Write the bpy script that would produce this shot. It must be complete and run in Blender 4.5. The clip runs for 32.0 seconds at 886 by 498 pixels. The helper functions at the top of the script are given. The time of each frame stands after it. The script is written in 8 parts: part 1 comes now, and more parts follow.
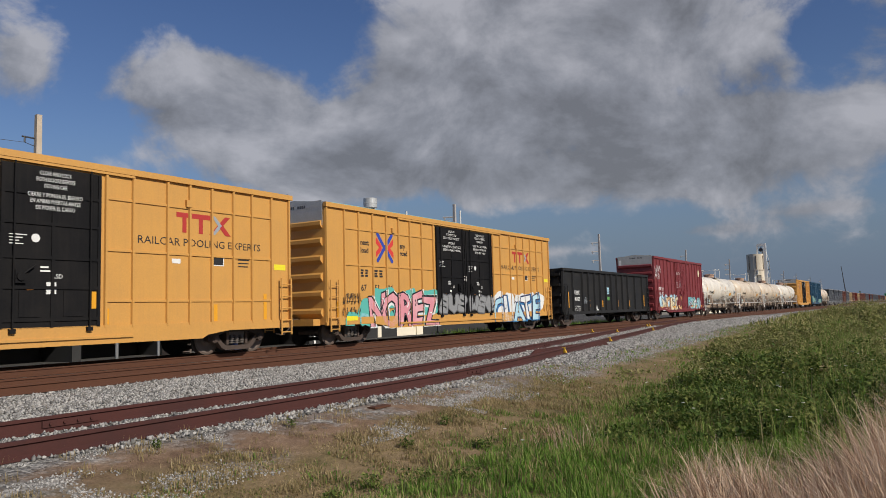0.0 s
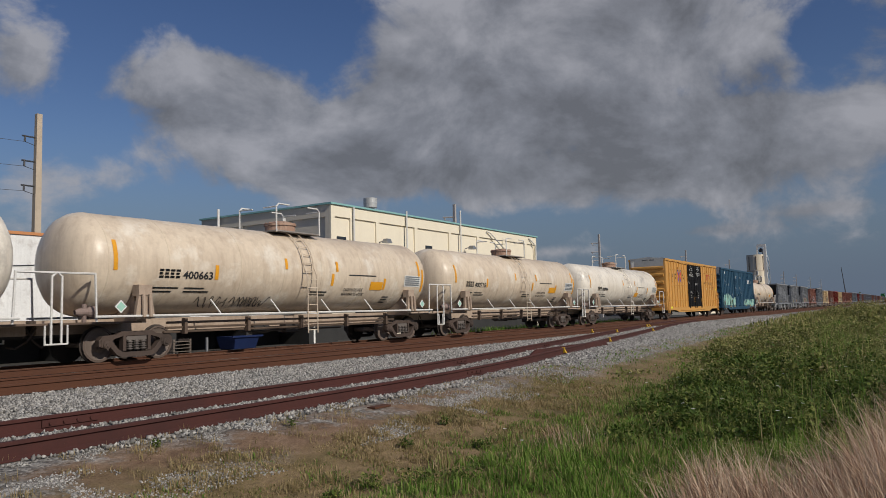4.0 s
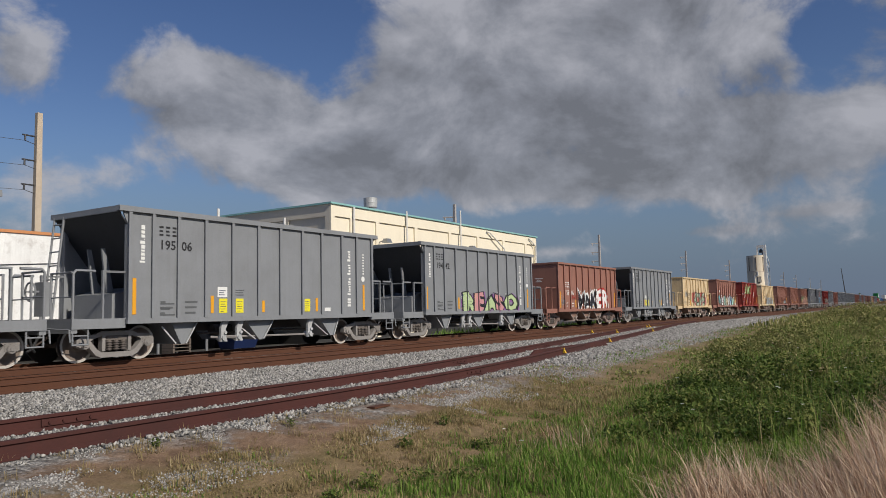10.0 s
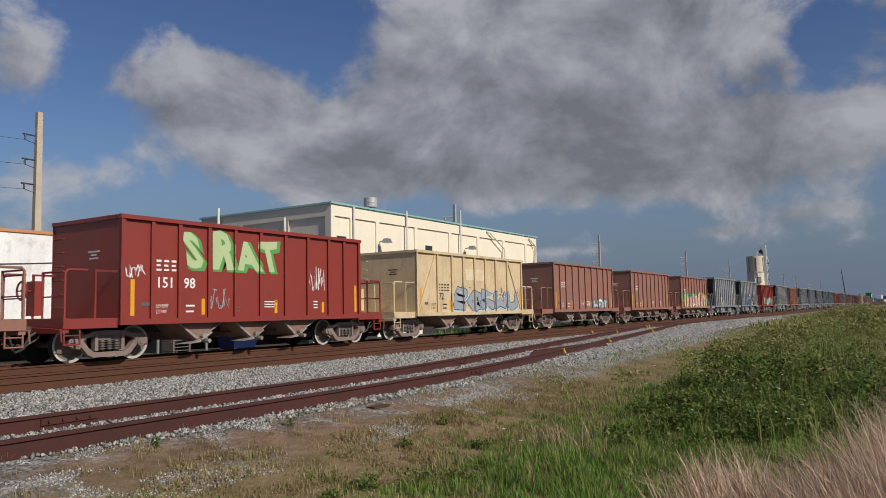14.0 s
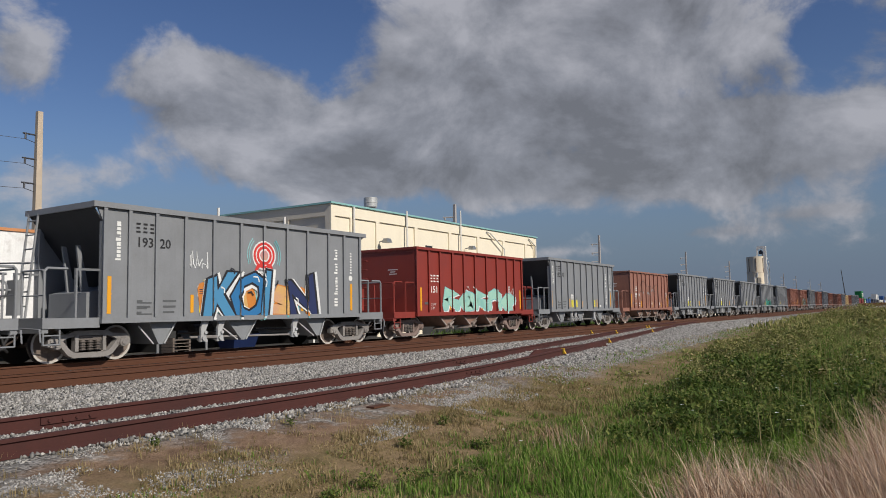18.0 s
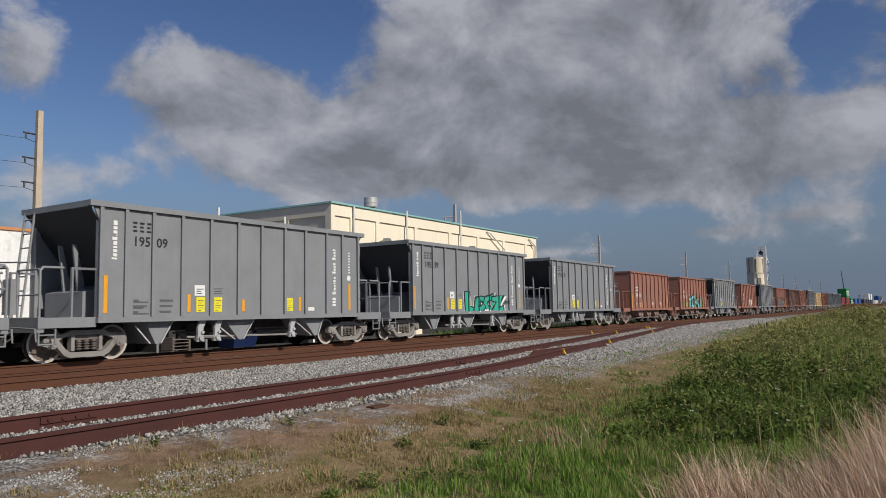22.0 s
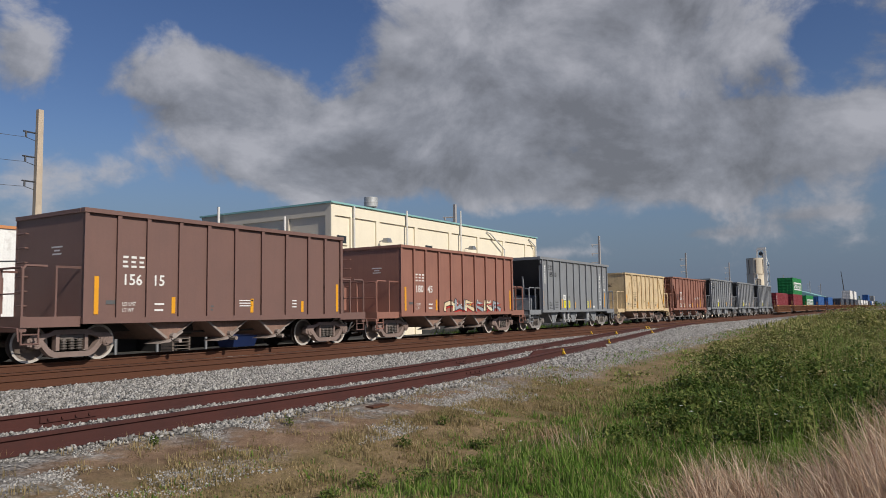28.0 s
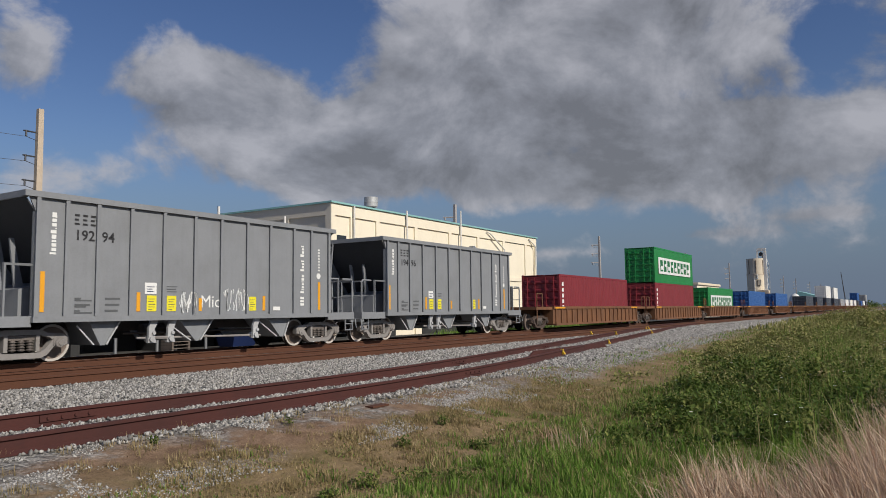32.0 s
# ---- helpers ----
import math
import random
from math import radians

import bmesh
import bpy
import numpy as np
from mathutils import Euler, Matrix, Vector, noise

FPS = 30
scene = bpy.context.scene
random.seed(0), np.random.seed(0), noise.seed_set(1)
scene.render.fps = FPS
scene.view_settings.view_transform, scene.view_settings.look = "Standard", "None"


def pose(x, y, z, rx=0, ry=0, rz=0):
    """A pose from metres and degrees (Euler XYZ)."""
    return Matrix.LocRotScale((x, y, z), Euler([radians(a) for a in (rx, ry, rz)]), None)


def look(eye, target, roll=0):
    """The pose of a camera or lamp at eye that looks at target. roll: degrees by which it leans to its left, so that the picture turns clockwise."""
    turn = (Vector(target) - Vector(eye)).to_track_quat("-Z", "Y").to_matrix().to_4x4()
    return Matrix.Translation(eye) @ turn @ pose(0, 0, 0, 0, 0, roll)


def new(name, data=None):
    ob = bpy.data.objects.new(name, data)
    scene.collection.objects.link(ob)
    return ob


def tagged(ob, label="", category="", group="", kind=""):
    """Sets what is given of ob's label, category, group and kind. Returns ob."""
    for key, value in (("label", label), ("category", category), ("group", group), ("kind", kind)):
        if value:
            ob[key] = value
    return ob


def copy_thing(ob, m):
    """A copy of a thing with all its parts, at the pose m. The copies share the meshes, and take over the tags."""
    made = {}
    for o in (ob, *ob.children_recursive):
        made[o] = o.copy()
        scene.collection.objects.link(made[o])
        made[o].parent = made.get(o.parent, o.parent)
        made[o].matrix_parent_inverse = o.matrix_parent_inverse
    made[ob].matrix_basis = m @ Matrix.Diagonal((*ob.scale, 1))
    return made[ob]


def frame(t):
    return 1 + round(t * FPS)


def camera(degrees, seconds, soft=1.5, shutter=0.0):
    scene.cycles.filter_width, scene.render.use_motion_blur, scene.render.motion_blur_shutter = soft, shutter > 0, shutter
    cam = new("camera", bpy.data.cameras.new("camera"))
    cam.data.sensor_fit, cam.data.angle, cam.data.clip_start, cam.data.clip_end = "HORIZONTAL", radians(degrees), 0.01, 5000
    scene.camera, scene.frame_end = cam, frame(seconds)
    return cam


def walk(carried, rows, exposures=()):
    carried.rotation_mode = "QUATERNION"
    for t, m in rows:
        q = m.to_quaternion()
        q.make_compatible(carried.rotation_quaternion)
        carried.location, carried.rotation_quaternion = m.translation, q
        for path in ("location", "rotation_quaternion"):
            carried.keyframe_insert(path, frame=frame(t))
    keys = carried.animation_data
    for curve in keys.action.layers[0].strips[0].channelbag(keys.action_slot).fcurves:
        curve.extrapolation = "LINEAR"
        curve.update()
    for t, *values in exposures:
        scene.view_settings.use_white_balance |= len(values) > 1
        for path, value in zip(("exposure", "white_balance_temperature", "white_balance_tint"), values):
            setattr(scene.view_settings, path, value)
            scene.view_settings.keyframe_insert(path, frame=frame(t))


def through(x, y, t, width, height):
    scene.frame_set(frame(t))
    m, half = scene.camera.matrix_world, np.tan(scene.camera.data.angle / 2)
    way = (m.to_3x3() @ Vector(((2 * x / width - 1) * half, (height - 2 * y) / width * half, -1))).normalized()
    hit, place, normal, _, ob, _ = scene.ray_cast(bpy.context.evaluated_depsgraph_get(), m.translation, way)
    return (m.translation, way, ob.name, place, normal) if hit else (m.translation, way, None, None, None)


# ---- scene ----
cam = camera(61.8, 32.0, soft=0.9, shutter=0.03)
EYE = Vector((0.0, 0.0, 1.09))
AIM = EYE + Vector((0.84273, 0.53170, 0.08427)) * 100
walk(cam, [(t, look(EYE, AIM, -1.568 + 0.0253 * t)) for t in (0, 8, 16, 24, 32)],
     exposures=[(0, -0.02), (1, -0.12), (2, 0.13), (3, -0.32), (5.5, -0.32), (6, -0.15), (7, 0.04), (8, -0.02), (9, -0.1), (11, -0.03), (13, -0.12), (14, -0.08), (17, -0.04), (29, -0.05), (30, -0.18), (31, -0.03), (32, -0.03)])

# ---- sky, sun, exposure ----
SUN = Vector((-0.13, -0.80, 0.56)).normalized()
SPEED = 20.45          # the train's speed, m/s
TRACK_Y = 18.62        # centre line of the train's track


def nodes_of(tree):
    tree.nodes.clear()
    return tree.nodes, tree.links


def make_world():
    world = bpy.data.worlds.new("sky")
    world.use_nodes = True
    scene.world = world
    n, l = nodes_of(world.node_tree)
    out, bg = n.new("ShaderNodeOutputWorld"), n.new("ShaderNodeBackground")
    sky = n.new("ShaderNodeTexSky")
    sky.sky_type, sky.sun_disc = "NISHITA", False
    sky.sun_elevation = math.asin(SUN.z)
    sky.sun_rotation = math.atan2(SUN.x, SUN.y)
    sky.air_density, sky.dust_density, sky.ozone_density = 1.0, 0.6, 2.0
    tc = n.new("ShaderNodeTexCoord")

    def math_node(op, a, b=None, c=None, clamp=False):
        m = n.new("ShaderNodeMath")
        m.operation, m.use_clamp = op, clamp
        for i, v in enumerate((a, b, c)):
            if v is None:
                continue
            if isinstance(v, (int, float)):
                m.inputs[i].default_value = v
            else:
                l.new(v, m.inputs[i])
        return m.outputs[0]

    sep = n.new("ShaderNodeSeparateXYZ")
    l.new(tc.outputs["Generated"], sep.inputs[0])
    x, y, z = sep.outputs
    azim = math_node("ARCTAN2", y, x)                    # 0 along the track, positive to its far side
    elev = math_node("ARCSINE", z)
    # banks of cloud: azimuth, elevation, half width, half height (degrees), weight
    def banks(rows):
        total = None
        for az, el, w, h, weight in rows:
            da = math_node("DIVIDE", math_node("SUBTRACT", azim, radians(az)), radians(w))
            de = math_node("DIVIDE", math_node("SUBTRACT", elev, radians(el)), radians(h))
            r2 = math_node("ADD", math_node("MULTIPLY", da, da), math_node("MULTIPLY", de, de))
            g = math_node("MULTIPLY", math_node("EXPONENT", math_node("MULTIPLY", r2, -1.0)), weight)
            total = g if total is None else math_node("ADD", total, g)
        return total

    total, tones = banks(CLOUD_BANKS), banks(CLOUD_TONES)

    def fbm(scale, detail, rough, offset, distort=0.0):
        mp = n.new("ShaderNodeMapping")
        mp.inputs["Location"].default_value = offset
        mp.inputs["Scale"].default_value = (1, 1, 1.3)
        l.new(tc.outputs["Generated"], mp.inputs[0])
        t = n.new("ShaderNodeTexNoise")
        t.inputs["Scale"].default_value, t.inputs["Detail"].default_value = scale, detail
        t.inputs["Roughness"].default_value, t.inputs["Distortion"].default_value = rough, distort
        l.new(mp.outputs[0], t.inputs[0])
        return t.outputs["Fac"]

    puffs, above = fbm(5.2, 10, 0.58, (3.1, 1.7, 0.0), 0.3), fbm(5.2, 10, 0.58, (3.13, 1.665, 0.07), 0.3)
    wisps = fbm(13.0, 8, 0.6, (7.7, 0.4, 2.0), 0.4)
    density = math_node("ADD", math_node("MULTIPLY", total, 0.62), math_node("MULTIPLY", math_node("SUBTRACT", math_node("ADD", puffs, math_node("MULTIPLY", math_node("SUBTRACT", wisps, 0.5), 0.34)), 0.62), 2.2))
    cover = n.new("ShaderNodeMapRange")
    cover.interpolation_type = "SMOOTHSTEP"
    cover.inputs["From Min"].default_value, cover.inputs["From Max"].default_value = -0.12, 0.3
    l.new(density, cover.inputs["Value"])
    # the tops and the thin rims are white, the thick undersides grey
    relief = math_node("MULTIPLY", math_node("ADD", math_node("SUBTRACT", puffs, above), math_node("MULTIPLY", math_node("SUBTRACT", wisps, 0.5), 0.3)), 3.2)
    thick = math_node("MULTIPLY", math_node("SUBTRACT", density, 0.1), 0.3)
    shade = n.new("ShaderNodeValToRGB")
    ramp = shade.color_ramp
    ramp.elements[0].position, ramp.elements[0].color = 0.0, (2.15, 2.22, 2.45, 1)
    ramp.elements[1].position, ramp.elements[1].color = 1.0, (5.3, 5.35, 5.85, 1)
    e = ramp.elements.new(0.45)
    e.color = (3.3, 3.42, 3.85, 1)
    l.new(math_node("ADD", math_node("ADD", math_node("SUBTRACT", 0.6, thick), tones), relief, clamp=True), shade.inputs[0])
    tint = n.new("ShaderNodeHueSaturation")
    tint.inputs["Hue"].default_value, tint.inputs["Saturation"].default_value, tint.inputs["Value"].default_value = 0.515, 1.2, 0.92
    l.new(sky.outputs[0], tint.inputs["Color"])
    # dull blue-grey haze of distant cloud low over the horizon
    low = n.new("ShaderNodeMapRange")
    low.interpolation_type = "SMOOTHSTEP"
    low.inputs["From Min"].default_value, low.inputs["From Max"].default_value = radians(14), radians(1)
    l.new(elev, low.inputs["Value"])
    haze = n.new("ShaderNodeMix")
    haze.data_type = "RGBA"
    l.new(math_node("MULTIPLY", low.outputs[0], 0.9), haze.inputs[0])
    l.new(tint.outputs[0], haze.inputs[6])
    haze.inputs[7].default_value = (1.55, 2.12, 3.2, 1)
    mix = n.new("ShaderNodeMix")
    mix.data_type = "RGBA"
    l.new(math_node("MULTIPLY", cover.outputs[0], 0.92), mix.inputs[0])
    l.new(haze.outputs[2], mix.inputs[6])
    l.new(shade.outputs[0], mix.inputs[7])
    l.new(mix.outputs[2], bg.inputs[0])
    bg.inputs[1].default_value = 0.08
    l.new(bg.outputs[0], out.inputs[0])


CLOUD_BANKS = (
    (33, 15, 11, 5.5, 0.8), (20, 17, 12, 6, 0.8), (10, 13, 9, 3.6, 0.95), (18, 12, 8, 3, 0.4), (44, 13, 8, 4.2, 1.0), (52, 16, 5.5, 4.5, 1.15), (47, 17, 4, 3, 0.6), (28, 21.5, 9, 4, 0.6), (15, 21, 10, 4, 0.95),
    (24, 9.5, 10, 2.3, 0.85), (38, 10.5, 8, 2, 0.75), (12, 9, 6, 2.2, 0.8), (2, 12, 5, 2.6, 0.7), (0, 17, 3, 4, 0.5), (62.5, 18, 2.6, 3.6, 0.8), (59, 10, 5, 1.5, 0.5),
    (47.5, 21.8, 6, 2.0, -0.95), (41.8, 20.4, 2.4, 1.6, -0.8), (57, 21, 2.6, 2.5, -0.6), (4.4, 18, 2.0, 3, -0.95), (14, 15.8, 2.4, 1.1, -0.5), (8, 15, 3, 0.9, -0.3), (57, 13, 4, 1.6, -0.35),
    (50, 8.3, 6, 1.2, -0.5), (31, 6.2, 9, 1.1, -0.5), (14, 5.4, 7, 0.5, 0.42), (5, 6.4, 4, 0.5, 0.42), (22, 4.4, 8, 0.4, 0.3),
    (-40, 20, 30, 12, 0.6), (110, 25, 30, 12, 0.5), (200, 30, 60, 15, 0.4))
# sunlit tops (+) and deep undersides (-) of the clouds
CLOUD_TONES = (
    (27.6, 19.3, 4.5, 1.5, 0.34), (42, 17, 4, 2, 0.26), (51.5, 18.3, 3.5, 2.6, 0.26), (34.3, 20.8, 2.5, 1.2, 0.2), (2.5, 11.9, 3.5, 1.4, 0.3), (22, 17, 4, 1.1, 0.18), (61.5, 19.5, 2, 1.6, 0.22), (38, 14, 3, 1.5, 0.14),
    (33, 15.8, 4, 1.9, -0.22), (15, 20.5, 7, 2.4, -0.12), (39, 10.3, 8, 1.5, -0.16), (22, 9.3, 9, 1.6, -0.26), (10, 9, 5, 1.4, -0.2), (55, 14, 4, 1.6, -0.1), (10, 5.6, 9, 1.2, -0.3))
make_world()
sun = new("sun", bpy.data.lights.new("sun", "SUN"))
sun.data.energy, sun.data.angle, sun.data.color = 4.3, radians(0.55), (1.0, 0.93, 0.82)
sun.matrix_world = look(SUN * 100, (0, 0, 0))
scene.view_settings.exposure = 0.0


# ---- materials ----
def material(name, colour, rough=0.6, metal=0.0, second=None, amount=0.5, scale=1.0, streak=0.0, grain=0.12, bump=0.15,
             third=None, third_amount=0.0, vary=0.0, spec=0.4):
    """Paint, rust, soil and so on: a base colour broken by stains (second), by runs down the surface and by fine grain."""
    m = bpy.data.materials.new(name)
    m.use_nodes = True
    n, l = nodes_of(m.node_tree)
    out, bsdf = n.new("ShaderNodeOutputMaterial"), n.new("ShaderNodeBsdfPrincipled")
    l.new(bsdf.outputs[0], out.inputs[0])
    bsdf.inputs["Roughness"].default_value, bsdf.inputs["Metallic"].default_value = rough, metal
    bsdf.inputs["Specular IOR Level"].default_value = spec
    tc = n.new("ShaderNodeTexCoord")

    def noise_tex(sc, detail=6, rgh=0.6, stretch=(1, 1, 1), off=0.0):
        mp = n.new("ShaderNodeMapping")
        mp.inputs["Scale"].default_value = stretch
        mp.inputs["Location"].default_value = (off, off * 0.7, off * 0.3)
        l.new(tc.outputs["Object"], mp.inputs[0])
        t = n.new("ShaderNodeTexNoise")
        t.inputs["Scale"].default_value, t.inputs["Detail"].default_value, t.inputs["Roughness"].default_value = sc, detail, rgh
        l.new(mp.outputs[0], t.inputs[0])
        return t.outputs["Fac"]

    def ramp_of(src, lo, hi):
        r = n.new("ShaderNodeMapRange")
        r.inputs["From Min"].default_value, r.inputs["From Max"].default_value = lo, hi
        l.new(src, r.inputs["Value"])
        return r.outputs[0]

    def times(src, k):
        t = n.new("ShaderNodeMath")
        t.operation, t.use_clamp = "MULTIPLY", True
        l.new(src, t.inputs[0])
        if isinstance(k, (int, float)):
            t.inputs[1].default_value = k
        else:
            l.new(k, t.inputs[1])
        return t.outputs[0]

    def blend(fac, a, b, mode="MIX"):
        x = n.new("ShaderNodeMix")
        x.data_type, x.blend_type = "RGBA", mode
        if isinstance(fac, (int, float)):
            x.inputs[0].default_value = fac
        else:
            l.new(fac, x.inputs[0])
        for i, v in ((6, a), (7, b)):
            if isinstance(v, tuple):
                x.inputs[i].default_value = (*v[:3], 1)
            else:
                l.new(v, x.inputs[i])
        return x.outputs[2]

    second = second or tuple(c * 0.55 for c in colour)
    col = blend(times(ramp_of(noise_tex(0.9 * scale), 0.42, 0.72), amount), colour, second)
    if streak:
        col = blend(times(ramp_of(noise_tex(2.2 * scale, 5, 0.65, (4.0, 4.0, 0.22), 5.0), 0.47, 0.75), streak), col, second)
    if third:
        col = blend(times(ramp_of(noise_tex(1.7 * scale, 8, 0.7, (1, 1, 1), 11.0), 0.52, 0.66), third_amount), col, third)
    fine = noise_tex(22 * scale, 4, 0.7, (1, 1, 1), 3.0)
    g = n.new("ShaderNodeMapRange")
    g.inputs["To Min"].default_value, g.inputs["To Max"].default_value = 1 - grain, 1 + grain
    g.inputs["From Min"].default_value, g.inputs["From Max"].default_value = 0.3, 0.7
    l.new(fine, g.inputs["Value"])
    vm = n.new("ShaderNodeVectorMath")
    vm.operation = "SCALE"
    l.new(col, vm.inputs[0])
    l.new(g.outputs[0], vm.inputs["Scale"])
    last = vm.outputs[0]
    if vary:
        oi = n.new("ShaderNodeNewGeometry")
        r = n.new("ShaderNodeMapRange")
        r.inputs["To Min"].default_value, r.inputs["To Max"].default_value = 1 - vary, 1 + vary
        l.new(oi.outputs["Random Per Island"], r.inputs["Value"])
        vv = n.new("ShaderNodeVectorMath")
        vv.operation = "SCALE"
        l.new(last, vv.inputs[0])
        l.new(r.outputs[0], vv.inputs["Scale"])
        last = vv.outputs[0]
    l.new(last, bsdf.inputs["Base Color"])
    if bump:
        b = n.new("ShaderNodeBump")
        b.inputs["Strength"].default_value, b.inputs["Distance"].default_value = bump, 0.02
        l.new(noise_tex(9 * scale, 6, 0.65), b.inputs["Height"])
        l.new(b.outputs[0], bsdf.inputs["Normal"])
    rr = n.new("ShaderNodeMapRange")
    rr.inputs["To Min"].default_value, rr.inputs["To Max"].default_value = max(0.05, rough - 0.12), min(1, rough + 0.12)
    l.new(fine, rr.inputs["Value"])
    l.new(rr.outputs[0], bsdf.inputs["Roughness"])
    return m


RUST = (0.16, 0.055, 0.03)
DIRT = (0.09, 0.07, 0.055)
M = {}
M["yellow"] = material("yellow_paint", (0.56, 0.29, 0.072), 0.5, second=(0.44, 0.24, 0.075), amount=0.4, streak=0.35, grain=0.06)
M["black_door"] = material("black_door_paint", (0.009, 0.009, 0.01), 0.65, second=(0.025, 0.022, 0.02), amount=0.4, streak=0.3, spec=0.1)
M["black"] = material("black_gondola_paint", (0.015, 0.015, 0.016), 0.6, second=(0.035, 0.032, 0.028), amount=0.5, streak=0.35, spec=0.25)
M["boxred"] = material("faded_red_paint", (0.19, 0.03, 0.035), 0.55, second=(0.13, 0.03, 0.03), amount=0.5, streak=0.35)
M["blue"] = material("blue_paint", (0.016, 0.066, 0.12), 0.5, second=(0.02, 0.05, 0.075), amount=0.5, streak=0.3)
M["galv"] = material("galvanised_roof", (0.45, 0.46, 0.46), 0.5, 0.3, second=(0.3, 0.3, 0.29), amount=0.6)
M["tank_white"] = material("weathered_white_tank", (0.76, 0.71, 0.62), 0.36, second=(0.42, 0.34, 0.26), amount=0.5, streak=0.45, scale=0.4, third=(0.26, 0.24, 0.22), third_amount=0.6, grain=0.05)
M["tank_tan"] = material("dusty_tan_tank", (0.64, 0.54, 0.42), 0.38, second=(0.34, 0.25, 0.18), amount=0.6, streak=0.55, scale=0.45, third=(0.8, 0.76, 0.68), third_amount=0.6, grain=0.05)
M["tank_sill"] = material("dusty_cream_steel", (0.4, 0.31, 0.24), 0.75, second=(0.2, 0.14, 0.1), amount=0.6, streak=0.4, scale=1.5)
M["rusty_dome"] = material("rusty_pink_dome", (0.4, 0.27, 0.2), 0.75, second=(0.22, 0.1, 0.06), amount=0.7, streak=0.5, scale=2.5)
M["grey"] = material("grey_hopper_paint", (0.225, 0.235, 0.25), 0.5, second=(0.16, 0.165, 0.17), amount=0.5, streak=0.25, grain=0.05)
M["brown"] = material("oxide_brown_paint", (0.285, 0.135, 0.1), 0.6, second=(0.21, 0.1, 0.078), amount=0.6, streak=0.5, grain=0.06)
M["brown_dark"] = material("dark_brown_paint", (0.175, 0.1, 0.085), 0.6, second=(0.14, 0.085, 0.075), amount=0.5, streak=0.35, grain=0.06)
M["rust_red"] = material("bright_oxide_red_paint", (0.24, 0.035, 0.025), 0.55, second=(0.17, 0.035, 0.03), amount=0.5, streak=0.3, grain=0.06)
M["tan"] = material("cream_tan_paint", (0.62, 0.49, 0.3), 0.6, second=(0.42, 0.3, 0.18), amount=0.55, streak=0.5, third=(0.3, 0.19, 0.11), third_amount=0.4, grain=0.06)
M["chute_dust"] = material("dusty_brown_chute", (0.25, 0.155, 0.12), 0.75, second=(0.13, 0.08, 0.06), amount=0.7, streak=0.5, scale=1.5)
# far darker than the wagon's grey: shade below the overhang is in the colour
M["inside"] = material("shaded_slope_sheet", (0.045, 0.046, 0.05), 0.6, second=(0.03, 0.03, 0.03), amount=0.5, streak=0.4)
M["frame"] = material("grimy_underframe", (0.035, 0.03, 0.027), 0.8, second=(0.07, 0.05, 0.04), amount=0.6)
M["bogie"] = material("dusty_cast_steel", (0.25, 0.235, 0.225), 0.8, second=(0.12, 0.105, 0.098), amount=0.6, scale=2)
M["bogie_brown"] = material("rust_dusted_cast_steel", (0.235, 0.175, 0.155), 0.8, second=(0.11, 0.075, 0.062), amount=0.6, scale=2)
M["gate_steel"] = material("scraped_gate_steel", (0.3, 0.255, 0.23), 0.65, second=(0.13, 0.09, 0.07), amount=0.7, scale=2.5)
M["spring"] = material("dusty_coil_steel", (0.14, 0.12, 0.108), 0.75, second=(0.06, 0.05, 0.045), amount=0.6, scale=2)
M["bogie_dark"] = material("oily_cast_steel", (0.075, 0.052, 0.042), 0.75, second=(0.03, 0.022, 0.018), amount=0.7, scale=2)
M["wheel_web"] = material("rusty_wheel_web", (0.15, 0.118, 0.1), 0.7, second=(0.075, 0.055, 0.045), amount=0.6, scale=2)
M["wheel_rim_dark"] = material("oily_wheel_rim", (0.11, 0.08, 0.065), 0.6, second=(0.06, 0.042, 0.035), amount=0.5, scale=2)
M["wheel_rim"] = material("chalky_wheel_rim", (0.5, 0.465, 0.43), 0.5, second=(0.3, 0.27, 0.24), amount=0.5, scale=2)
M["rail"] = material("rusty_rail", (0.088, 0.034, 0.017), 0.85, second=(0.07, 0.03, 0.018), amount=0.6, scale=1.5)
M["rail_dark"] = material("purple_brown_rail", (0.066, 0.02, 0.016), 0.85, second=(0.035, 0.015, 0.014), amount=0.6, scale=1.5)
M["rail_head"] = material("worn_rail_head", (0.16, 0.085, 0.055), 0.5, 0.3, second=(0.2, 0.1, 0.06), amount=0.6, scale=1.5)
M["tie"] = material("weathered_sleeper", (0.16, 0.13, 0.11), 0.9, second=(0.08, 0.065, 0.055), amount=0.6, scale=2)
M["pale_steel"] = material("pale_grey_steel_paint", (0.42, 0.43, 0.44), 0.55, second=(0.25, 0.24, 0.23), amount=0.6, scale=2)
M["faint_text"] = material("faded_black_stencil_paint", (0.1, 0.105, 0.11), 0.6, amount=0.3, grain=0.1, bump=0.0)
M["white"] = material("white_stencil_paint", (0.72, 0.72, 0.7), 0.6, amount=0.15, grain=0.05, bump=0.0)
M["black_text"] = material("black_stencil_paint", (0.02, 0.02, 0.022), 0.6, amount=0.1, grain=0.05, bump=0.0)
M["orange"] = material("reflective_orange_strip", (0.72, 0.33, 0.02), 0.45, amount=0.25, grain=0.06, bump=0.0)
M["lemon"] = material("yellow_placard", (0.75, 0.66, 0.03), 0.5, amount=0.15, grain=0.05, bump=0.0)
M["well"] = material("rusty_brown_well", (0.18, 0.08, 0.036), 0.7, second=(0.085, 0.045, 0.028), amount=0.75, streak=0.4)
M["maroon"] = material("maroon_container_paint", (0.2, 0.022, 0.03), 0.5, amount=0.3, streak=0.2)
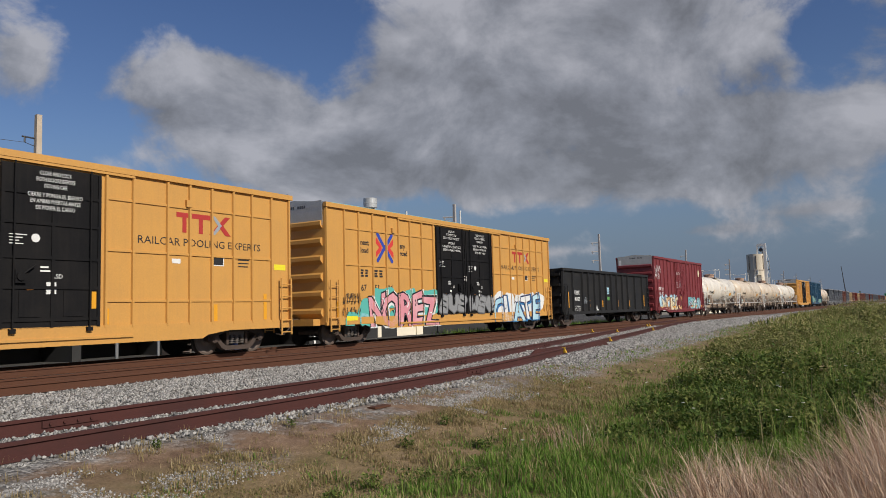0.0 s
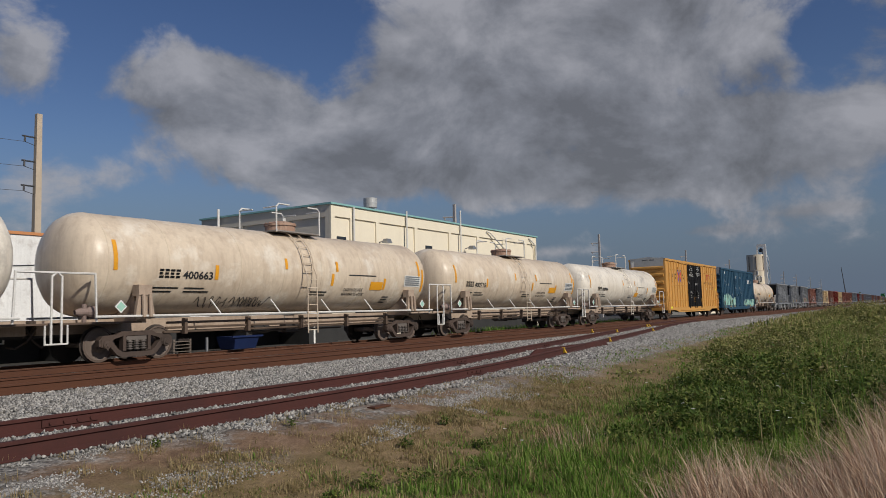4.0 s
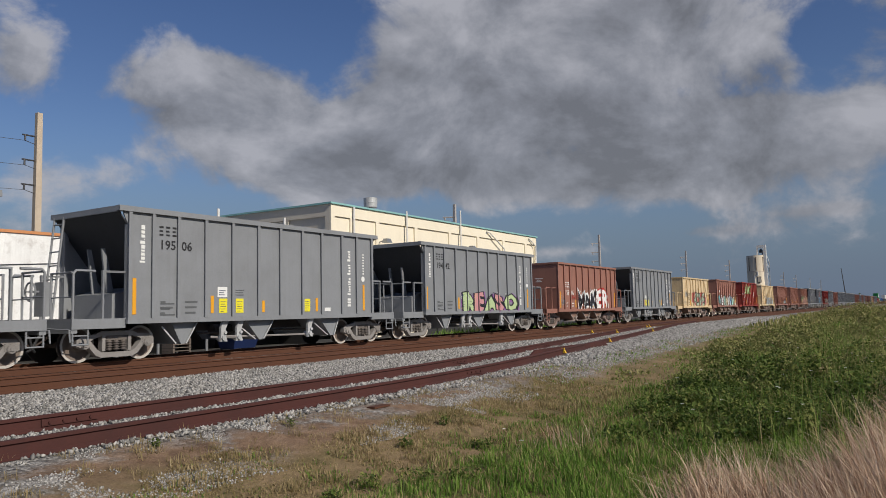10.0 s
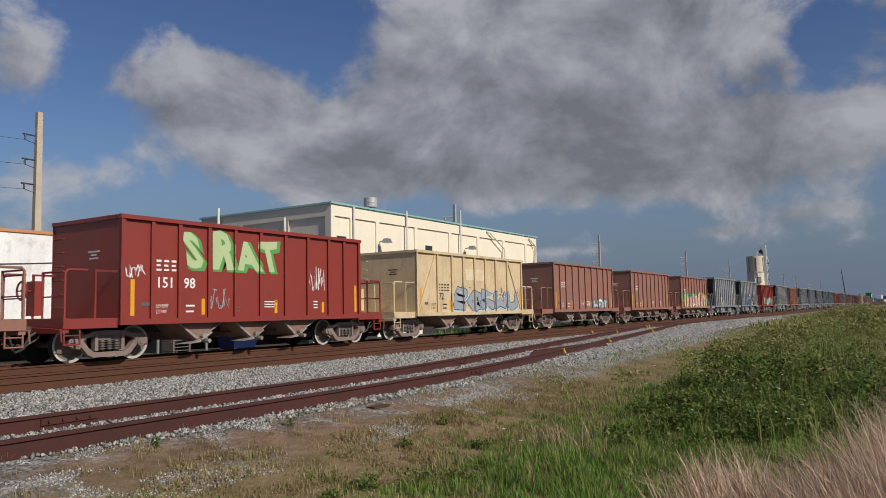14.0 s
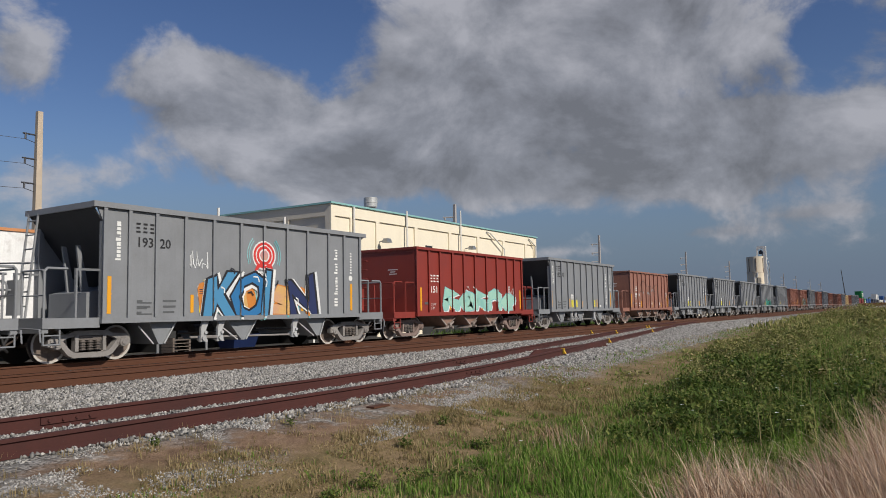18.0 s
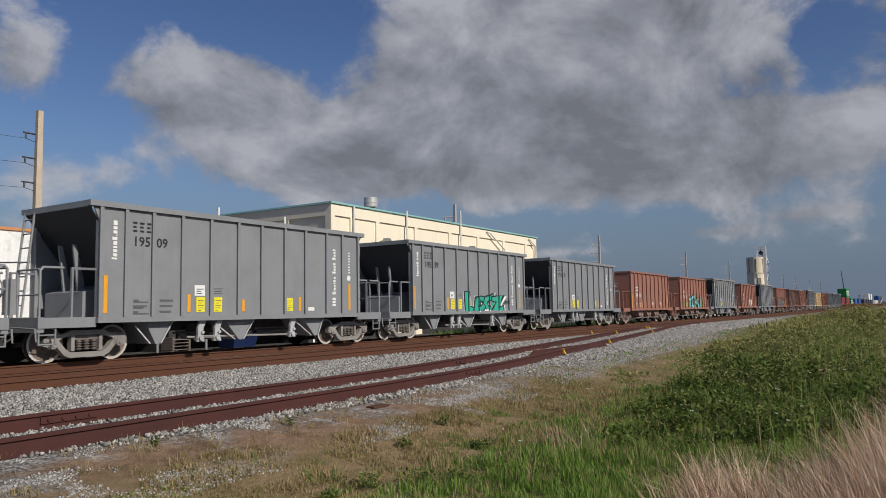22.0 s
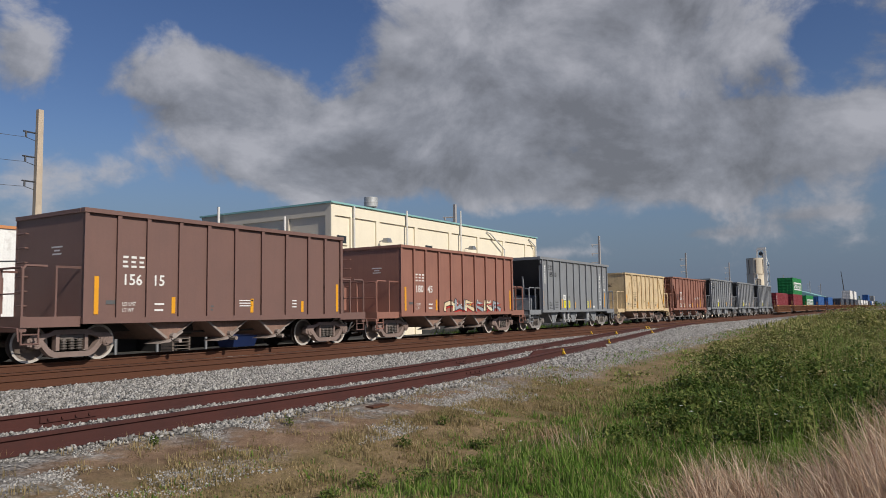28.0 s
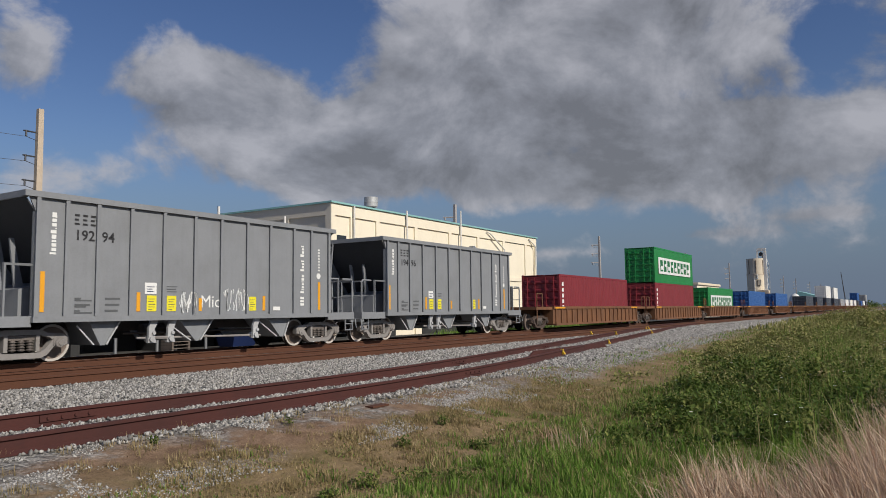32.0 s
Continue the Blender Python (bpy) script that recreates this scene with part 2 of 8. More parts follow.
M["green"] = material("green_container_paint", (0.012, 0.2, 0.05), 0.45, amount=0.25, streak=0.2)
M["cblue"] = material("blue_container_paint", (0.025, 0.1, 0.3), 0.5, amount=0.3, streak=0.2)
M["cwhite"] = material("white_container_paint", (0.7, 0.7, 0.68), 0.5, amount=0.2, streak=0.25)
M["cdark"] = material("dark_container_paint", (0.05, 0.06, 0.08), 0.5, amount=0.3, streak=0.2)
M["cgrey"] = material("grey_container_paint", (0.3, 0.31, 0.32), 0.5, amount=0.3, streak=0.2)
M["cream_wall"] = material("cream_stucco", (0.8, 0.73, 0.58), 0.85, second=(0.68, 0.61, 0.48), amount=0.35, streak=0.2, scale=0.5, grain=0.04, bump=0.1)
# the cream stucco again, toned down: the end wall's shade is in the colour
M["shaded_wall"] = material("shaded_cream_stucco", (0.62, 0.56, 0.46), 0.85, second=(0.52, 0.47, 0.4), amount=0.35, streak=0.25, scale=0.5, grain=0.04, bump=0.1)
M["teal"] = material("teal_roof_edge", (0.24, 0.46, 0.45), 0.5, amount=0.25)
M["white_wall"] = material("white_block_wall", (0.82, 0.82, 0.8), 0.8, second=(0.55, 0.54, 0.52), amount=0.4, streak=0.35, scale=0.9, third=(0.36, 0.32, 0.28), third_amount=0.45, grain=0.08)
M["terracotta"] = material("terracotta_coping", (0.55, 0.24, 0.1), 0.8, amount=0.3)
M["concrete"] = material("weathered_concrete", (0.74, 0.65, 0.5), 0.85, second=(0.42, 0.35, 0.27), amount=0.5, streak=0.5, scale=0.15, grain=0.05)
M["pole"] = material("concrete_pole", (0.46, 0.38, 0.29), 0.85, second=(0.26, 0.21, 0.16), amount=0.4, scale=1.0)
M["pole_grey"] = material("grey_concrete_pole", (0.36, 0.34, 0.33), 0.85, second=(0.27, 0.25, 0.24), amount=0.4)
M["tank_frame"] = material("tan_rusty_frame", (0.12, 0.083, 0.06), 0.75, second=(0.05, 0.035, 0.028), amount=0.7, scale=1.5)
# near black: the shade low behind the wagons, put into a wall colour
M["shade_block"] = material("shade_dark_wall", (0.035, 0.035, 0.035), 0.8, amount=0.5)
M["skip_blue"] = material("blue_skip_paint", (0.012, 0.025, 0.09), 0.5, amount=0.4)
M["brace_yellow"] = material("yellow_brace_paint", (0.62, 0.4, 0.03), 0.6, amount=0.4)
M["steel"] = material("grey_steel", (0.3, 0.31, 0.32), 0.45, 0.6, amount=0.3)
M["dark_steel"] = material("dark_steel", (0.07, 0.07, 0.075), 0.5, 0.4, amount=0.3)
M["pipe_white"] = material("white_pipe", (0.66, 0.65, 0.62), 0.5, amount=0.2)
M["glass"] = material("dark_window_glass", (0.03, 0.035, 0.04), 0.12, amount=0.2, grain=0.02, bump=0.0, spec=0.6)


def foliage(name, colours, rough=0.8, through=0.35):
    """Blades and leaves: each one its own tone, with a little light coming through."""
    m = bpy.data.materials.new(name)
    m.use_nodes = True
    n, l = nodes_of(m.node_tree)
    out, bsdf, tr, mix = n.new("ShaderNodeOutputMaterial"), n.new("ShaderNodeBsdfPrincipled"), n.new("ShaderNodeBsdfTranslucent"), n.new("ShaderNodeMixShader")
    geo, ramp, tc, nz = n.new("ShaderNodeNewGeometry"), n.new("ShaderNodeValToRGB"), n.new("ShaderNodeTexCoord"), n.new("ShaderNodeTexNoise")
    nz.inputs["Scale"].default_value, nz.inputs["Detail"].default_value = 1.4, 4
    l.new(tc.outputs["Object"], nz.inputs[0])
    add = n.new("ShaderNodeMath")
    add.operation = "MULTIPLY_ADD"
    l.new(nz.outputs["Fac"], add.inputs[0])
    add.inputs[1].default_value = 0.9
    sub = n.new("ShaderNodeMath")
    sub.operation = "MULTIPLY_ADD"
    l.new(geo.outputs["Random Per Island"], sub.inputs[0])
    sub.inputs[1].default_value, sub.inputs[2].default_value = 0.75, -0.32
    l.new(sub.outputs[0], add.inputs[2])
    el = ramp.color_ramp.elements
    el[0].position, el[0].color = 0.0, (*colours[0], 1)
    el[1].position, el[1].color = 1.0, (*colours[-1], 1)
    for i, c in enumerate(colours[1:-1]):
        el.new((i + 1) / (len(colours) - 1)).color = (*c, 1)
    l.new(add.outputs[0], ramp.inputs[0])
    l.new(ramp.outputs[0], bsdf.inputs["Base Color"])
    l.new(ramp.outputs[0], tr.inputs["Color"])
    bsdf.inputs["Roughness"].default_value, bsdf.inputs["Specular IOR Level"].default_value = rough, 0.15
    mix.inputs[0].default_value = through
    l.new(bsdf.outputs[0], mix.inputs[1])
    l.new(tr.outputs[0], mix.inputs[2])
    l.new(mix.outputs[0], out.inputs[0])
    return m


M["grass"] = foliage("meadow_grass", ((0.045, 0.105, 0.015), (0.105, 0.205, 0.03), (0.185, 0.295, 0.055), (0.31, 0.36, 0.12)))
M["lawn"] = foliage("dry_lawn_grass", ((0.168, 0.143, 0.059), (0.269, 0.214, 0.101), (0.370, 0.286, 0.151), (0.470, 0.370, 0.218)))
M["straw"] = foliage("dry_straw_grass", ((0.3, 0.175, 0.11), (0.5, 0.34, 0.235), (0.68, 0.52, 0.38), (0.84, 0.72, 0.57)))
M["straw_base"] = foliage("dark_brown_dry_grass", ((0.078, 0.045, 0.027), (0.144, 0.087, 0.054), (0.204, 0.132, 0.084), (0.240, 0.168, 0.114)))
M["leaf"] = foliage("weed_leaves", ((0.03, 0.055, 0.013), (0.07, 0.115, 0.024), (0.14, 0.185, 0.045), (0.29, 0.29, 0.09)), 0.6)
M["olive"] = foliage("seedy_weeds", ((0.09, 0.125, 0.035), (0.185, 0.21, 0.065), (0.31, 0.295, 0.115), (0.44, 0.37, 0.2)))
M["petal"] = material("white_petals", (0.8, 0.8, 0.74), 0.6, amount=0.1, bump=0)
M["ballast"] = material("crushed_granite", (0.3, 0.288, 0.268), 0.9, second=(0.22, 0.21, 0.2), amount=0.5, scale=3, vary=0.6, grain=0.15, bump=0.3)


# ---- mesh building ----
class Shape:
    """Vertices and faces gathered piece by piece."""

    def __init__(self):
        self.v, self.f, self.m = [], [], []

    def add(self, verts, faces, slot=0):
        k = len(self.v)
        self.v += [tuple(p) for p in verts]
        self.f += [tuple(i + k for i in q) for q in faces]
        self.m += [slot] * len(faces)
        return self

    def box(self, x0, x1, y0, y1, z0, z1, slot=0):
        v = [(x, y, z) for x in (x0, x1) for y in (y0, y1) for z in (z0, z1)]
        return self.add(v, [(0, 1, 3, 2), (4, 6, 7, 5), (0, 4, 5, 1), (2, 3, 7, 6), (0, 2, 6, 4), (1, 5, 7, 3)], slot)

    def prism(self, outline, axis, a, b, slot=0):
        """An outline in the two other axes (in order), drawn out from a to b along the axis."""
        n = len(outline)

        def at(p, c):
            q = list(p)
            q.insert(axis, c)
            return q
        v = [at(p, a) for p in outline] + [at(p, b) for p in outline]
        area = sum(outline[i][0] * outline[(i + 1) % n][1] - outline[(i + 1) % n][0] * outline[i][1] for i in range(n))
        flip = (area > 0) == (axis != 1)
        f = [tuple(range(n))[::-1], tuple(range(n, 2 * n))] + [(i, (i + 1) % n, n + (i + 1) % n, n + i) for i in range(n)]
        if not flip:
            f = [q[::-1] for q in f]
        return self.add(v, f, slot)

    def frustum(self, lo, hi, z0, z1, slot=0):
        """lo and hi: (x0, x1, y0, y1) of the bottom and the top."""
        v = [(x, y, z0) for x, y in ((lo[0], lo[2]), (lo[1], lo[2]), (lo[1], lo[3]), (lo[0], lo[3]))]
        v += [(x, y, z1) for x, y in ((hi[0], hi[2]), (hi[1], hi[2]), (hi[1], hi[3]), (hi[0], hi[3]))]
        return self.add(v, [(3, 2, 1, 0), (4, 5, 6, 7)] + [(i, (i + 1) % 4, 4 + (i + 1) % 4, 4 + i) for i in range(4)], slot)

    def rod(self, p, q, r, n=6, slot=0, r2=None):
        p, q = Vector(p), Vector(q)
        d = (q - p).normalized()
        a = d.orthogonal().normalized()
        b = d.cross(a)
        r2 = r if r2 is None else r2
        v = [p + (a * math.cos(2 * math.pi * i / n) + b * math.sin(2 * math.pi * i / n)) * r for i in range(n)]
        v += [q + (a * math.cos(2 * math.pi * i / n) + b * math.sin(2 * math.pi * i / n)) * r2 for i in range(n)]
        return self.add(v, [tuple(range(n))[::-1], tuple(range(n, 2 * n))] + [(i, (i + 1) % n, n + (i + 1) % n, n + i) for i in range(n)], slot)

    def pipe(self, points, r, n=6, slot=0):
        """A bent tube through the points, one closed skin."""
        pts = [Vector(p) for p in points]
        dirs = [(q - p).normalized() for p, q in zip(pts, pts[1:])]
        a = dirs[0].orthogonal().normalized()
        v, k = [], len(pts)
        for i, p in enumerate(pts):
            d0, d1 = dirs[max(0, i - 1)], dirs[min(i, k - 2)]
            d = (d0 + d1).normalized() if (d0 + d1).length > 1e-4 else d1
            a = (a - d * a.dot(d)).normalized()
            b = d.cross(a)
            w = min(1.5, 1 / max(0.5, d.dot(d1)))
            v += [p + (a * math.cos(2 * math.pi * j / n) + b * math.sin(2 * math.pi * j / n)) * r * w for j in range(n)]
        f = [tuple(range(n))[::-1], tuple(range((k - 1) * n, k * n))]
        f += [(i * n + j, i * n + (j + 1) % n, (i + 1) * n + (j + 1) % n, (i + 1) * n + j) for i in range(k - 1) for j in range(n)]
        return self.add(v, f, slot)

    def lathe(self, profile, axis, centre, n=24, slot=0):
        """(along, radius) pairs turned about an axis through centre."""
        v, f = [], []
        for a, r in profile:
            for i in range(n):
                t = 2 * math.pi * i / n
                q = [r * math.cos(t), r * math.sin(t)]
                q.insert(axis, a)
                v.append([q[j] + centre[j] for j in range(3)])
        for k in range(len(profile) - 1):
            for i in range(n):
                q = (k * n + i, k * n + (i + 1) % n, (k + 1) * n + (i + 1) % n, (k + 1) * n + i)
                f.append(q[::-1] if axis != 1 else q)
        return self.add(v, f, slot)

    def mesh(self, name, mats, smooth=False):
        me = bpy.data.meshes.new(name)
        me.from_pydata(self.v, [], self.f)
        for m in (mats if isinstance(mats, (list, tuple)) else [mats]):
            me.materials.append(m)
        me.polygons.foreach_set("material_index", self.m)
        if smooth:
            me.polygons.foreach_set("use_smooth", [True] * len(self.f))
            me.set_sharp_from_angle(angle=radians(35))
        me.update()
        return me


def part(name, shape, mats, parent=None, label="", smooth=False, at=None):
    """One mesh object under a thing or a part; shape: a Shape, or a mesh that it shares with others."""
    me = shape.mesh(name, mats, smooth) if isinstance(shape, Shape) else shape
    ob = new(name, me)
    ob.parent = parent
    if at:
        ob.location = at
    return tagged(ob, label)


def thing(name, x, y, z, label, category, group=""):
    ob = new(name)
    ob.empty_display_size = 0.3
    ob.location = (x, y, z)
    return tagged(ob, label, category, group)


def text_mesh(name, words, size, mat, fat=0.0, spacing=1.0, width=None):
    """Letters of the built-in font, standing upright and facing -y; the mesh starts at x = 0, z = 0."""
    cu = bpy.data.curves.new(name, "FONT")
    cu.body, cu.size, cu.offset, cu.space_character, cu.space_line, cu.resolution_u = words, size, fat, spacing, 1.05, 2
    ob = bpy.data.objects.new(name, cu)
    me = bpy.data.meshes.new_from_object(ob)
    bpy.data.objects.remove(ob)
    bpy.data.curves.remove(cu)
    if width and me.vertices:
        w = max(v.co.x for v in me.vertices)
        if w > 0:
            me.transform(Matrix.Diagonal((width / w, 1, 1, 1)))
    me.transform(Matrix.Rotation(radians(90), 4, "X"))
    me.materials.clear()
    me.materials.append(mat)
    return me


def lettering(words, x, z, size, mat, parent, y, fat=0.0, width=None, turn=0, name="lettering", label="", spacing=1.0):
    ob = new(name, text_mesh(name, words, size, mat, fat, spacing, width))
    ob.parent = parent
    ob.location = (x, y, z)
    if turn:
        ob.rotation_euler = (0, radians(-turn), 0)
    return tagged(ob, label)


# ---- rolling stock: shared pieces ----
SHARED = {}
WR = 0.457


def shared(key, make):
    if key not in SHARED:
        SHARED[key] = make()
    return SHARED[key]


def wheelset_mesh(rim):
    s = Shape()
    s.rod((0, -1.12, 0), (0, 1.12, 0), 0.085, 10)
    for side in (-1, 1):
        y = side * 0.7175
        o = side
        prof = [(y - o * 0.075, 0.12), (y - o * 0.07, WR + 0.03), (y - o * 0.045, WR + 0.03), (y - o * 0.03, WR), (y + o * 0.06, WR - 0.005)]
        s.lathe(prof, 1, (0, 0, 0), 22, 2)
        s.lathe([(y + o * 0.06, WR - 0.005), (y + o * 0.065, WR - 0.058), (y + o * 0.045, WR - 0.066)], 1, (0, 0, 0), 22, 1)
        s.lathe([(y + o * 0.045, WR - 0.066), (y + o * 0.01, 0.3), (y + o * 0.005, 0.2), (y + o * 0.05, 0.13), (y + o * 0.09, 0.12), (y + o * 0.09, 0.0)], 1, (0, 0, 0), 22, 0)
    return s.mesh("wheelset", [M["wheel_web"], M[rim], M["frame"]], True)


def side_frame_mesh(mat):
    """The cast frame: a deep top chord dropping over the axle boxes, diagonals down to a heavy belly, columns beside the springs."""
    s = Shape()
    top = [(-1.1, 0.42), (-1.1, 0.58), (-1.0, 0.68), (-0.6, 0.71), (-0.45, 0.79), (0.45, 0.79), (0.6, 0.71), (1.0, 0.68), (1.1, 0.58), (1.1, 0.42),
           (1.02, 0.42), (1.0, 0.55), (0.72, 0.55), (0.66, 0.6), (0.4, 0.67), (-0.4, 0.67), (-0.66, 0.6), (-0.72, 0.55), (-1.0, 0.55), (-1.02, 0.42)]
    s.prism([(x, z - WR) for x, z in top], 1, -0.09, 0.08)
    low = [(-0.88, 0.5), (-0.74, 0.56), (-0.56, 0.34), (-0.44, 0.26), (-0.34, 0.25), (0.34, 0.25), (0.44, 0.26), (0.56, 0.34), (0.74, 0.56), (0.88, 0.5), (0.78, 0.4), (0.6, 0.19), (0.45, 0.12), (-0.45, 0.12), (-0.6, 0.19), (-0.78, 0.4)]
    s.prism([(x, z - WR) for x, z in low], 1, -0.1, 0.09)
    for c in (-1, 1):
        s.box(c * 0.37 - 0.045, c * 0.37 + 0.045, -0.095, 0.08, 0.28 - WR, 0.72 - WR)
        s.box(c * 0.89 - 0.15, c * 0.89 + 0.15, -0.11, 0.1, 0.4 - WR, 0.58 - WR)
        s.lathe([(0.1, 0.11), (-0.13, 0.115), (-0.15, 0.1), (-0.155, 0.055), (-0.175, 0.05), (-0.175, 0.001)], 1, (c * 0.89, 0, 0), 16)
        for b in (-0.05, 0.05):
            s.rod((c * 0.89 + b, -0.15, b * 0.6), (c * 0.89 + b, -0.17, b * 0.6), 0.016, 6)
    return s.mesh("side_frame", mat, True)


def spring_mesh():
    s = Shape()
    s.box(-0.3, 0.3, -0.07, 0.07, 0.55 - WR, 0.66 - WR)
    for k in range(3):
        x = (k - 1) * 0.2
        prof = [(0.29 - WR, 0.05)]
        for j in range(4):
            z = 0.31 + j * 0.062 - WR
            prof += [(z, 0.055), (z + 0.005, 0.085), (z + 0.025, 0.085), (z + 0.03, 0.055)]
        s.lathe(prof + [(0.56 - WR, 0.05)], 2, (x, -0.06, 0), 8)
    return s.mesh("spring_nest", M["spring"])


def bogie(car, x, pale=True):
    """pale: True on grey wagons, "brown" on oxide ones, False where it is black with oil."""
    mat = M["bogie_brown" if pale == "brown" else "bogie" if pale else "bogie_dark"]
    b = part("bogie", shared("bolster", lambda: Shape().box(-0.22, 0.22, -0.95, 0.95, 0.08, 0.28).box(-0.3, 0.3, -0.3, 0.3, 0.28, 0.42).mesh("bogie", M["frame"])),
             None, car, at=(x, 0, WR))
    for y in (-1.0, 1.0):
        f = part("side_frame", shared("side_frame %s" % pale, lambda: side_frame_mesh(mat)), None, b, at=(0, y, 0))
        p = part("spring_nest", shared("springs", spring_mesh), None, b, at=(0, y, 0))
        if y > 0:
            f.rotation_euler = p.rotation_euler = (0, 0, math.pi)
    for sx in (-0.89, 0.89):
        part("wheelset", shared("wheelset %s" % bool(pale), lambda: wheelset_mesh("wheel_rim" if pale else "wheel_rim_dark")), None, b, at=(sx, 0, 0))
    return b


def underframe(car, x0, x1, mat=None, z=1.0, couple=1.75):
    """Centre sill, couplers and brake gear along the car."""
    s = Shape()
    s.box(x0 - couple + 0.5, x1 + couple - 0.5, -0.25, 0.25, z - 0.32, z - 0.02)
    part("centre_sill", s, mat or M["frame"], car)
    for side, x in ((-1, x0 - couple), (1, x1 + couple)):
        c = Shape()
        c.box(min(x, x - side * 0.55), max(x, x - side * 0.55), -0.07, 0.07, 0.80, 0.94)
        c.box(x - 0.12, x + 0.12, -0.14, 0.14, 0.74, 1.0)
        c.pipe([(x - side * 0.5, -0.35, 0.95), (x - side * 0.3, -0.33, 0.62), (x - side * 0.05, -0.25, 0.45), (x + side * 0.1, -0.15, 0.5)], 0.025)
        part("coupler", c, M["bogie_dark"], car)
    g = Shape()
    m = (x0 + x1) / 2
    g.rod((m - 2.3, -0.75, 0.62), (m + 2.6, -0.75, 0.62), 0.03)
    g.rod((m - 1.6, -0.55, 0.7), (m - 0.9, -0.55, 0.7), 0.17, 12)
    g.rod((m + 0.8, 0.5, 0.68), (m + 1.6, 0.5, 0.68), 0.2, 12)
    g.box(m - 0.3, m + 0.3, -0.85, -0.55, 0.55, 0.8)
    part("brake_gear", g, M["frame"], car)


def strip(car, x, z, h=0.55, w=0.13, y=-1.545, mat="orange", name="reflector"):
    part(name, shared(("strip", h, w, mat), lambda: Shape().box(-w / 2, w / 2, -0.004, 0, 0, h).mesh(name, M[mat])), None, car, at=(x, y, z))


def bars(car, x, z, widths, line=0.1, h=0.05, y=-1.54, mat="white", name="stencil_block", centred=False):
    """Writing too small to read: one plain bar a line."""
    s = Shape()
    for i, w in enumerate(widths):
        a = (max(widths) - w) / 2 if centred else 0
        s.box(a, a + w, -0.004, 0, -i * line, -i * line + h)
    tagged(part(name, s, M[mat], car, at=(x, y, z)), kind="stuff")


def blocks(car, x, z, n, w, h, gap, y, mat, name="mark"):
    """A company mark, as plain blocks."""
    s = Shape()
    for i in range(n):
        for k in range(3):
            s.box(i * (w + gap), i * (w + gap) + w * (0.9, 0.75, 0.9)[k], -0.004, 0, h * (0.0, 0.4, 0.8)[k], h * (0.18, 0.58, 1.0)[k])
    tagged(part(name, s, M[mat], car, at=(x, y, z)), kind="stuff")


def ladder(car, x, y, z0, z1, mat, step=0.38, w=0.45, along="x", lean=0.0):
    s = Shape()
    dx, dy = (w, 0) if along == "x" else (0, w)
    for a in (0, 1):
        s.rod((x + dx * a, y + dy * a, z0), (x + dx * a + lean, y + dy * a, z1), 0.032)
    k = int((z1 - z0) / step)
    for i in range(k + 1):
        z = z0 + 0.08 + i * step
        o = lean * (z - z0) / (z1 - z0)
        s.rod((x + o, y, z), (x + dx + o, y + dy, z), 0.02)
    part("ladder", s, mat, car)


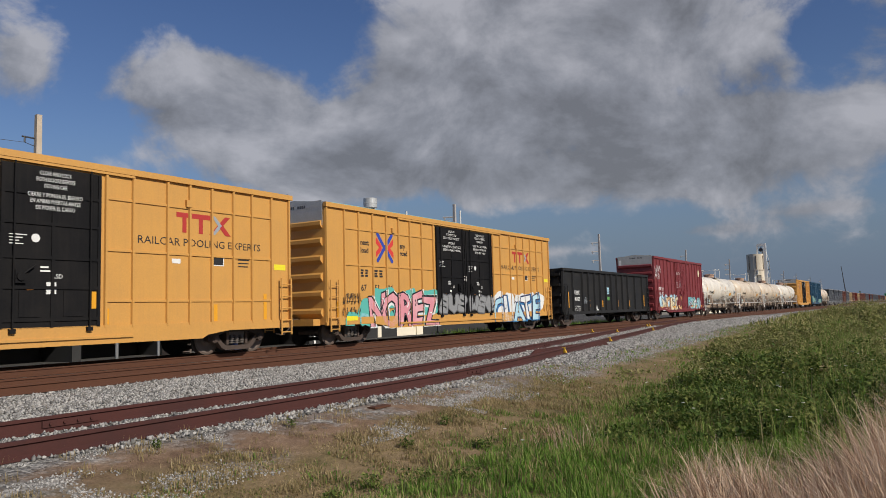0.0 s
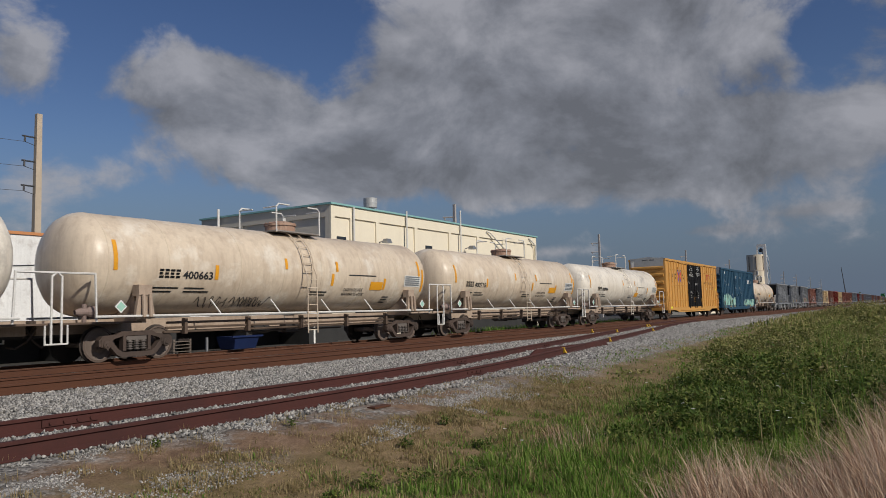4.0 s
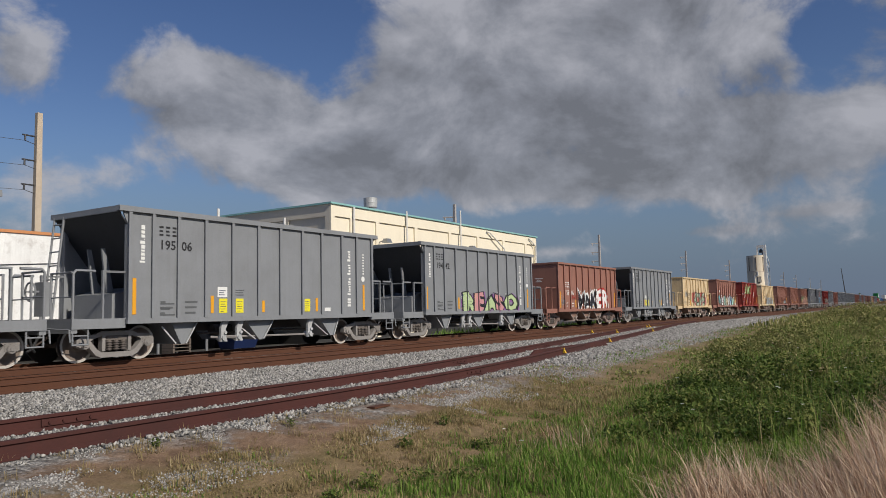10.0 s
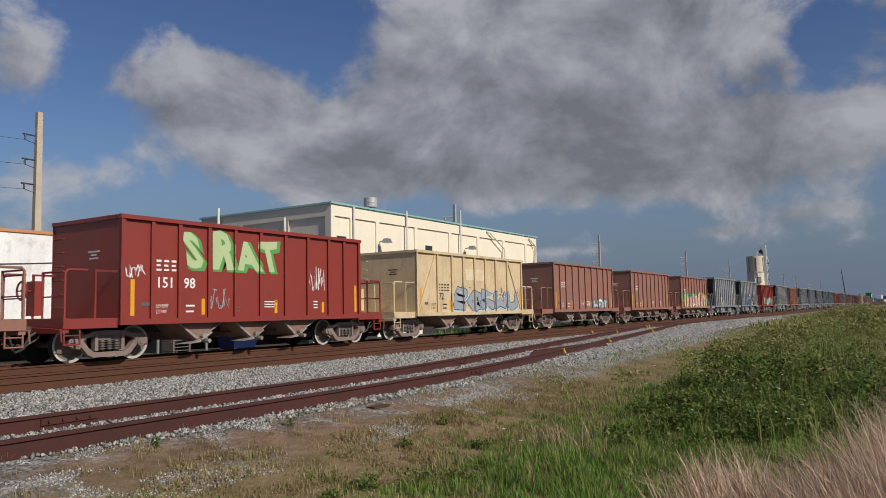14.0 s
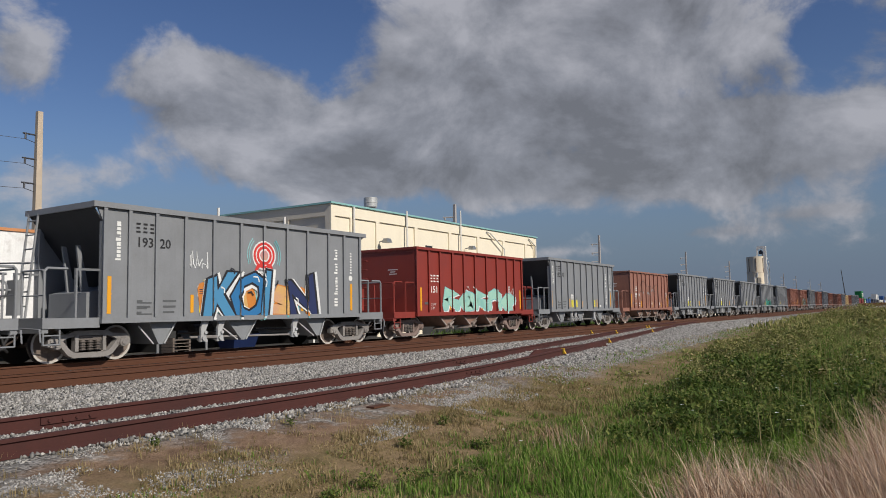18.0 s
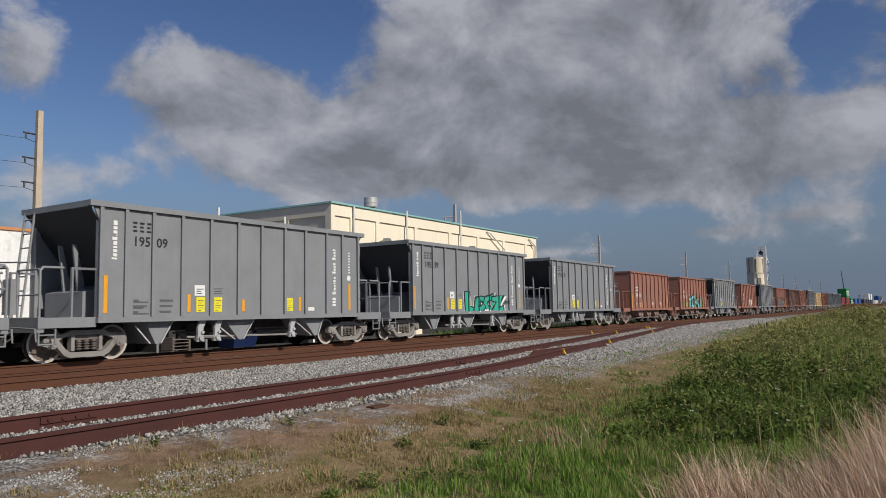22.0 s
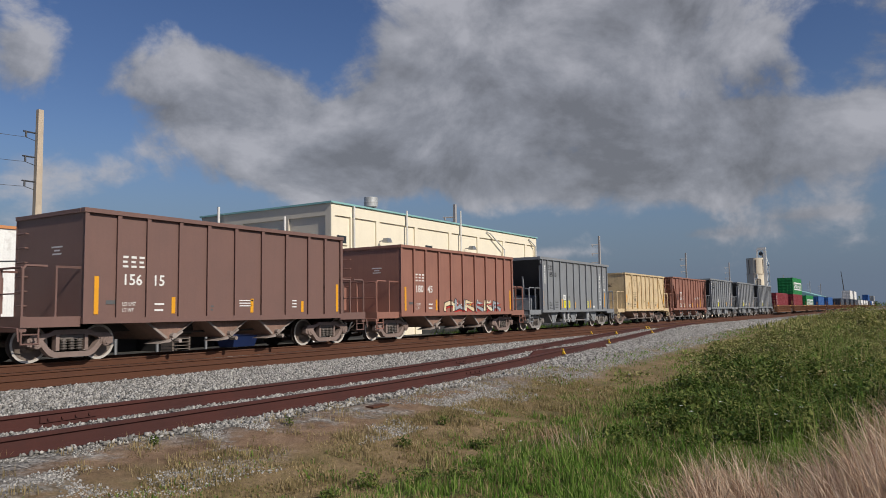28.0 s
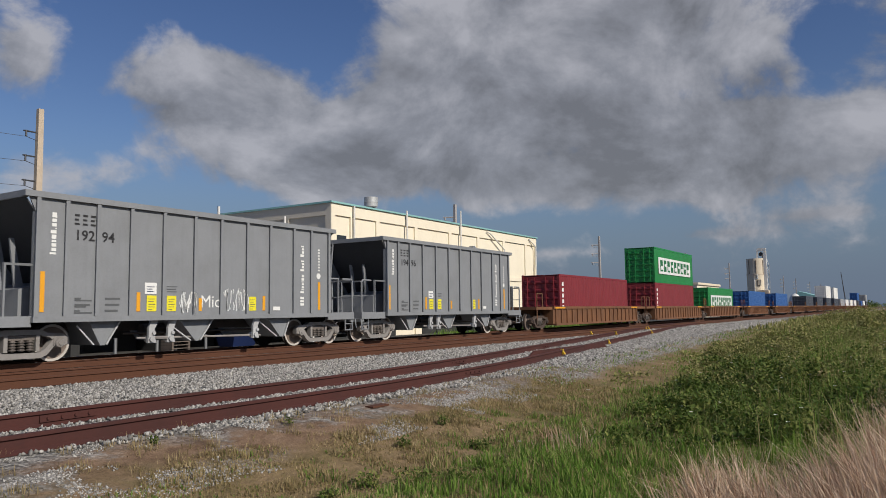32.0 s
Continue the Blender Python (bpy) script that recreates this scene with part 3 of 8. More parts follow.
def end_platform(car, x, side, mat, z=1.1):
    """The open walkway beyond a hopper's end; side: -1 at the low end of x, 1 at the other. Deck, end sill, handrails, steps, brake wheel."""
    e = x + side * 1.45
    lo, hi = min(x, e), max(x, e)
    s = Shape().box(lo, hi, -1.35, 1.35, z - 0.06, z)
    s.box(min(e, e - side * 0.16), max(e, e - side * 0.16), -1.42, 1.42, z - 0.34, z + 0.02)
    s.box(lo, hi, -1.45, -1.35, z - 0.24, z + 0.01)
    s.box(lo, hi, 1.35, 1.45, z - 0.24, z + 0.01)
    part("end_deck", s, mat, car)
    for y in (-1.4, 1.4):
        r = Shape()
        r.pipe([(e - side * 0.05, y, z - 0.2), (e - side * 0.05, y, z + 1.12), (e - side * 0.12, y, z + 1.2), (e - side * 0.62, y, z + 1.2)], 0.032)
        r.pipe([(x + side * 0.62, y, z - 0.2), (x + side * 0.62, y, z + 1.2), (x, y, z + 1.2)], 0.034, 4)
        r.pipe([(e - side * 0.05, y, z - 0.2), (e - side * 0.05, y, z - 0.62), (e - side * 0.45, y, z - 0.62), (e - side * 0.45, y, z - 0.2)], 0.022)
        r.rod((e - side * 0.05, y, z - 0.4), (e - side * 0.45, y, z - 0.4), 0.018)
        part("handrail", r, mat, car)
    for q in (-1, 1):
        t = Shape().pipe([(e - side * 0.05, q * 1.35, z + 1.15), (e - side * 0.05, q * 0.45, z + 1.15), (e - side * 0.05, q * 0.45, z)], 0.026)
        t.rod((e - side * 0.05, q * 1.38, z + 0.55), (e - side * 0.05, q * 0.45, z + 0.55), 0.018)
        part("end_rail", t, mat, car)
    hose = Shape().pipe([(e + side * 0.02, -0.35, z - 0.3), (e + side * 0.2, -0.35, z - 0.42), (e + side * 0.3, -0.3, z - 0.7), (e + side * 0.42, -0.2, z - 0.78)], 0.03, 6)
    part("air_hose", hose, M["dark_steel"], car)
    lever = Shape().pipe([(e + side * 0.06, -1.5, z - 0.55), (e + side * 0.06, -1.45, z - 0.25), (e + side * 0.06, -0.2, z - 0.2)], 0.018, 5)
    part("uncoupling_lever", lever, mat, car)
    if side < 0:
        w = Shape()
        w.lathe([(0.0, 0.24), (0.03, 0.27), (0.06, 0.24), (0.03, 0.21), (0.0, 0.24)], 0, (e + 0.15, 0.75, z + 0.75), 16)
        w.rod((e + 0.15, 0.75, z + 0.75), (e + 0.5, 0.75, z + 0.75), 0.03)
        w.rod((e + 0.18, 0.52, z + 0.75), (e + 0.18, 0.98, z + 0.75), 0.015)
        w.rod((e + 0.18, 0.75, z + 0.5), (e + 0.18, 0.75, z + 1.0), 0.015)
        w.box(e + 0.4, e + 0.62, 0.55, 0.95, z + 0.1, z + 1.0)
        part("brake_wheel", w, mat, car)


def chutes(car, spans, mat, z=1.06, tip=0.36, bar_mat="bogie", gate=True):
    """The discharge hoppers between the bogies: (from, to, tip) along the car."""
    for a, b, c in spans:
        s = Shape()
        s.prism([(a, z), (b, z), (c + 0.1, tip), (c - 0.1, tip)], 1, -1.32, 1.32)
        h = part("chute", s, mat, car)
        d = Shape()
        d.rod((b - 0.02, -1.36, z - 0.03), (c + 0.04, -1.36, tip + 0.02), 0.024, 4)
        if not gate:
            d.rod((a - 0.25, -1.3, z - 0.2), (c - 0.3, -1.36, tip + 0.02), 0.024, 4)
        if gate:
            d.prism([(c - 0.36, tip - 0.1), (c + 0.02, tip - 0.07), (c + 0.18, tip + 0.02), (c + 0.02, tip + 0.02), (c - 0.2, tip - 0.05)], 1, -1.4, -0.75)
            d.prism([(a + 0.02, z - 0.02), (a + 0.09, z - 0.02), (c - 0.02, tip + 0.06), (c - 0.09, tip + 0.02)], 1, -1.36, -1.325)
            d.rod((c + 0.05, -1.42, tip + 0.0), (c + 0.4, -1.42, tip + 0.2), 0.035, 5)
            d.rod((c + 0.12, -1.46, tip + 0.1), (c + 0.12, -1.2, tip + 0.1), 0.08, 8)
            d.rod((c + 0.3, -1.46, tip - 0.04), (c + 0.3, -1.2, tip - 0.04), 0.06, 8)
        part("gate", d, M[bar_mat], h)


RIBS = {}            # wagon name: half width and places of the ribs on its sides


def hopper_grey(x):
    car = thing("hopper_wagon", x, TRACK_Y, 0, "grey open-top hopper wagon with ribbed sides and sloping ends", "hopper wagon", "hopper wagons of the train")
    L, top, bot = 10.25, 4.02, 1.06
    mat = M["grey"]
    slant = [(0.0, bot), (0.0, 3.55), (-0.16, 3.9), (L + 0.16, 3.9), (L, 3.55), (L, bot)]
    for y in (-1.5, 1.46):
        part("side", Shape().prism(slant, 1, y, y + 0.04), mat, car)
    for side in (-1, 1):
        for px in (0.035, 0.74, 1.55, 2.49, 3.49, 4.52, 5.47, 6.48, 7.44, 8.5, 9.33, L - 0.035):
            part("rib", shared("grib", lambda: Shape().prism([(-0.05, -0.075), (0.05, -0.075), (0.028, 0), (-0.028, 0)], 2, 0, 2.84).mesh("rib", mat)), None, car, at=(px, side * 1.5, bot + 0.02)).rotation_euler = (0, 0, 0 if side < 0 else math.pi)
        s = Shape().box(-0.3, L + 0.3, side * 1.5 - 0.09, side * 1.5 + 0.07, 3.88, top)
        part("top_chord", s, mat, car)
        part("side_sill", Shape().box(-0.02, L + 0.02, side * 1.5 - 0.07, side * 1.5 + 0.03, bot - 0.1, bot + 0.035), mat, car)
    for side, e in ((-1, 0.0), (1, L)):
        a = e + side * 0.3
        part("top_chord", Shape().box(min(a, a - side * 0.14), max(a, a - side * 0.14), -1.45, 1.45, 3.86, top - 0.005), mat, car)
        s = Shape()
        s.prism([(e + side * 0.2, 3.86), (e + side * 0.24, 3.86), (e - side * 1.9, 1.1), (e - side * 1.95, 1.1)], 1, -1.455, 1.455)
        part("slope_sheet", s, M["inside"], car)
        for y in (-0.32, 0.32):
            part("gusset", Shape().prism([(e - side * 0.45, 1.55), (e - side * 0.2, 1.55), (e - side * 0.02, 3.0), (e - side * 0.12, 3.0)], 1, y - 0.03, y + 0.03), mat, car)
        part("shelf", Shape().prism([(e - side * 0.0, 1.1), (e - side * 0.0, 1.75), (e - side * 0.9, 1.95), (e - side * 0.9, 1.1)], 1, -0.85, 0.85), mat, car)
        for y in (-1.44, 1.36):
            part("corner_post", Shape().box(min(e, e - side * 0.12), max(e, e - side * 0.12), y, y + 0.08, bot, 3.86), mat, car)
        end_platform(car, e, side, mat)
    ladder(car, -0.62, 0.95, 0.6, 3.92, mat, along="y", lean=0.34)
    RIBS[car.name] = (0.05, (0.035, 0.74, 1.55, 2.49, 3.49, 4.52, 5.47, 6.48, 7.44, 8.5, 9.33, L - 0.035))
    chutes(car, ((1.45, 2.4, 1.92), (4.1, 5.4, 4.85), (7.45, 8.55, 8.2)), mat, bar_mat="pale_steel", gate=False)
    for px in (3.25, 3.85, 6.95):
        s = Shape()
        s.prism([(px - 0.02, 0.98), (px + 0.2, 0.98), (px + 0.08, 0.72), (px + 0.08, 0.55), (px + 0.14, 0.36), (px - 0.12, 0.36), (px - 0.1, 0.55), (px - 0.1, 0.75)], 1, -1.42, -1.34)
        s.rod((px - 0.02, -1.48, 0.46), (px - 0.02, -1.2, 0.46), 0.075, 8)
        s.rod((px + 0.04, -1.47, 0.62), (px + 0.04, -1.3, 0.62), 0.05, 8)
        part("vibrator_bracket", s, M["pale_steel"], car)
    part("brake_rod", Shape().rod((2.9, -1.25, 0.5), (7.3, -1.25, 0.44), 0.03, 6).rod((3.3, -1.38, 0.5), (3.9, -1.38, 0.48), 0.045, 6), M["bogie"], car)
    underframe(car, 0, L)
    bogie(car, 0.0)
    bogie(car, L - 0.05)
    # markings that all of them carry
    s, z = Shape(), 2.56
    for w, h in ((15, 5), (11, 8), (11, 8), (11, 5), (11, 10), (14, 8), (3, 3), (11, 8), (11, 8), (11, 12)):
        s.box(0.5 - w * 0.01, 0.5, -0.004, 0, z, z + h * 0.01)
        z += h * 0.01 + 0.028
    tagged(part("company_mark", s, M["white"], car, at=(0, -1.506, 0)), kind="stuff")
    blocks(car, 0.95, 3.32, 3, 0.14, 0.26, 0.07, -1.506, "black_text", "company_mark")
    bars(car, 1.0, 1.5, (0.16, 0.4, 0.14), 0.15, 0.045, -1.506, "faint_text")
    bars(car, 1.0, 1.46, (0.44, 0.3, 0.46), 0.15, 0.035, -1.506, "faint_text")
    bars(car, 1.8, 1.5, (0.42, 0.4, 0.36), 0.15, 0.05, -1.506, "faint_text")
    s = Shape()
    z = 1.35
    for i, (w, h) in enumerate(zip((17, 17, 17, 0, 17, 12, 10, 10, 12, 12, 10, 0, 17, 10, 10, 14, 0, 17, 10, 10, 14), (8, 7, 8, 6, 7, 3, 8, 6, 3, 8, 8, 6, 7, 8, 7, 5, 6, 8, 8, 7, 5))):
        if w:
            s.box(9.0 - w * 0.01, 9.0, -0.004, 0, z, z + h * 0.01)
        z += h * 0.01 + 0.03
    tagged(part("company_mark", s, M["white"], car, at=(0, -1.506, 0)), kind="stuff")
    s = Shape().rod((9.72, 0, 2.35), (9.72, -0.004, 2.35), 0.1, 14)
    for i in range(8):
        s.box(9.7, 9.78, -0.004, 0, 2.52 + i * 0.1, 2.57 + i * 0.1)
    tagged(part("company_mark", s, M["white"], car, at=(0, -1.506, 0)), kind="stuff")
    for px, h in ((0.2, 0.95), (2.75, 0.5), (4.75, 0.36), (7.2, 0.45), (9.75, 0.95)):
        strip(car, px, 1.2, h, 0.11, -1.506)
    for px in (3.15, 3.78, 6.72):
        strip(car, px, 1.2, 0.42, 0.3, -1.506, "lemon", "placard")
        bars(car, px - 0.1, 1.52, (0.2, 0.16, 0.2, 0.18, 0.12), 0.07, 0.014, -1.512, "faint_text")
    strip(car, 3.12, 1.66, 0.3, 0.36, -1.506, "white", "notice")
    bars(car, 3.0, 1.84, (0.24, 0.16, 0.2), 0.06, 0.02, -1.512, "skip_blue")
    bars(car, 3.62, 1.86, (0.34, 0.3, 0.32), 0.07, 0.02, -1.506, "faint_text")
    strip(car, 7.75, 1.2, 0.12, 0.3, -1.506, "white", "notice")
    return car


def hopper_flat(x, mat, label, ribs=(0.04, 0.93, 1.8, 2.82, 3.8, 4.82, 5.9, 6.95, 8.0, 8.82, 9.66), top=3.78, light=None):
    """The older wagons: upright ends, ribbed sides, three long discharge chutes."""
    car = thing("hopper_wagon", x, TRACK_Y, 0, label, "hopper wagon", "hopper wagons of the train")
    L, bot = 9.7, 1.04
    for y in (-1.5, 1.46):
        part("side", Shape().box(0, L, y, y + 0.04, bot, top - 0.08), mat, car)
    for side in (-1, 1):
        for px in ribs:
            part("rib", shared(("frib", mat.name, top), lambda: Shape().prism([(-0.06, -0.075), (0.06, -0.075), (0.035, 0), (-0.035, 0)], 2, 0, top - 1.14).mesh("rib", mat)), None, car, at=(px, side * 1.5, bot + 0.02)).rotation_euler = (0, 0, 0 if side < 0 else math.pi)
        part("top_chord", Shape().box(-0.05, L + 0.05, side * 1.5 - 0.1, side * 1.5 + 0.07, top - 0.11, top), mat, car)
        part("side_sill", Shape().box(-0.02, L + 0.02, side * 1.5 - 0.08, side * 1.5 + 0.03, bot - 0.12, bot + 0.03), mat, car)
    for side, e in ((-1, 0.0), (1, L)):
        a, b = min(e, e - side * 0.05), max(e, e - side * 0.05)
        part("end_wall", Shape().box(a, b, -1.455, 1.455, bot, top - 0.1), mat, car)
        s = Shape().box(a - 0.05, b + 0.05, -1.4, 1.4, top - 0.11, top - 0.005)
        part("top_chord", s, mat, car)
        if side < 0:
            st = Shape()
            for k, w in enumerate((0.5, 0.26, 0.4)):
                st.box(-0.004, 0, -w / 2, w / 2, 2.85 - k * 0.09, 2.89 - k * 0.09)
            tagged(part("stencil_block", st, M[light or "white"], car, at=(-0.001, -0.35, 0)), kind="stuff")
        end_platform(car, e, side, mat)
        rung = shared(("rung", mat.name, side), lambda: Shape().pipe([(0, 0.98, 0), (side * 0.09, 0.98, 0), (side * 0.09, 1.4, 0), (0, 1.4, 0)], 0.016, 5).mesh("ladder_rung", mat))
        for i in range(6):
            part("ladder_rung", rung, None, car, at=(e, 0, 1.4 + i * 0.38))
    part("floor_slope", Shape().prism([(0.05, 2.4), (1.8, 1.05), (7.5, 1.05), (L - 0.05, 2.4), (L - 0.05, 2.35), (7.5, 1.0), (1.8, 1.0), (0.05, 2.35)], 1, -1.45, 1.45), M["frame"], car)
    RIBS[car.name] = (0.06, ribs)
    chutes(car, ((1.72, 3.62, 2.62), (3.74, 5.64, 4.64), (5.76, 7.78, 6.58)), M["chute_dust"], tip=0.44, bar_mat="gate_steel")
    underframe(car, 0, L)
    bogie(car, 0.02, "brown")
    bogie(car, L - 0.26, "brown")
    for px, h in ((0.36, 0.95), (2.64, 0.45), (5.5, 0.42), (7.72, 0.36), (9.48, 0.95)):
        strip(car, px, 1.15, h, 0.12, -1.506)
    if light:
        for side in (-1, 1):
            for (a, za), (b, zb) in (((0.14, 1.18), (1.45, 3.52)), ((9.45, 1.18), (8.15, 3.52))):
                part("brace", Shape().rod((a, side * 1.52, za), (b, side * 1.52, zb), 0.05, 4), mat, car)
    wm = light or "white"
    blocks(car, 1.68 if light else 1.08, 1.98 if light else 2.35, 4 if light else 3, 0.17, 0.3, 0.07, -1.506, wm, "company_mark")
    for words, z, wd in (("LD LMT", 1.36, 0.4), ("LT WT", 1.2, 0.34)):
        lettering(words, 1.08, z, 0.14, M[wm], car, -1.507, width=wd, name="stencil")
    bars(car, 2.04, 1.38, (0.3, 0.27), 0.16, 0.05, -1.506, wm)
    bars(car, 0.62, 1.4, (0.26,), 0.1, 0.1, -1.506, "faint_text")
    bars(car, 3.9, 1.32, (0.12, 0.1), 0.1, 0.05, -1.506, "faint_text")
    bars(car, 5.0, 1.5, (0.55, 0.45, 0.5), 0.08, 0.03, -1.506, wm)
    bars(car, 7.25, 1.5, (0.2, 0.2, 0.2), 0.1, 0.04, -1.506, wm)
    return car


def number(car, a, b, x, z, size, mat, y=-1.51, gap=1.0):
    """A wagon's number, in two groups on either side of a rib."""
    lettering(a, x, z, size, M[mat], car, y, fat=0.006, name="number")
    if b:
        lettering(b, x + gap, z, size, M[mat], car, y, fat=0.006, name="number")


def boxcar(x, L, mat, label, posts, door, door_mat, belts=(4.3, 3.07, 1.68), top=5.0, bot=0.8):
    """A high box wagon: ribbed sides, double plug doors with locking rods, corrugated ends, shallow roof."""
    car = thing("box_wagon", x, TRACK_Y, 0, label, "box wagon", "box wagons of the train")
    d0, d1 = door
    for side in (-1, 1):
        y0, y1 = sorted((side * 1.47, side * 1.43))
        part("side", Shape().box(0, L, y0, y1, bot, top), mat, car)
        for p in posts:
            a = abs(p)
            part("post", shared(("post", mat.name), lambda: Shape().prism([(-0.045, 0), (-0.03, -0.065), (0.03, -0.065), (0.045, 0)], 2, bot + 0.12, top - 0.1).mesh("post", mat)), None, car, at=(a, side * 1.47, 0)).rotation_euler = (0, 0, 0 if side < 0 else math.pi)
        for z in belts:
            for a, b in ((posts[1], d0 - 0.1), (d1 + 0.1, posts[-2])):
                yy = sorted((side * 1.47, side * 1.503))
                part("belt", Shape().box(a, b, yy[0], yy[1], z - 0.03, z + 0.03), mat, car)
        yy = sorted((side * 1.43, side * 1.56))
        part("eave", Shape().box(-0.03, L + 0.03, yy[0], yy[1], top - 0.13, top + 0.03), mat, car)
        s = Shape().prism([(0, 0.8), (0.05, 0.98), (L - 0.05, 0.98), (L, 0.8), (L, 0.72), (L - 2.6, 0.72), (L - 3.4, 0.62), (L - 3.6, 0.52), (3.6, 0.52), (3.4, 0.62), (2.6, 0.72), (0, 0.72)], 1, *sorted((side * 1.44, side * 1.52)))
        part("side_sill", s, mat, car)
        mid = (d0 + d1) / 2
        for a, b in ((d0 + 0.03, mid - 0.02), (mid + 0.02, d1 - 0.03)):
            yy = sorted((side * 1.475, side * 1.52))
            dr = part("plug_door", Shape().box(a, b, yy[0], yy[1], 0.95, top - 0.25), door_mat, car)
            for z in (1.15, 1.9, 2.6, 3.4, 4.1):
                yy = sorted((side * 1.52, side * 1.55))
                part("stiffener", Shape().box(a + 0.06, b - 0.06, yy[0], yy[1], z - 0.035, z + 0.035), door_mat, dr)
            for q in (a + 0.05, b - 0.05, (a + b) / 2):
                yy = sorted((side * 1.52, side * 1.548))
                part("stiffener", Shape().box(q - 0.04, q + 0.04, yy[0], yy[1], 0.97, top - 0.28), door_mat, dr)
            for q in (a + 0.45, b - 0.95):
                hp = Shape().box(q, q + 0.5, *sorted((side * 1.52, side * 1.536)), 1.22, 1.84)
                part("access_plate", hp, door_mat, dr)
            gq = b - 0.62 if a < mid - 0.5 else a + 0.45
            gear = Shape().box(gq - 0.12, gq + 0.14, *sorted((side * 1.52, side * 1.6)), 2.0, 2.3)
            gear.rod((gq, side * 1.6, 2.15), (gq, side * 1.64, 2.15), 0.1, 12)
            gear.rod((gq - 0.02, side * 1.62, 2.15), (gq + 0.32, side * 1.62, 2.42), 0.02, 5)
            part("lock_gear", gear, door_mat, dr)
            for q in (a + 0.3, b - 0.3):
                r = Shape().rod((q, side * 1.575, 0.9), (q, side * 1.575, top - 0.2), 0.022)
                r.box(q - 0.07, q + 0.07, *sorted((side * 1.52, side * 1.6)), 0.86, 0.96)
                part("locking_rod", r, door_mat, dr)
        tr = Shape().box(d0 - (d1 - d0) * 0.55, d1 + 0.9, *sorted((side * 1.5, side * 1.57)), 0.66, 0.72)
        tr.box(d0 - (d1 - d0) * 0.55, d1 + 0.9, *sorted((side * 1.5, side * 1.55)), top - 0.2, top - 0.14)
        part("door_track", tr, mat, car)
        for px in (3.95, L - 4.1) if mat is M["yellow"] else (15.0,) if mat is M["blue"] else ():
            vent = Shape().box(px - 0.08, px + 0.1, *sorted((side * 1.47, side * 1.56)), 4.22, 4.42)
            part("hinge_lug", vent, mat, car)
    for side, e in ((-1, 0.0), (1, L)):
        a, b = sorted((e, e - side * 0.05))
        ew = part("end_wall", Shape().box(a, b, -1.425, 1.425, 0.75, top), mat, car)
        for i in range(6):
            z = 1.2 + i * 0.62
            part("corrugation", shared(("corr", mat.name, side), lambda: Shape().prism([(0, -0.2), (side * 0.12, -0.07), (side * 0.12, 0.05), (0, 0.12)], 1, -1.35, 1.35).mesh("corrugation", mat)), None, ew, at=(e, 0, z))
        s = Shape().box(*sorted((e + side * 0.02, e + side * 0.04)), -1.38, 1.38, top - 0.78, top + 0.1)
        ep = part("end_panel", s, M["galv"], car)
        if side < 0:
            st = Shape()
            for k in range(9):
                st.box(-0.004, 0, -0.6 + k * 0.1 + (0.12 if k > 3 else 0), -0.53 + k * 0.1 + (0.12 if k > 3 else 0), top - 0.12, top - 0.02)
            tagged(part("mark", st, M["faint_text"], ep, at=(e - 0.041, 0, 0)), kind="stuff")
            part("defect_card", Shape().box(e - 0.046, e - 0.041, 1.1, 1.3, top - 0.7, top - 0.2), M["white"], ep)
        ladder(car, e + (0.12 if side < 0 else -0.55), -1.6, 0.5, 2.3, mat, w=0.43)
        ladder(car, e + side * 0.12, 0.9, 0.5, 2.3, mat, along="y")
        s = Shape().box(*sorted((e, e + side * 0.35)), -1.2, 1.2, 0.72, 0.95)
        part("end_sill", s, mat, car)
    s = Shape().prism([(-1.5, top - 0.02), (-1.5, top + 0.04), (0, top + 0.2), (1.5, top + 0.04), (1.5, top - 0.02)], 0, -0.02, L + 0.02)
    part("roof", s, M["galv"], car)
    underframe(car, 0, L, couple=0.95)
    bogie(car, 1.85, False)
    bogie(car, L - 1.95, False)
    RIBS[car.name] = (0.032, posts, 0.0285)
    return car


TANK_R, TANK_Z = 1.38, 2.585


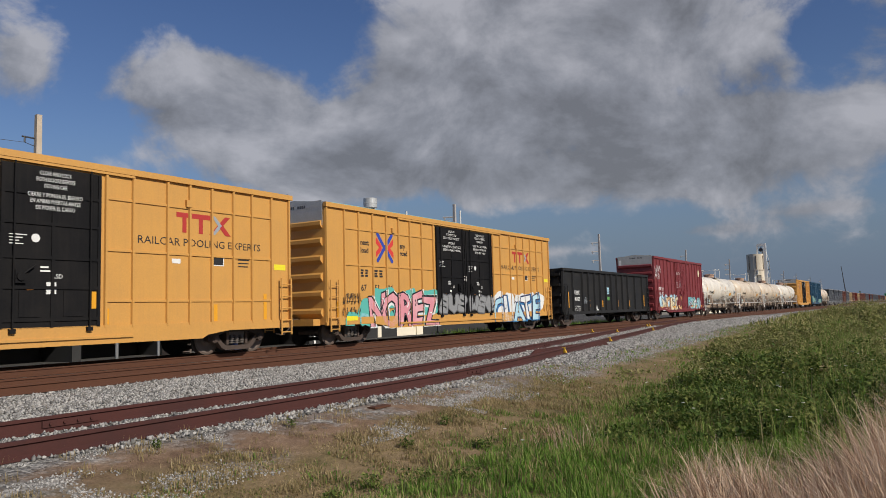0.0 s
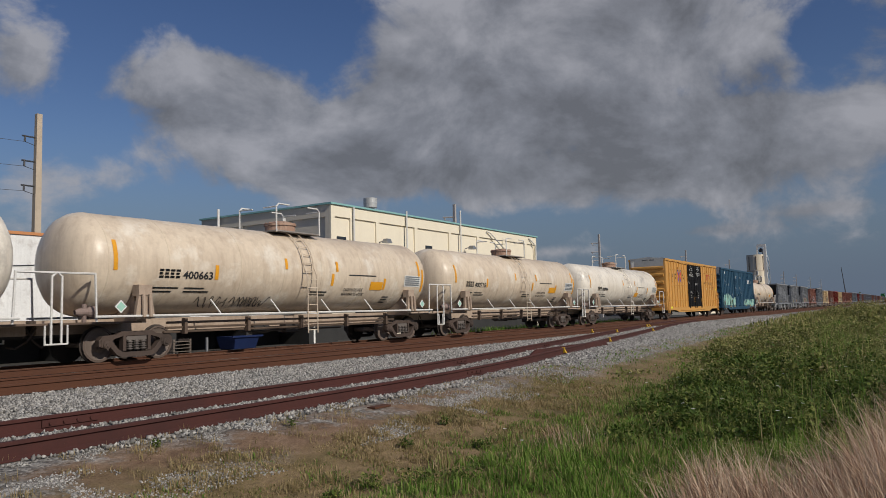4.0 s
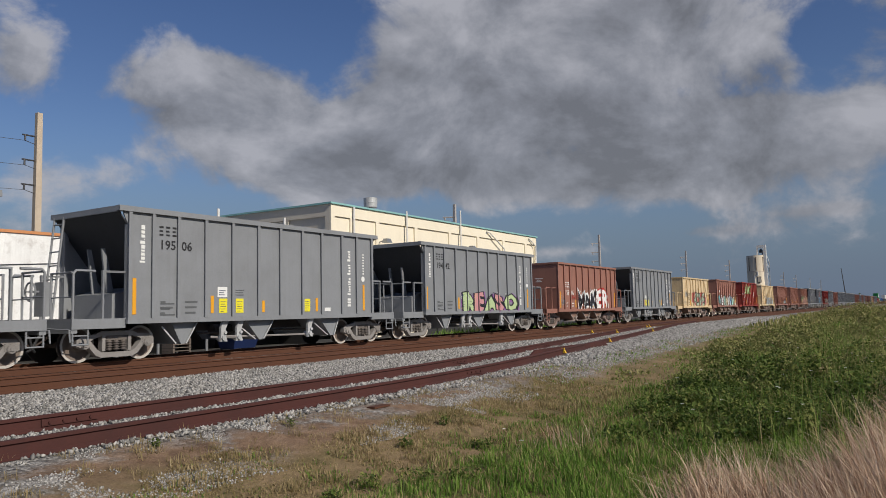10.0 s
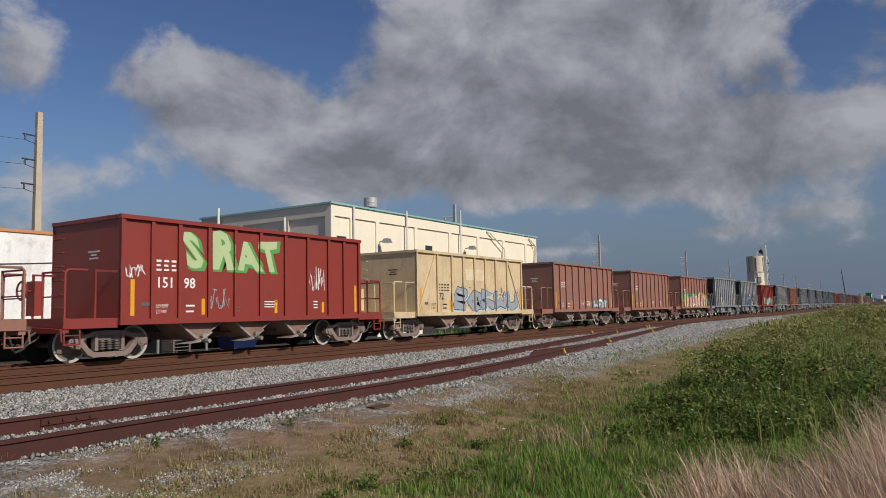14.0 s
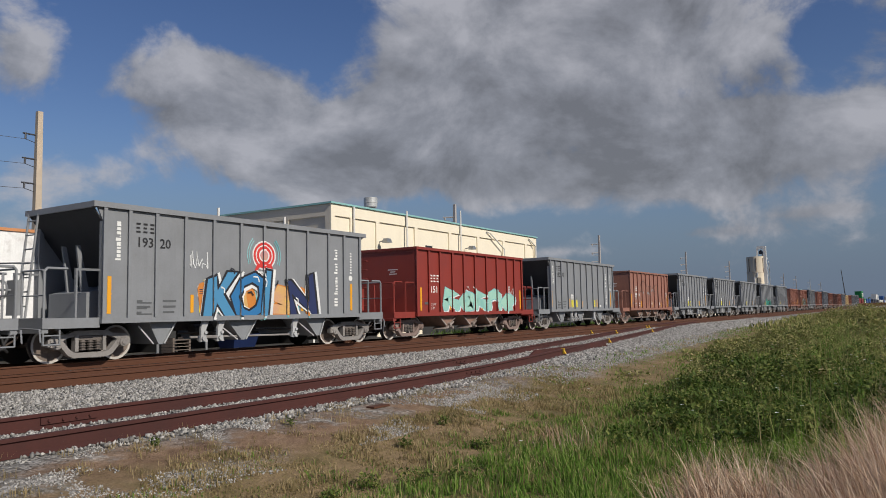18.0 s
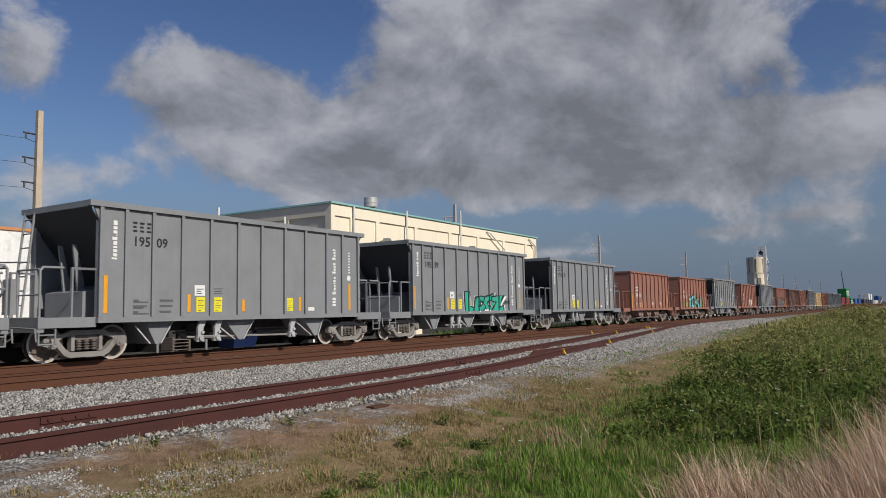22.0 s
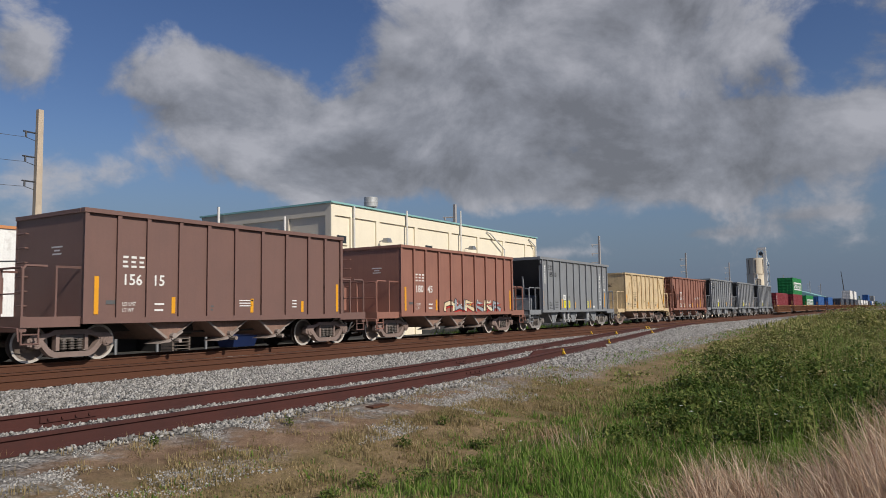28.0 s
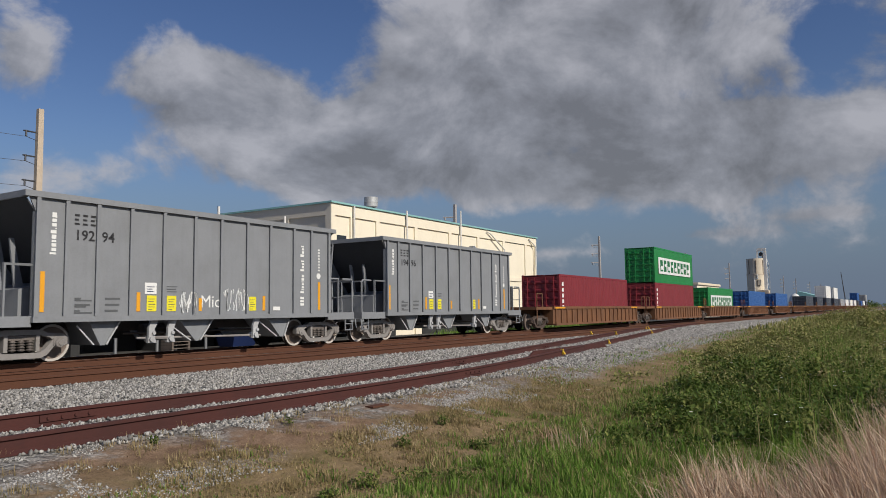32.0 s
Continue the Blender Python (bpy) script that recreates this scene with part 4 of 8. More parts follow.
def tank(x, L, mat, label):
    """A pressure tank wagon: long shell with dished heads on a sill frame, manway with railings in the middle, ladder, side rail."""
    car = thing("tank_wagon", x, TRACK_Y, 0, label, "tank wagon", "tank wagons of the train")
    R, zc = TANK_R, TANK_Z
    prof = [(0.0, 0.001), (0.02, 0.37), (0.08, 0.73), (0.18, 1.01), (0.33, 1.21), (0.52, 1.33), (0.72, R)]
    full = prof + [(L - a, r) for a, r in prof[::-1]]
    part("shell", Shape().lathe(full, 0, (0, 0, zc), 48), mat, car, smooth=True)
    for q in (0.78, L * 0.165, L * 0.33, L * 0.445, L * 0.56, L * 0.7, L * 0.84, L - 0.78):
        part("weld_band", Shape().lathe([(q - 0.025, R), (q - 0.018, R + 0.009), (q + 0.018, R + 0.009), (q + 0.025, R)], 0, (0, 0, zc), 48), mat, car, smooth=True)
    m = L * 0.52
    s = Shape()
    s.rod((m, 0, 3.89), (m, 0, 4.21), 0.52, 24)
    s.rod((m, 0, 4.21), (m, 0, 4.29), 0.56, 24)
    s.rod((m, 0, 4.29), (m, 0, 4.37), 0.5, 24, r2=0.3)
    for k in range(12):
        s.rod((m + 0.5 * math.cos(k * 0.5236), 0.5 * math.sin(k * 0.5236), 4.17), (m + 0.5 * math.cos(k * 0.5236), 0.5 * math.sin(k * 0.5236), 4.33), 0.035, 6)
    part("manway", s, M["rusty_dome"], car, "rust-streaked manway dome")
    part("walkway", Shape().box(m - 1.1, m + 1.1, -0.9, 0.9, 3.91, 3.95), M["bogie"], car)
    for y in (-0.88, 0.88):
        for a in (-1, 1):
            r = Shape()
            r.pipe([(m + a * 1.05, y, 3.89), (m + a * 1.05, y, 4.74), (m + a * 0.95, y, 4.84), (m + a * 0.45, y, 4.84)], 0.028)
            r.pipe([(m + a * 1.05, y, 4.74), (m + a * 1.05, y * 0.3, 4.74)], 0.022)
            part("top_rail", r, M["pipe_white"], car)
    lad = Shape()
    for dx in (-0.23, 0.23):
        pts = []
        for k in range(9):
            pts.append((m - 0.15 + dx, (R + 0.1) * math.cos(radians(95 + k * 10)) , zc + (R + 0.1) * math.sin(radians(95 + k * 10))))
        pts += [(m - 0.15 + dx, -1.62, 2.4), (m - 0.15 + dx, -1.64, 0.5)]
        lad.pipe(pts, 0.022)
    lad = part("ladder", lad, mat, car)
    rung = shared(("tank_rung", mat.name), lambda: Shape().rod((-0.03, 0, 0), (0.43, 0, 0), 0.016).mesh("rung", mat))
    for k in range(12):
        z = 0.6 + k * 0.28
        y = -1.63 if z < 2.4 else -math.sqrt(max(0.01, (R + 0.1) ** 2 - (z - zc) ** 2))
        part("rung", rung, None, lad, at=(m - 0.35, y, z))
    part("side_rail", Shape().pipe([(0.3, -1.55, 1.18), (L - 0.3, -1.55, 1.18)], 0.032).pipe([(0.3, 1.55, 1.18), (L - 0.3, 1.55, 1.18)], 0.032), M["pipe_white"], car)
    for k in range(6):
        q = 1.9 + k * (L - 3.8) / 5
        part("rail_bracket", Shape().rod((q, -1.52, 1.16), (q - 0.22, -1.28, 1.62), 0.025), M["pipe_white"], car)
    part("sill_frame", Shape().box(-0.5, L + 0.5, -0.35, 0.35, 0.75, 1.12), M["tank_sill"], car)
    for y, z in ((-1.25, 0.98), (-1.2, 0.84), (-1.1, 0.72)):
        part("brake_pipe", Shape().rod((2.6, y, z), (L - 2.6, y, z), 0.035, 6), M["tank_frame"], car)
    for k in range(5):
        q = 3.2 + k * (L - 6.4) / 4
        part("hanger", Shape().box(q - 0.05, q + 0.05, -1.32, -1.18, 0.66, 1.1), M["tank_frame"], car)
    for e, side in ((1.75, -1), (L - 1.75, 1)):
        s = Shape()
        s.prism([(-1.35, 1.0), (1.35, 1.0), (1.3, 1.35), (1.18, 1.75), (-1.18, 1.75), (-1.3, 1.35)], 0, e - 0.14, e + 0.14)
        s.box(e - 0.2, e + 0.2, -1.5, -1.22, 1.7, 2.0)
        s.prism([(e - 0.2, 1.72), (e + 0.2, 1.72), (e + 0.3, 1.1), (e - 0.3, 1.1)], 1, -1.5, -1.4)
        for q in (-0.1, 0.1):
            s.rod((e + q, -1.6, 1.15), (e + q, -1.56, 1.75), 0.05, 8)
        part("saddle", s, M["tank_sill"], car)
        if side < 0:
            v = Shape().lathe([(0, 0.06), (0.12, 0.1), (0.3, 0.1), (0.42, 0.16), (0.5, 0.16), (0.5, 0.01)], 0, (0.0, -1.15, 1.3), 12)
            v.rod((0.25, -1.15, 1.05), (0.25, -1.15, 1.5), 0.06, 8)
            part("hand_brake", v, M["bogie_brown"], car)
        ex = -0.75 if side < 0 else L + 0.75
        dk = Shape().box(*sorted((ex, e)), -1.35, 1.35, 1.0, 1.05)
        part("end_deck", dk, M["tank_frame"], car)
        for y in (-1.45, 1.45):
            r = Shape()
            r.pipe([(ex, y, 0.55), (ex, y, 2.15), (ex - side * 0.1, y, 2.25), (ex - side * 1.1, y, 2.25), (ex - side * 1.15, y, 1.05)], 0.028)
            r.pipe([(ex, y, 0.55), (ex - side * 0.4, y, 0.55), (ex - side * 0.4, y, 1.0)], 0.022)
            part("handrail", r, M["pipe_white"], car)
    underframe(car, 0, L, couple=1.0, z=1.0)
    bogie(car, 1.8, False)
    bogie(car, L - 1.8, False)
    for q, hgt in ((0.95, 0.8), (L * 0.45, 0.36), (L * 0.61, 0.36), (L - 1.0, 0.85)):
        s = Shape()
        a0 = radians(8)
        for k in range(4):
            t0, t1 = a0 - k * hgt / 4 / R + hgt / R * 0.5, a0 - (k + 1) * hgt / 4 / R + hgt / R * 0.5
            rr = R + 0.014
            s.add([(q - 0.06, -rr * math.cos(t0), zc + rr * math.sin(t0)), (q + 0.06, -rr * math.cos(t0), zc + rr * math.sin(t0)), (q + 0.06, -rr * math.cos(t1), zc + rr * math.sin(t1)), (q - 0.06, -rr * math.cos(t1), zc + rr * math.sin(t1))], [(0, 1, 2, 3)])
        part("reflector", s, M["orange"], car)
    return car


def gondola(x):
    car = thing("gondola_wagon", x, TRACK_Y, 0, "black open gondola wagon with ribbed steel sides", "gondola wagon")
    L, top, bot = 16.3, 3.44, 0.82
    mat = M["black"]
    for side in (-1, 1):
        part("side", Shape().box(0, L, *sorted((side * 1.47, side * 1.43)), bot, top - 0.05), mat, car)
        for px in (0.06, 1.55, 3.07, 4.05, 5.1, 6.1, 7.15, 8.2, 9.3, 10.45, 11.6, 13.2, 14.9, L - 0.06):
            part("rib", shared("gonrib", lambda: Shape().prism([(-0.09, 0), (-0.05, -0.11), (0.05, -0.11), (0.09, 0)], 2, bot + 0.05, top - 0.1).mesh("rib", mat)), None, car, at=(px, side * 1.47, 0)).rotation_euler = (0, 0, 0 if side < 0 else math.pi)
        part("top_chord", Shape().box(-0.05, L + 0.05, *sorted((side * 1.4, side * 1.6)), top - 0.15, top), mat, car)
        part("side_sill", Shape().box(0, L, *sorted((side * 1.42, side * 1.56)), bot - 0.1, bot + 0.08), mat, car)
    for side, e in ((-1, 0.0), (1, L)):
        part("end_wall", Shape().box(*sorted((e, e - side * 0.06)), -1.43, 1.43, 0.8, top - 0.02), mat, car)
        s = Shape()
        for i in range(4):
            s.box(*sorted((e, e + side * 0.12)), -1.4, 1.4, 1.2 + i * 0.6, 1.35 + i * 0.6)
        part("end_rib", s, mat, car)
        ladder(car, e + (0.1 if side < 0 else -0.55), -1.6, 0.5, 2.4, mat, w=0.45)
    part("floor", Shape().box(0.05, L - 0.05, -1.42, 1.42, 0.95, 1.05), mat, car)
    underframe(car, 0, L, couple=0.95)
    bogie(car, 1.45, False)
    bogie(car, L - 1.6, False)
    for px, h in ((0.95, 0.95), (4.3, 0.45), (6.6, 0.45), (9.6, 0.45), (11.95, 0.45), (15.4, 0.8)):
        strip(car, px, 1.1, h, 0.13, -1.476)
    return car


def well_wagon(x, label="rusty brown container well wagon with ribbed low sides"):
    car = thing("well_wagon", x, TRACK_Y, 0, label, "well wagon", "well wagons of the train")
    L = 15.2
    mat = M["well"]
    for side in (-1, 1):
        y0, y1 = sorted((side * 1.43, side * 1.38))
        part("side", Shape().box(0, L, y0, y1, 0.32, 1.2), mat, car)
        part("top_chord", Shape().box(0, L, *sorted((side * 1.36, side * 1.5)), 1.16, 1.3), mat, car)
        part("side_sill", Shape().box(0.3, L - 0.3, *sorted((side * 1.36, side * 1.5)), 0.22, 0.34), mat, car)
        me = Shape().box(-0.05, 0.05, *sorted((side * 1.43, side * 1.5)), 0.34, 1.16).mesh("rib", mat)
        for i in range(19):
            part("rib", me, None, car, at=(0.35 + i * (L - 0.7) / 18, 0, 0))
    for side, e in ((-1, 0.0), (1, L)):
        part("end_deck", Shape().box(*sorted((e, e + side * 2.1)), -1.4, 1.4, 1.12, 1.28).box(*sorted((e, e + side * 1.9)), -0.4, 0.4, 0.7, 1.1), mat, car)
        part("bulkhead", Shape().box(*sorted((e, e - side * 0.1)), -1.38, 1.38, 0.3, 1.15), mat, car)
        for y in (-1.38, 1.38):
            part("handrail", Shape().pipe([(e + side * 2.0, y, 0.6), (e + side * 2.0, y, 2.0), (e + side * 1.3, y, 2.0), (e + side * 1.3, y, 1.2)], 0.025), mat, car)
        strip(car, e - side * 0.9, 1.18, 0.08, 1.4, -1.504, "orange", "reflector")
    part("floor", Shape().box(0.1, L - 0.1, -1.35, 1.35, 0.24, 0.3), mat, car)
    underframe(car, -1.0, L + 1.0, couple=1.4)
    bogie(car, -1.0, False)
    bogie(car, L + 1.0, False)
    return car


def container(x, z, mat, label, L=12.19, h=2.89, corrugated=True):
    """A corrugated shipping container riding in a wagon; its frame, door bars and corner castings are parts."""
    box = thing("shipping_container", x, TRACK_Y, z, label, "shipping container", "containers on the train")
    W = 1.22
    n = int(L / 0.28)
    for side in (-1, 1):
        out = []
        for i in range(n):
            a = 0.12 + i * (L - 0.24) / n
            w = (L - 0.24) / n
            out += [(a, -side * 0.0), (a + w * 0.3, -side * 0.0), (a + w * 0.42, -side * 0.036), (a + w * 0.78, -side * 0.036), (a + w * 0.9, 0)]
        s = Shape()
        y = side * (W - 0.01)
        v = [(p, y + d, 0.12) for p, d in out] + [(p, y + d, h - 0.1) for p, d in out]
        k = len(out)
        s.add(v, [(i, i + 1, k + i + 1, k + i) for i in range(k - 1)])
        part("side_panel", s, mat, box)
        part("rail", Shape().box(0, L, *sorted((y, y - side * 0.08)), h - 0.12, h).box(0, L, *sorted((y, y - side * 0.08)), 0, 0.14), mat, box)
    part("roof", Shape().box(0.02, L - 0.02, -W + 0.05, W - 0.05, h - 0.06, h - 0.02), mat, box)
    part("floor", Shape().box(0.02, L - 0.02, -W + 0.05, W - 0.05, 0.05, 0.15), mat, box)
    for side, e in ((-1, 0.0), (1, L)):
        out = [(e - side * 0.07, h - 0.1), (e - side * 0.07, 0.1), (e - side * 0.03, 0.1)]
        for i in range(5):
            z = 0.4 + i * 0.48
            out += [(e - side * 0.03, z), (e - side * 0.002, z + 0.06), (e - side * 0.002, z + 0.16), (e - side * 0.03, z + 0.22)]
        s = Shape().prism(out + [(e - side * 0.03, h - 0.1)], 1, -W + 0.1, W - 0.1)
        part("end_panel", s, mat, box)
        for y in (-W + 0.06, W - 0.06):
            part("corner_post", Shape().box(*sorted((e, e - side * 0.14)), y - 0.06, y + 0.06, 0, h), mat, box)
        for y in (-0.85, -0.35, 0.35, 0.85):
            part("locking_bar", Shape().rod((e + side * 0.02, y, 0.15), (e + side * 0.02, y, h - 0.15), 0.025), mat, box)
    return box


def hopper_slope(x):
    """A brown wagon with sloping end sheets behind open corner posts."""
    car = thing("hopper_wagon", x, TRACK_Y, 0, "oxide brown hopper wagon with open sloping ends", "hopper wagon", "hopper wagons of the train")
    L, bot, top, mat = 9.7, 1.04, 3.76, M["brown"]
    for y in (-1.5, 1.46):
        part("side", Shape().prism([(0, bot), (0, 2.2), (-0.75, 3.3), (-0.75, top - 0.05), (L + 0.75, top - 0.05), (L + 0.75, 3.3), (L, 2.2), (L, bot)], 1, y, y + 0.04), mat, car)
    me = Shape().prism([(-0.05, -0.07), (0.05, -0.07), (0.03, 0), (-0.03, 0)], 2, 0, top - 1.14).mesh("rib", mat)
    for side in (-1, 1):
        for px in (0.05, 1.15, 2.25, 3.2, 4.2, 5.15, 6.1, 7.0, 7.9, 8.8, L - 0.05):
            part("rib", me, None, car, at=(px, side * 1.5, bot + 0.02)).rotation_euler = (0, 0, 0 if side < 0 else math.pi)
        part("top_chord", Shape().box(-1.05, L + 1.05, side * 1.5 - 0.1, side * 1.5 + 0.07, top - 0.1, top), mat, car)
        part("side_sill", Shape().box(-1.0, L + 1.0, side * 1.5 - 0.08, side * 1.5 + 0.03, bot - 0.12, bot + 0.03), mat, car)
        for px in (-0.98, L + 0.98):
            part("corner_post", Shape().box(px - 0.06, px + 0.06, side * 1.5 - 0.05, side * 1.5 + 0.05, bot, top - 0.1), mat, car)
    for side, e in ((-1, 0.0), (1, L)):
        part("slope_sheet", Shape().prism([(e + side * 0.95, top - 0.1), (e + side * 0.99, top - 0.1), (e - side * 1.4, 1.1), (e - side * 1.45, 1.1)], 1, -1.455, 1.455), mat, car)
        part("top_chord", Shape().box(*sorted((e + side * 0.92, e + side * 1.06)), -1.42, 1.42, top - 0.11, top - 0.005), mat, car)
        for y in (-0.7, 0.7):
            part("end_post", Shape().box(*sorted((e + side * 0.9, e + side * 1.0)), y - 0.05, y + 0.05, bot, top - 0.12), mat, car)
        end_platform(car, e, side, mat)
        ladder(car, e + side * 1.02, -1.4, 1.1, 3.6, mat, along="y")
    chutes(car, ((1.3, 2.9, 2.1), (4.1, 5.6, 4.85), (6.8, 8.4, 7.6)), mat, tip=0.42)
    underframe(car, 0, L)
    bogie(car, 0.02, "brown")
    bogie(car, L - 0.26, "brown")
    for px, h in ((0.25, 0.95), (2.9, 0.4), (5.6, 0.4), (7.4, 0.35), (8.6, 0.8)):
        strip(car, px, 1.15, h, 0.12, -1.506)
    blocks(car, 1.35, 2.2, 3, 0.17, 0.28, 0.07, -1.506, "white", "company_mark")
    bars(car, 1.4, 1.4, (0.4, 0.36), 0.18, 0.08, -1.506)
    bars(car, 2.4, 1.4, (0.4, 0.36), 0.18, 0.08, -1.506)
    bars(car, 4.35, 1.4, (0.6, 0.5, 0.55), 0.09, 0.04, -1.506)
    return car


# ---- ground ----
SIDING_FAR, TRACK2_Y = 7.9, 14.37


def siding_y(x):
    """Centre line of the siding that swings into the second track."""
    s, y, q = 0.16, 7.88, 8.0
    if x <= 8:
        return y
    if x <= 16:
        return y + s * (x - 8) ** 2 / 16
    if x <= 46:
        return y + s * (4 + x - 16)
    if x <= 60:
        u = x - 46
        return y + s * (34 + u - u * u / 28)
    return y + s * 41


def bed_edge(x):
    """Where the ballast ends on the near side."""
    return 6.5 + 0.056 * min(max(0, x - 9), 90) + (0.35 if x < 6 else 0)


def grass_edge(x):
    return 5.75 + 0.125 * min(max(0, x - 10), 8) + 0.056 * min(max(0, x - 18), 80)


def ground_z(x, y):
    edge = bed_edge(x)
    lump = 0.05 * noise.noise((x * 0.35, y * 0.35, 0)) + 0.02 * noise.noise((x * 1.3, y * 1.3, 4))
    if y > 21.6:
        z = -0.6 if y > 22.8 else -0.2 - 0.4 * (y - 21.6) / 1.2
        return z + (0.3 * lump if y < 26 else 0)
    if y > edge:
        return -0.19 + 0.25 * lump
    d = edge - y
    low = -0.5 + lump
    if x > 9:
        low += min(1, (x - 9) / 16) * min(1, max(0, (d - 1.0) / 4)) * 0.36
    k = min(1, d / 2.2)
    return -0.19 * (1 - k) + low * k


def grid_lines(parts):
    out = []
    for a, b, step in parts:
        k = max(1, round((b - a) / step))
        out += [a + (b - a) * i / k for i in range(k)]
    return out + [parts[-1][1]]


def make_ground():
    xs = grid_lines(((-3000, -200, 350), (-200, -20, 20), (-20, 0, 1.5), (0, 45, 0.4), (45, 100, 1.5), (100, 400, 12), (400, 4000, 300)))
    ys = grid_lines(((-3000, -100, 400), (-100, -4, 6), (-4, 0, 0.5), (0, 14, 0.25), (14, 24, 0.4), (24, 60, 4), (60, 400, 30), (400, 4000, 300)))
    v = [(x, y, ground_z(x, y) if -100 < x < 900 else (-0.6 if y > 21.6 else -0.3)) for x in xs for y in ys]
    n = len(ys)
    s = Shape()
    f = [(i * n + j, (i + 1) * n + j, (i + 1) * n + j + 1, i * n + j + 1) for i in range(len(xs) - 1) for j in range(n - 1)]
    s.add(v, f)
    g = part("ground", s, ground_material(), smooth=True)
    tagged(g, "grass, bare earth and grey railway ballast", "ground", kind="structure")


def ground_material():
    m = bpy.data.materials.new("grass_earth_ballast")
    m.use_nodes = True
    n, l = nodes_of(m.node_tree)
    out, bsdf = n.new("ShaderNodeOutputMaterial"), n.new("ShaderNodeBsdfPrincipled")
    l.new(bsdf.outputs[0], out.inputs[0])
    bsdf.inputs["Roughness"].default_value = 0.95
    bsdf.inputs["Specular IOR Level"].default_value = 0.2
    tc, sep = n.new("ShaderNodeTexCoord"), n.new("ShaderNodeSeparateXYZ")
    l.new(tc.outputs["Object"], sep.inputs[0])

    def op(kind, a, b=None, c=None, clamp=False):
        k = n.new("ShaderNodeMath")
        k.operation, k.use_clamp = kind, clamp
        for i, v in enumerate((a, b, c)):
            if v is None:
                continue
            if isinstance(v, (int, float)):
                k.inputs[i].default_value = v
            else:
                l.new(v, k.inputs[i])
        return k.outputs[0]

    def tex(scale, detail=6, rough=0.6):
        t = n.new("ShaderNodeTexNoise")
        t.inputs["Scale"].default_value, t.inputs["Detail"].default_value, t.inputs["Roughness"].default_value = scale, detail, rough
        l.new(tc.outputs["Object"], t.inputs[0])
        return t.outputs["Fac"]

    def stones(scale):
        t = n.new("ShaderNodeTexVoronoi")
        t.inputs["Scale"].default_value = scale
        l.new(tc.outputs["Object"], t.inputs[0])
        return t

    def ramp(src, stops):
        r = n.new("ShaderNodeValToRGB")
        e = r.color_ramp.elements
        e[0].position, e[0].color = stops[0][0], (*stops[0][1], 1)
        e[1].position, e[1].color = stops[-1][0], (*stops[-1][1], 1)
        for p, c in stops[1:-1]:
            e.new(p).color = (*c, 1)
        l.new(src, r.inputs[0])
        return r.outputs[0]

    def blend(fac, a, b):
        x = n.new("ShaderNodeMix")
        x.data_type = "RGBA"
        l.new(fac, x.inputs[0])
        l.new(a, x.inputs[6])
        l.new(b, x.inputs[7])
        return x.outputs[2]

    x, y, z = sep.outputs
    # distance inwards from the trackbed's edge, which follows the siding
    sx = op("MULTIPLY", op("MAXIMUM", op("SUBTRACT", op("MINIMUM", x, 90.0), 9.0), 0.0), 0.056)
    edge = op("ADD", sx, 6.45)
    wobble = op("MULTIPLY", op("SUBTRACT", tex(0.55, 6, 0.65), 0.5), 1.9)
    inside = op("ADD", op("SUBTRACT", y, edge), wobble)
    vor = stones(26.0)
    cells = n.new("ShaderNodeSeparateColor")
    l.new(vor.outputs["Color"], cells.inputs[0])
    gravel = ramp(op("ADD", op("MULTIPLY", cells.outputs[0], 0.8), op("MULTIPLY", tex(1.3), 0.3)), ((0.1, (0.08, 0.073, 0.066)), (0.55, (0.2, 0.19, 0.175)), (1.0, (0.4, 0.38, 0.35))))
    earth = ramp(tex(3.0, 8, 0.7), ((0.3, (0.125, 0.075, 0.046)), (0.55, (0.215, 0.14, 0.09)), (0.75, (0.31, 0.23, 0.165))))
    grass = ramp(tex(1.1, 8, 0.7), ((0.3, (0.1, 0.09, 0.035)), (0.5, (0.2, 0.145, 0.075)), (0.7, (0.29, 0.2, 0.12))))
    patch = ramp(tex(0.9, 7, 0.65), ((0.4, (0, 0, 0)), (0.5, (1, 1, 1))))
    near = op("MULTIPLY", op("SUBTRACT", 14.5, x), 0.25, clamp=True)
    shoulder = blend(op("MULTIPLY", patch, op("MULTIPLY_ADD", near, 0.75, 0.25)), gravel, earth)
    f_bed = op("MULTIPLY", op("ADD", inside, 0.1), 2.2, clamp=True)
    f_edge = op("MULTIPLY", op("ADD", inside, 1.0), 1.6, clamp=True)
    yard = ramp(tex(0.5, 6), ((0.3, (0.055, 0.053, 0.05)), (0.7, (0.1, 0.097, 0.092))))
    col = blend(f_bed, blend(f_edge, grass, shoulder), gravel)
    col = blend(op("MULTIPLY", op("SUBTRACT", y, 23.0), 2.0, clamp=True), col, yard)
    speck = n.new("ShaderNodeVectorMath")
    speck.operation = "SCALE"
    l.new(col, speck.inputs[0])
    l.new(op("ADD", op("MULTIPLY", tex(48.0, 4, 0.75), 1.5), op("MULTIPLY_ADD", tex(7.0, 5, 0.7), 1.0, -0.25)), speck.inputs["Scale"])
    l.new(speck.outputs[0], bsdf.inputs["Base Color"])
    b = n.new("ShaderNodeBump")
    b.inputs["Strength"].default_value, b.inputs["Distance"].default_value = 0.9, 0.03
    l.new(op("ADD", op("MULTIPLY", op("MULTIPLY", vor.outputs["Distance"], f_bed), -1.0), op("MULTIPLY", tex(14.0, 8, 0.7), 0.8)), b.inputs["Height"])
    l.new(b.outputs[0], bsdf.inputs["Normal"])
    return m


make_ground()


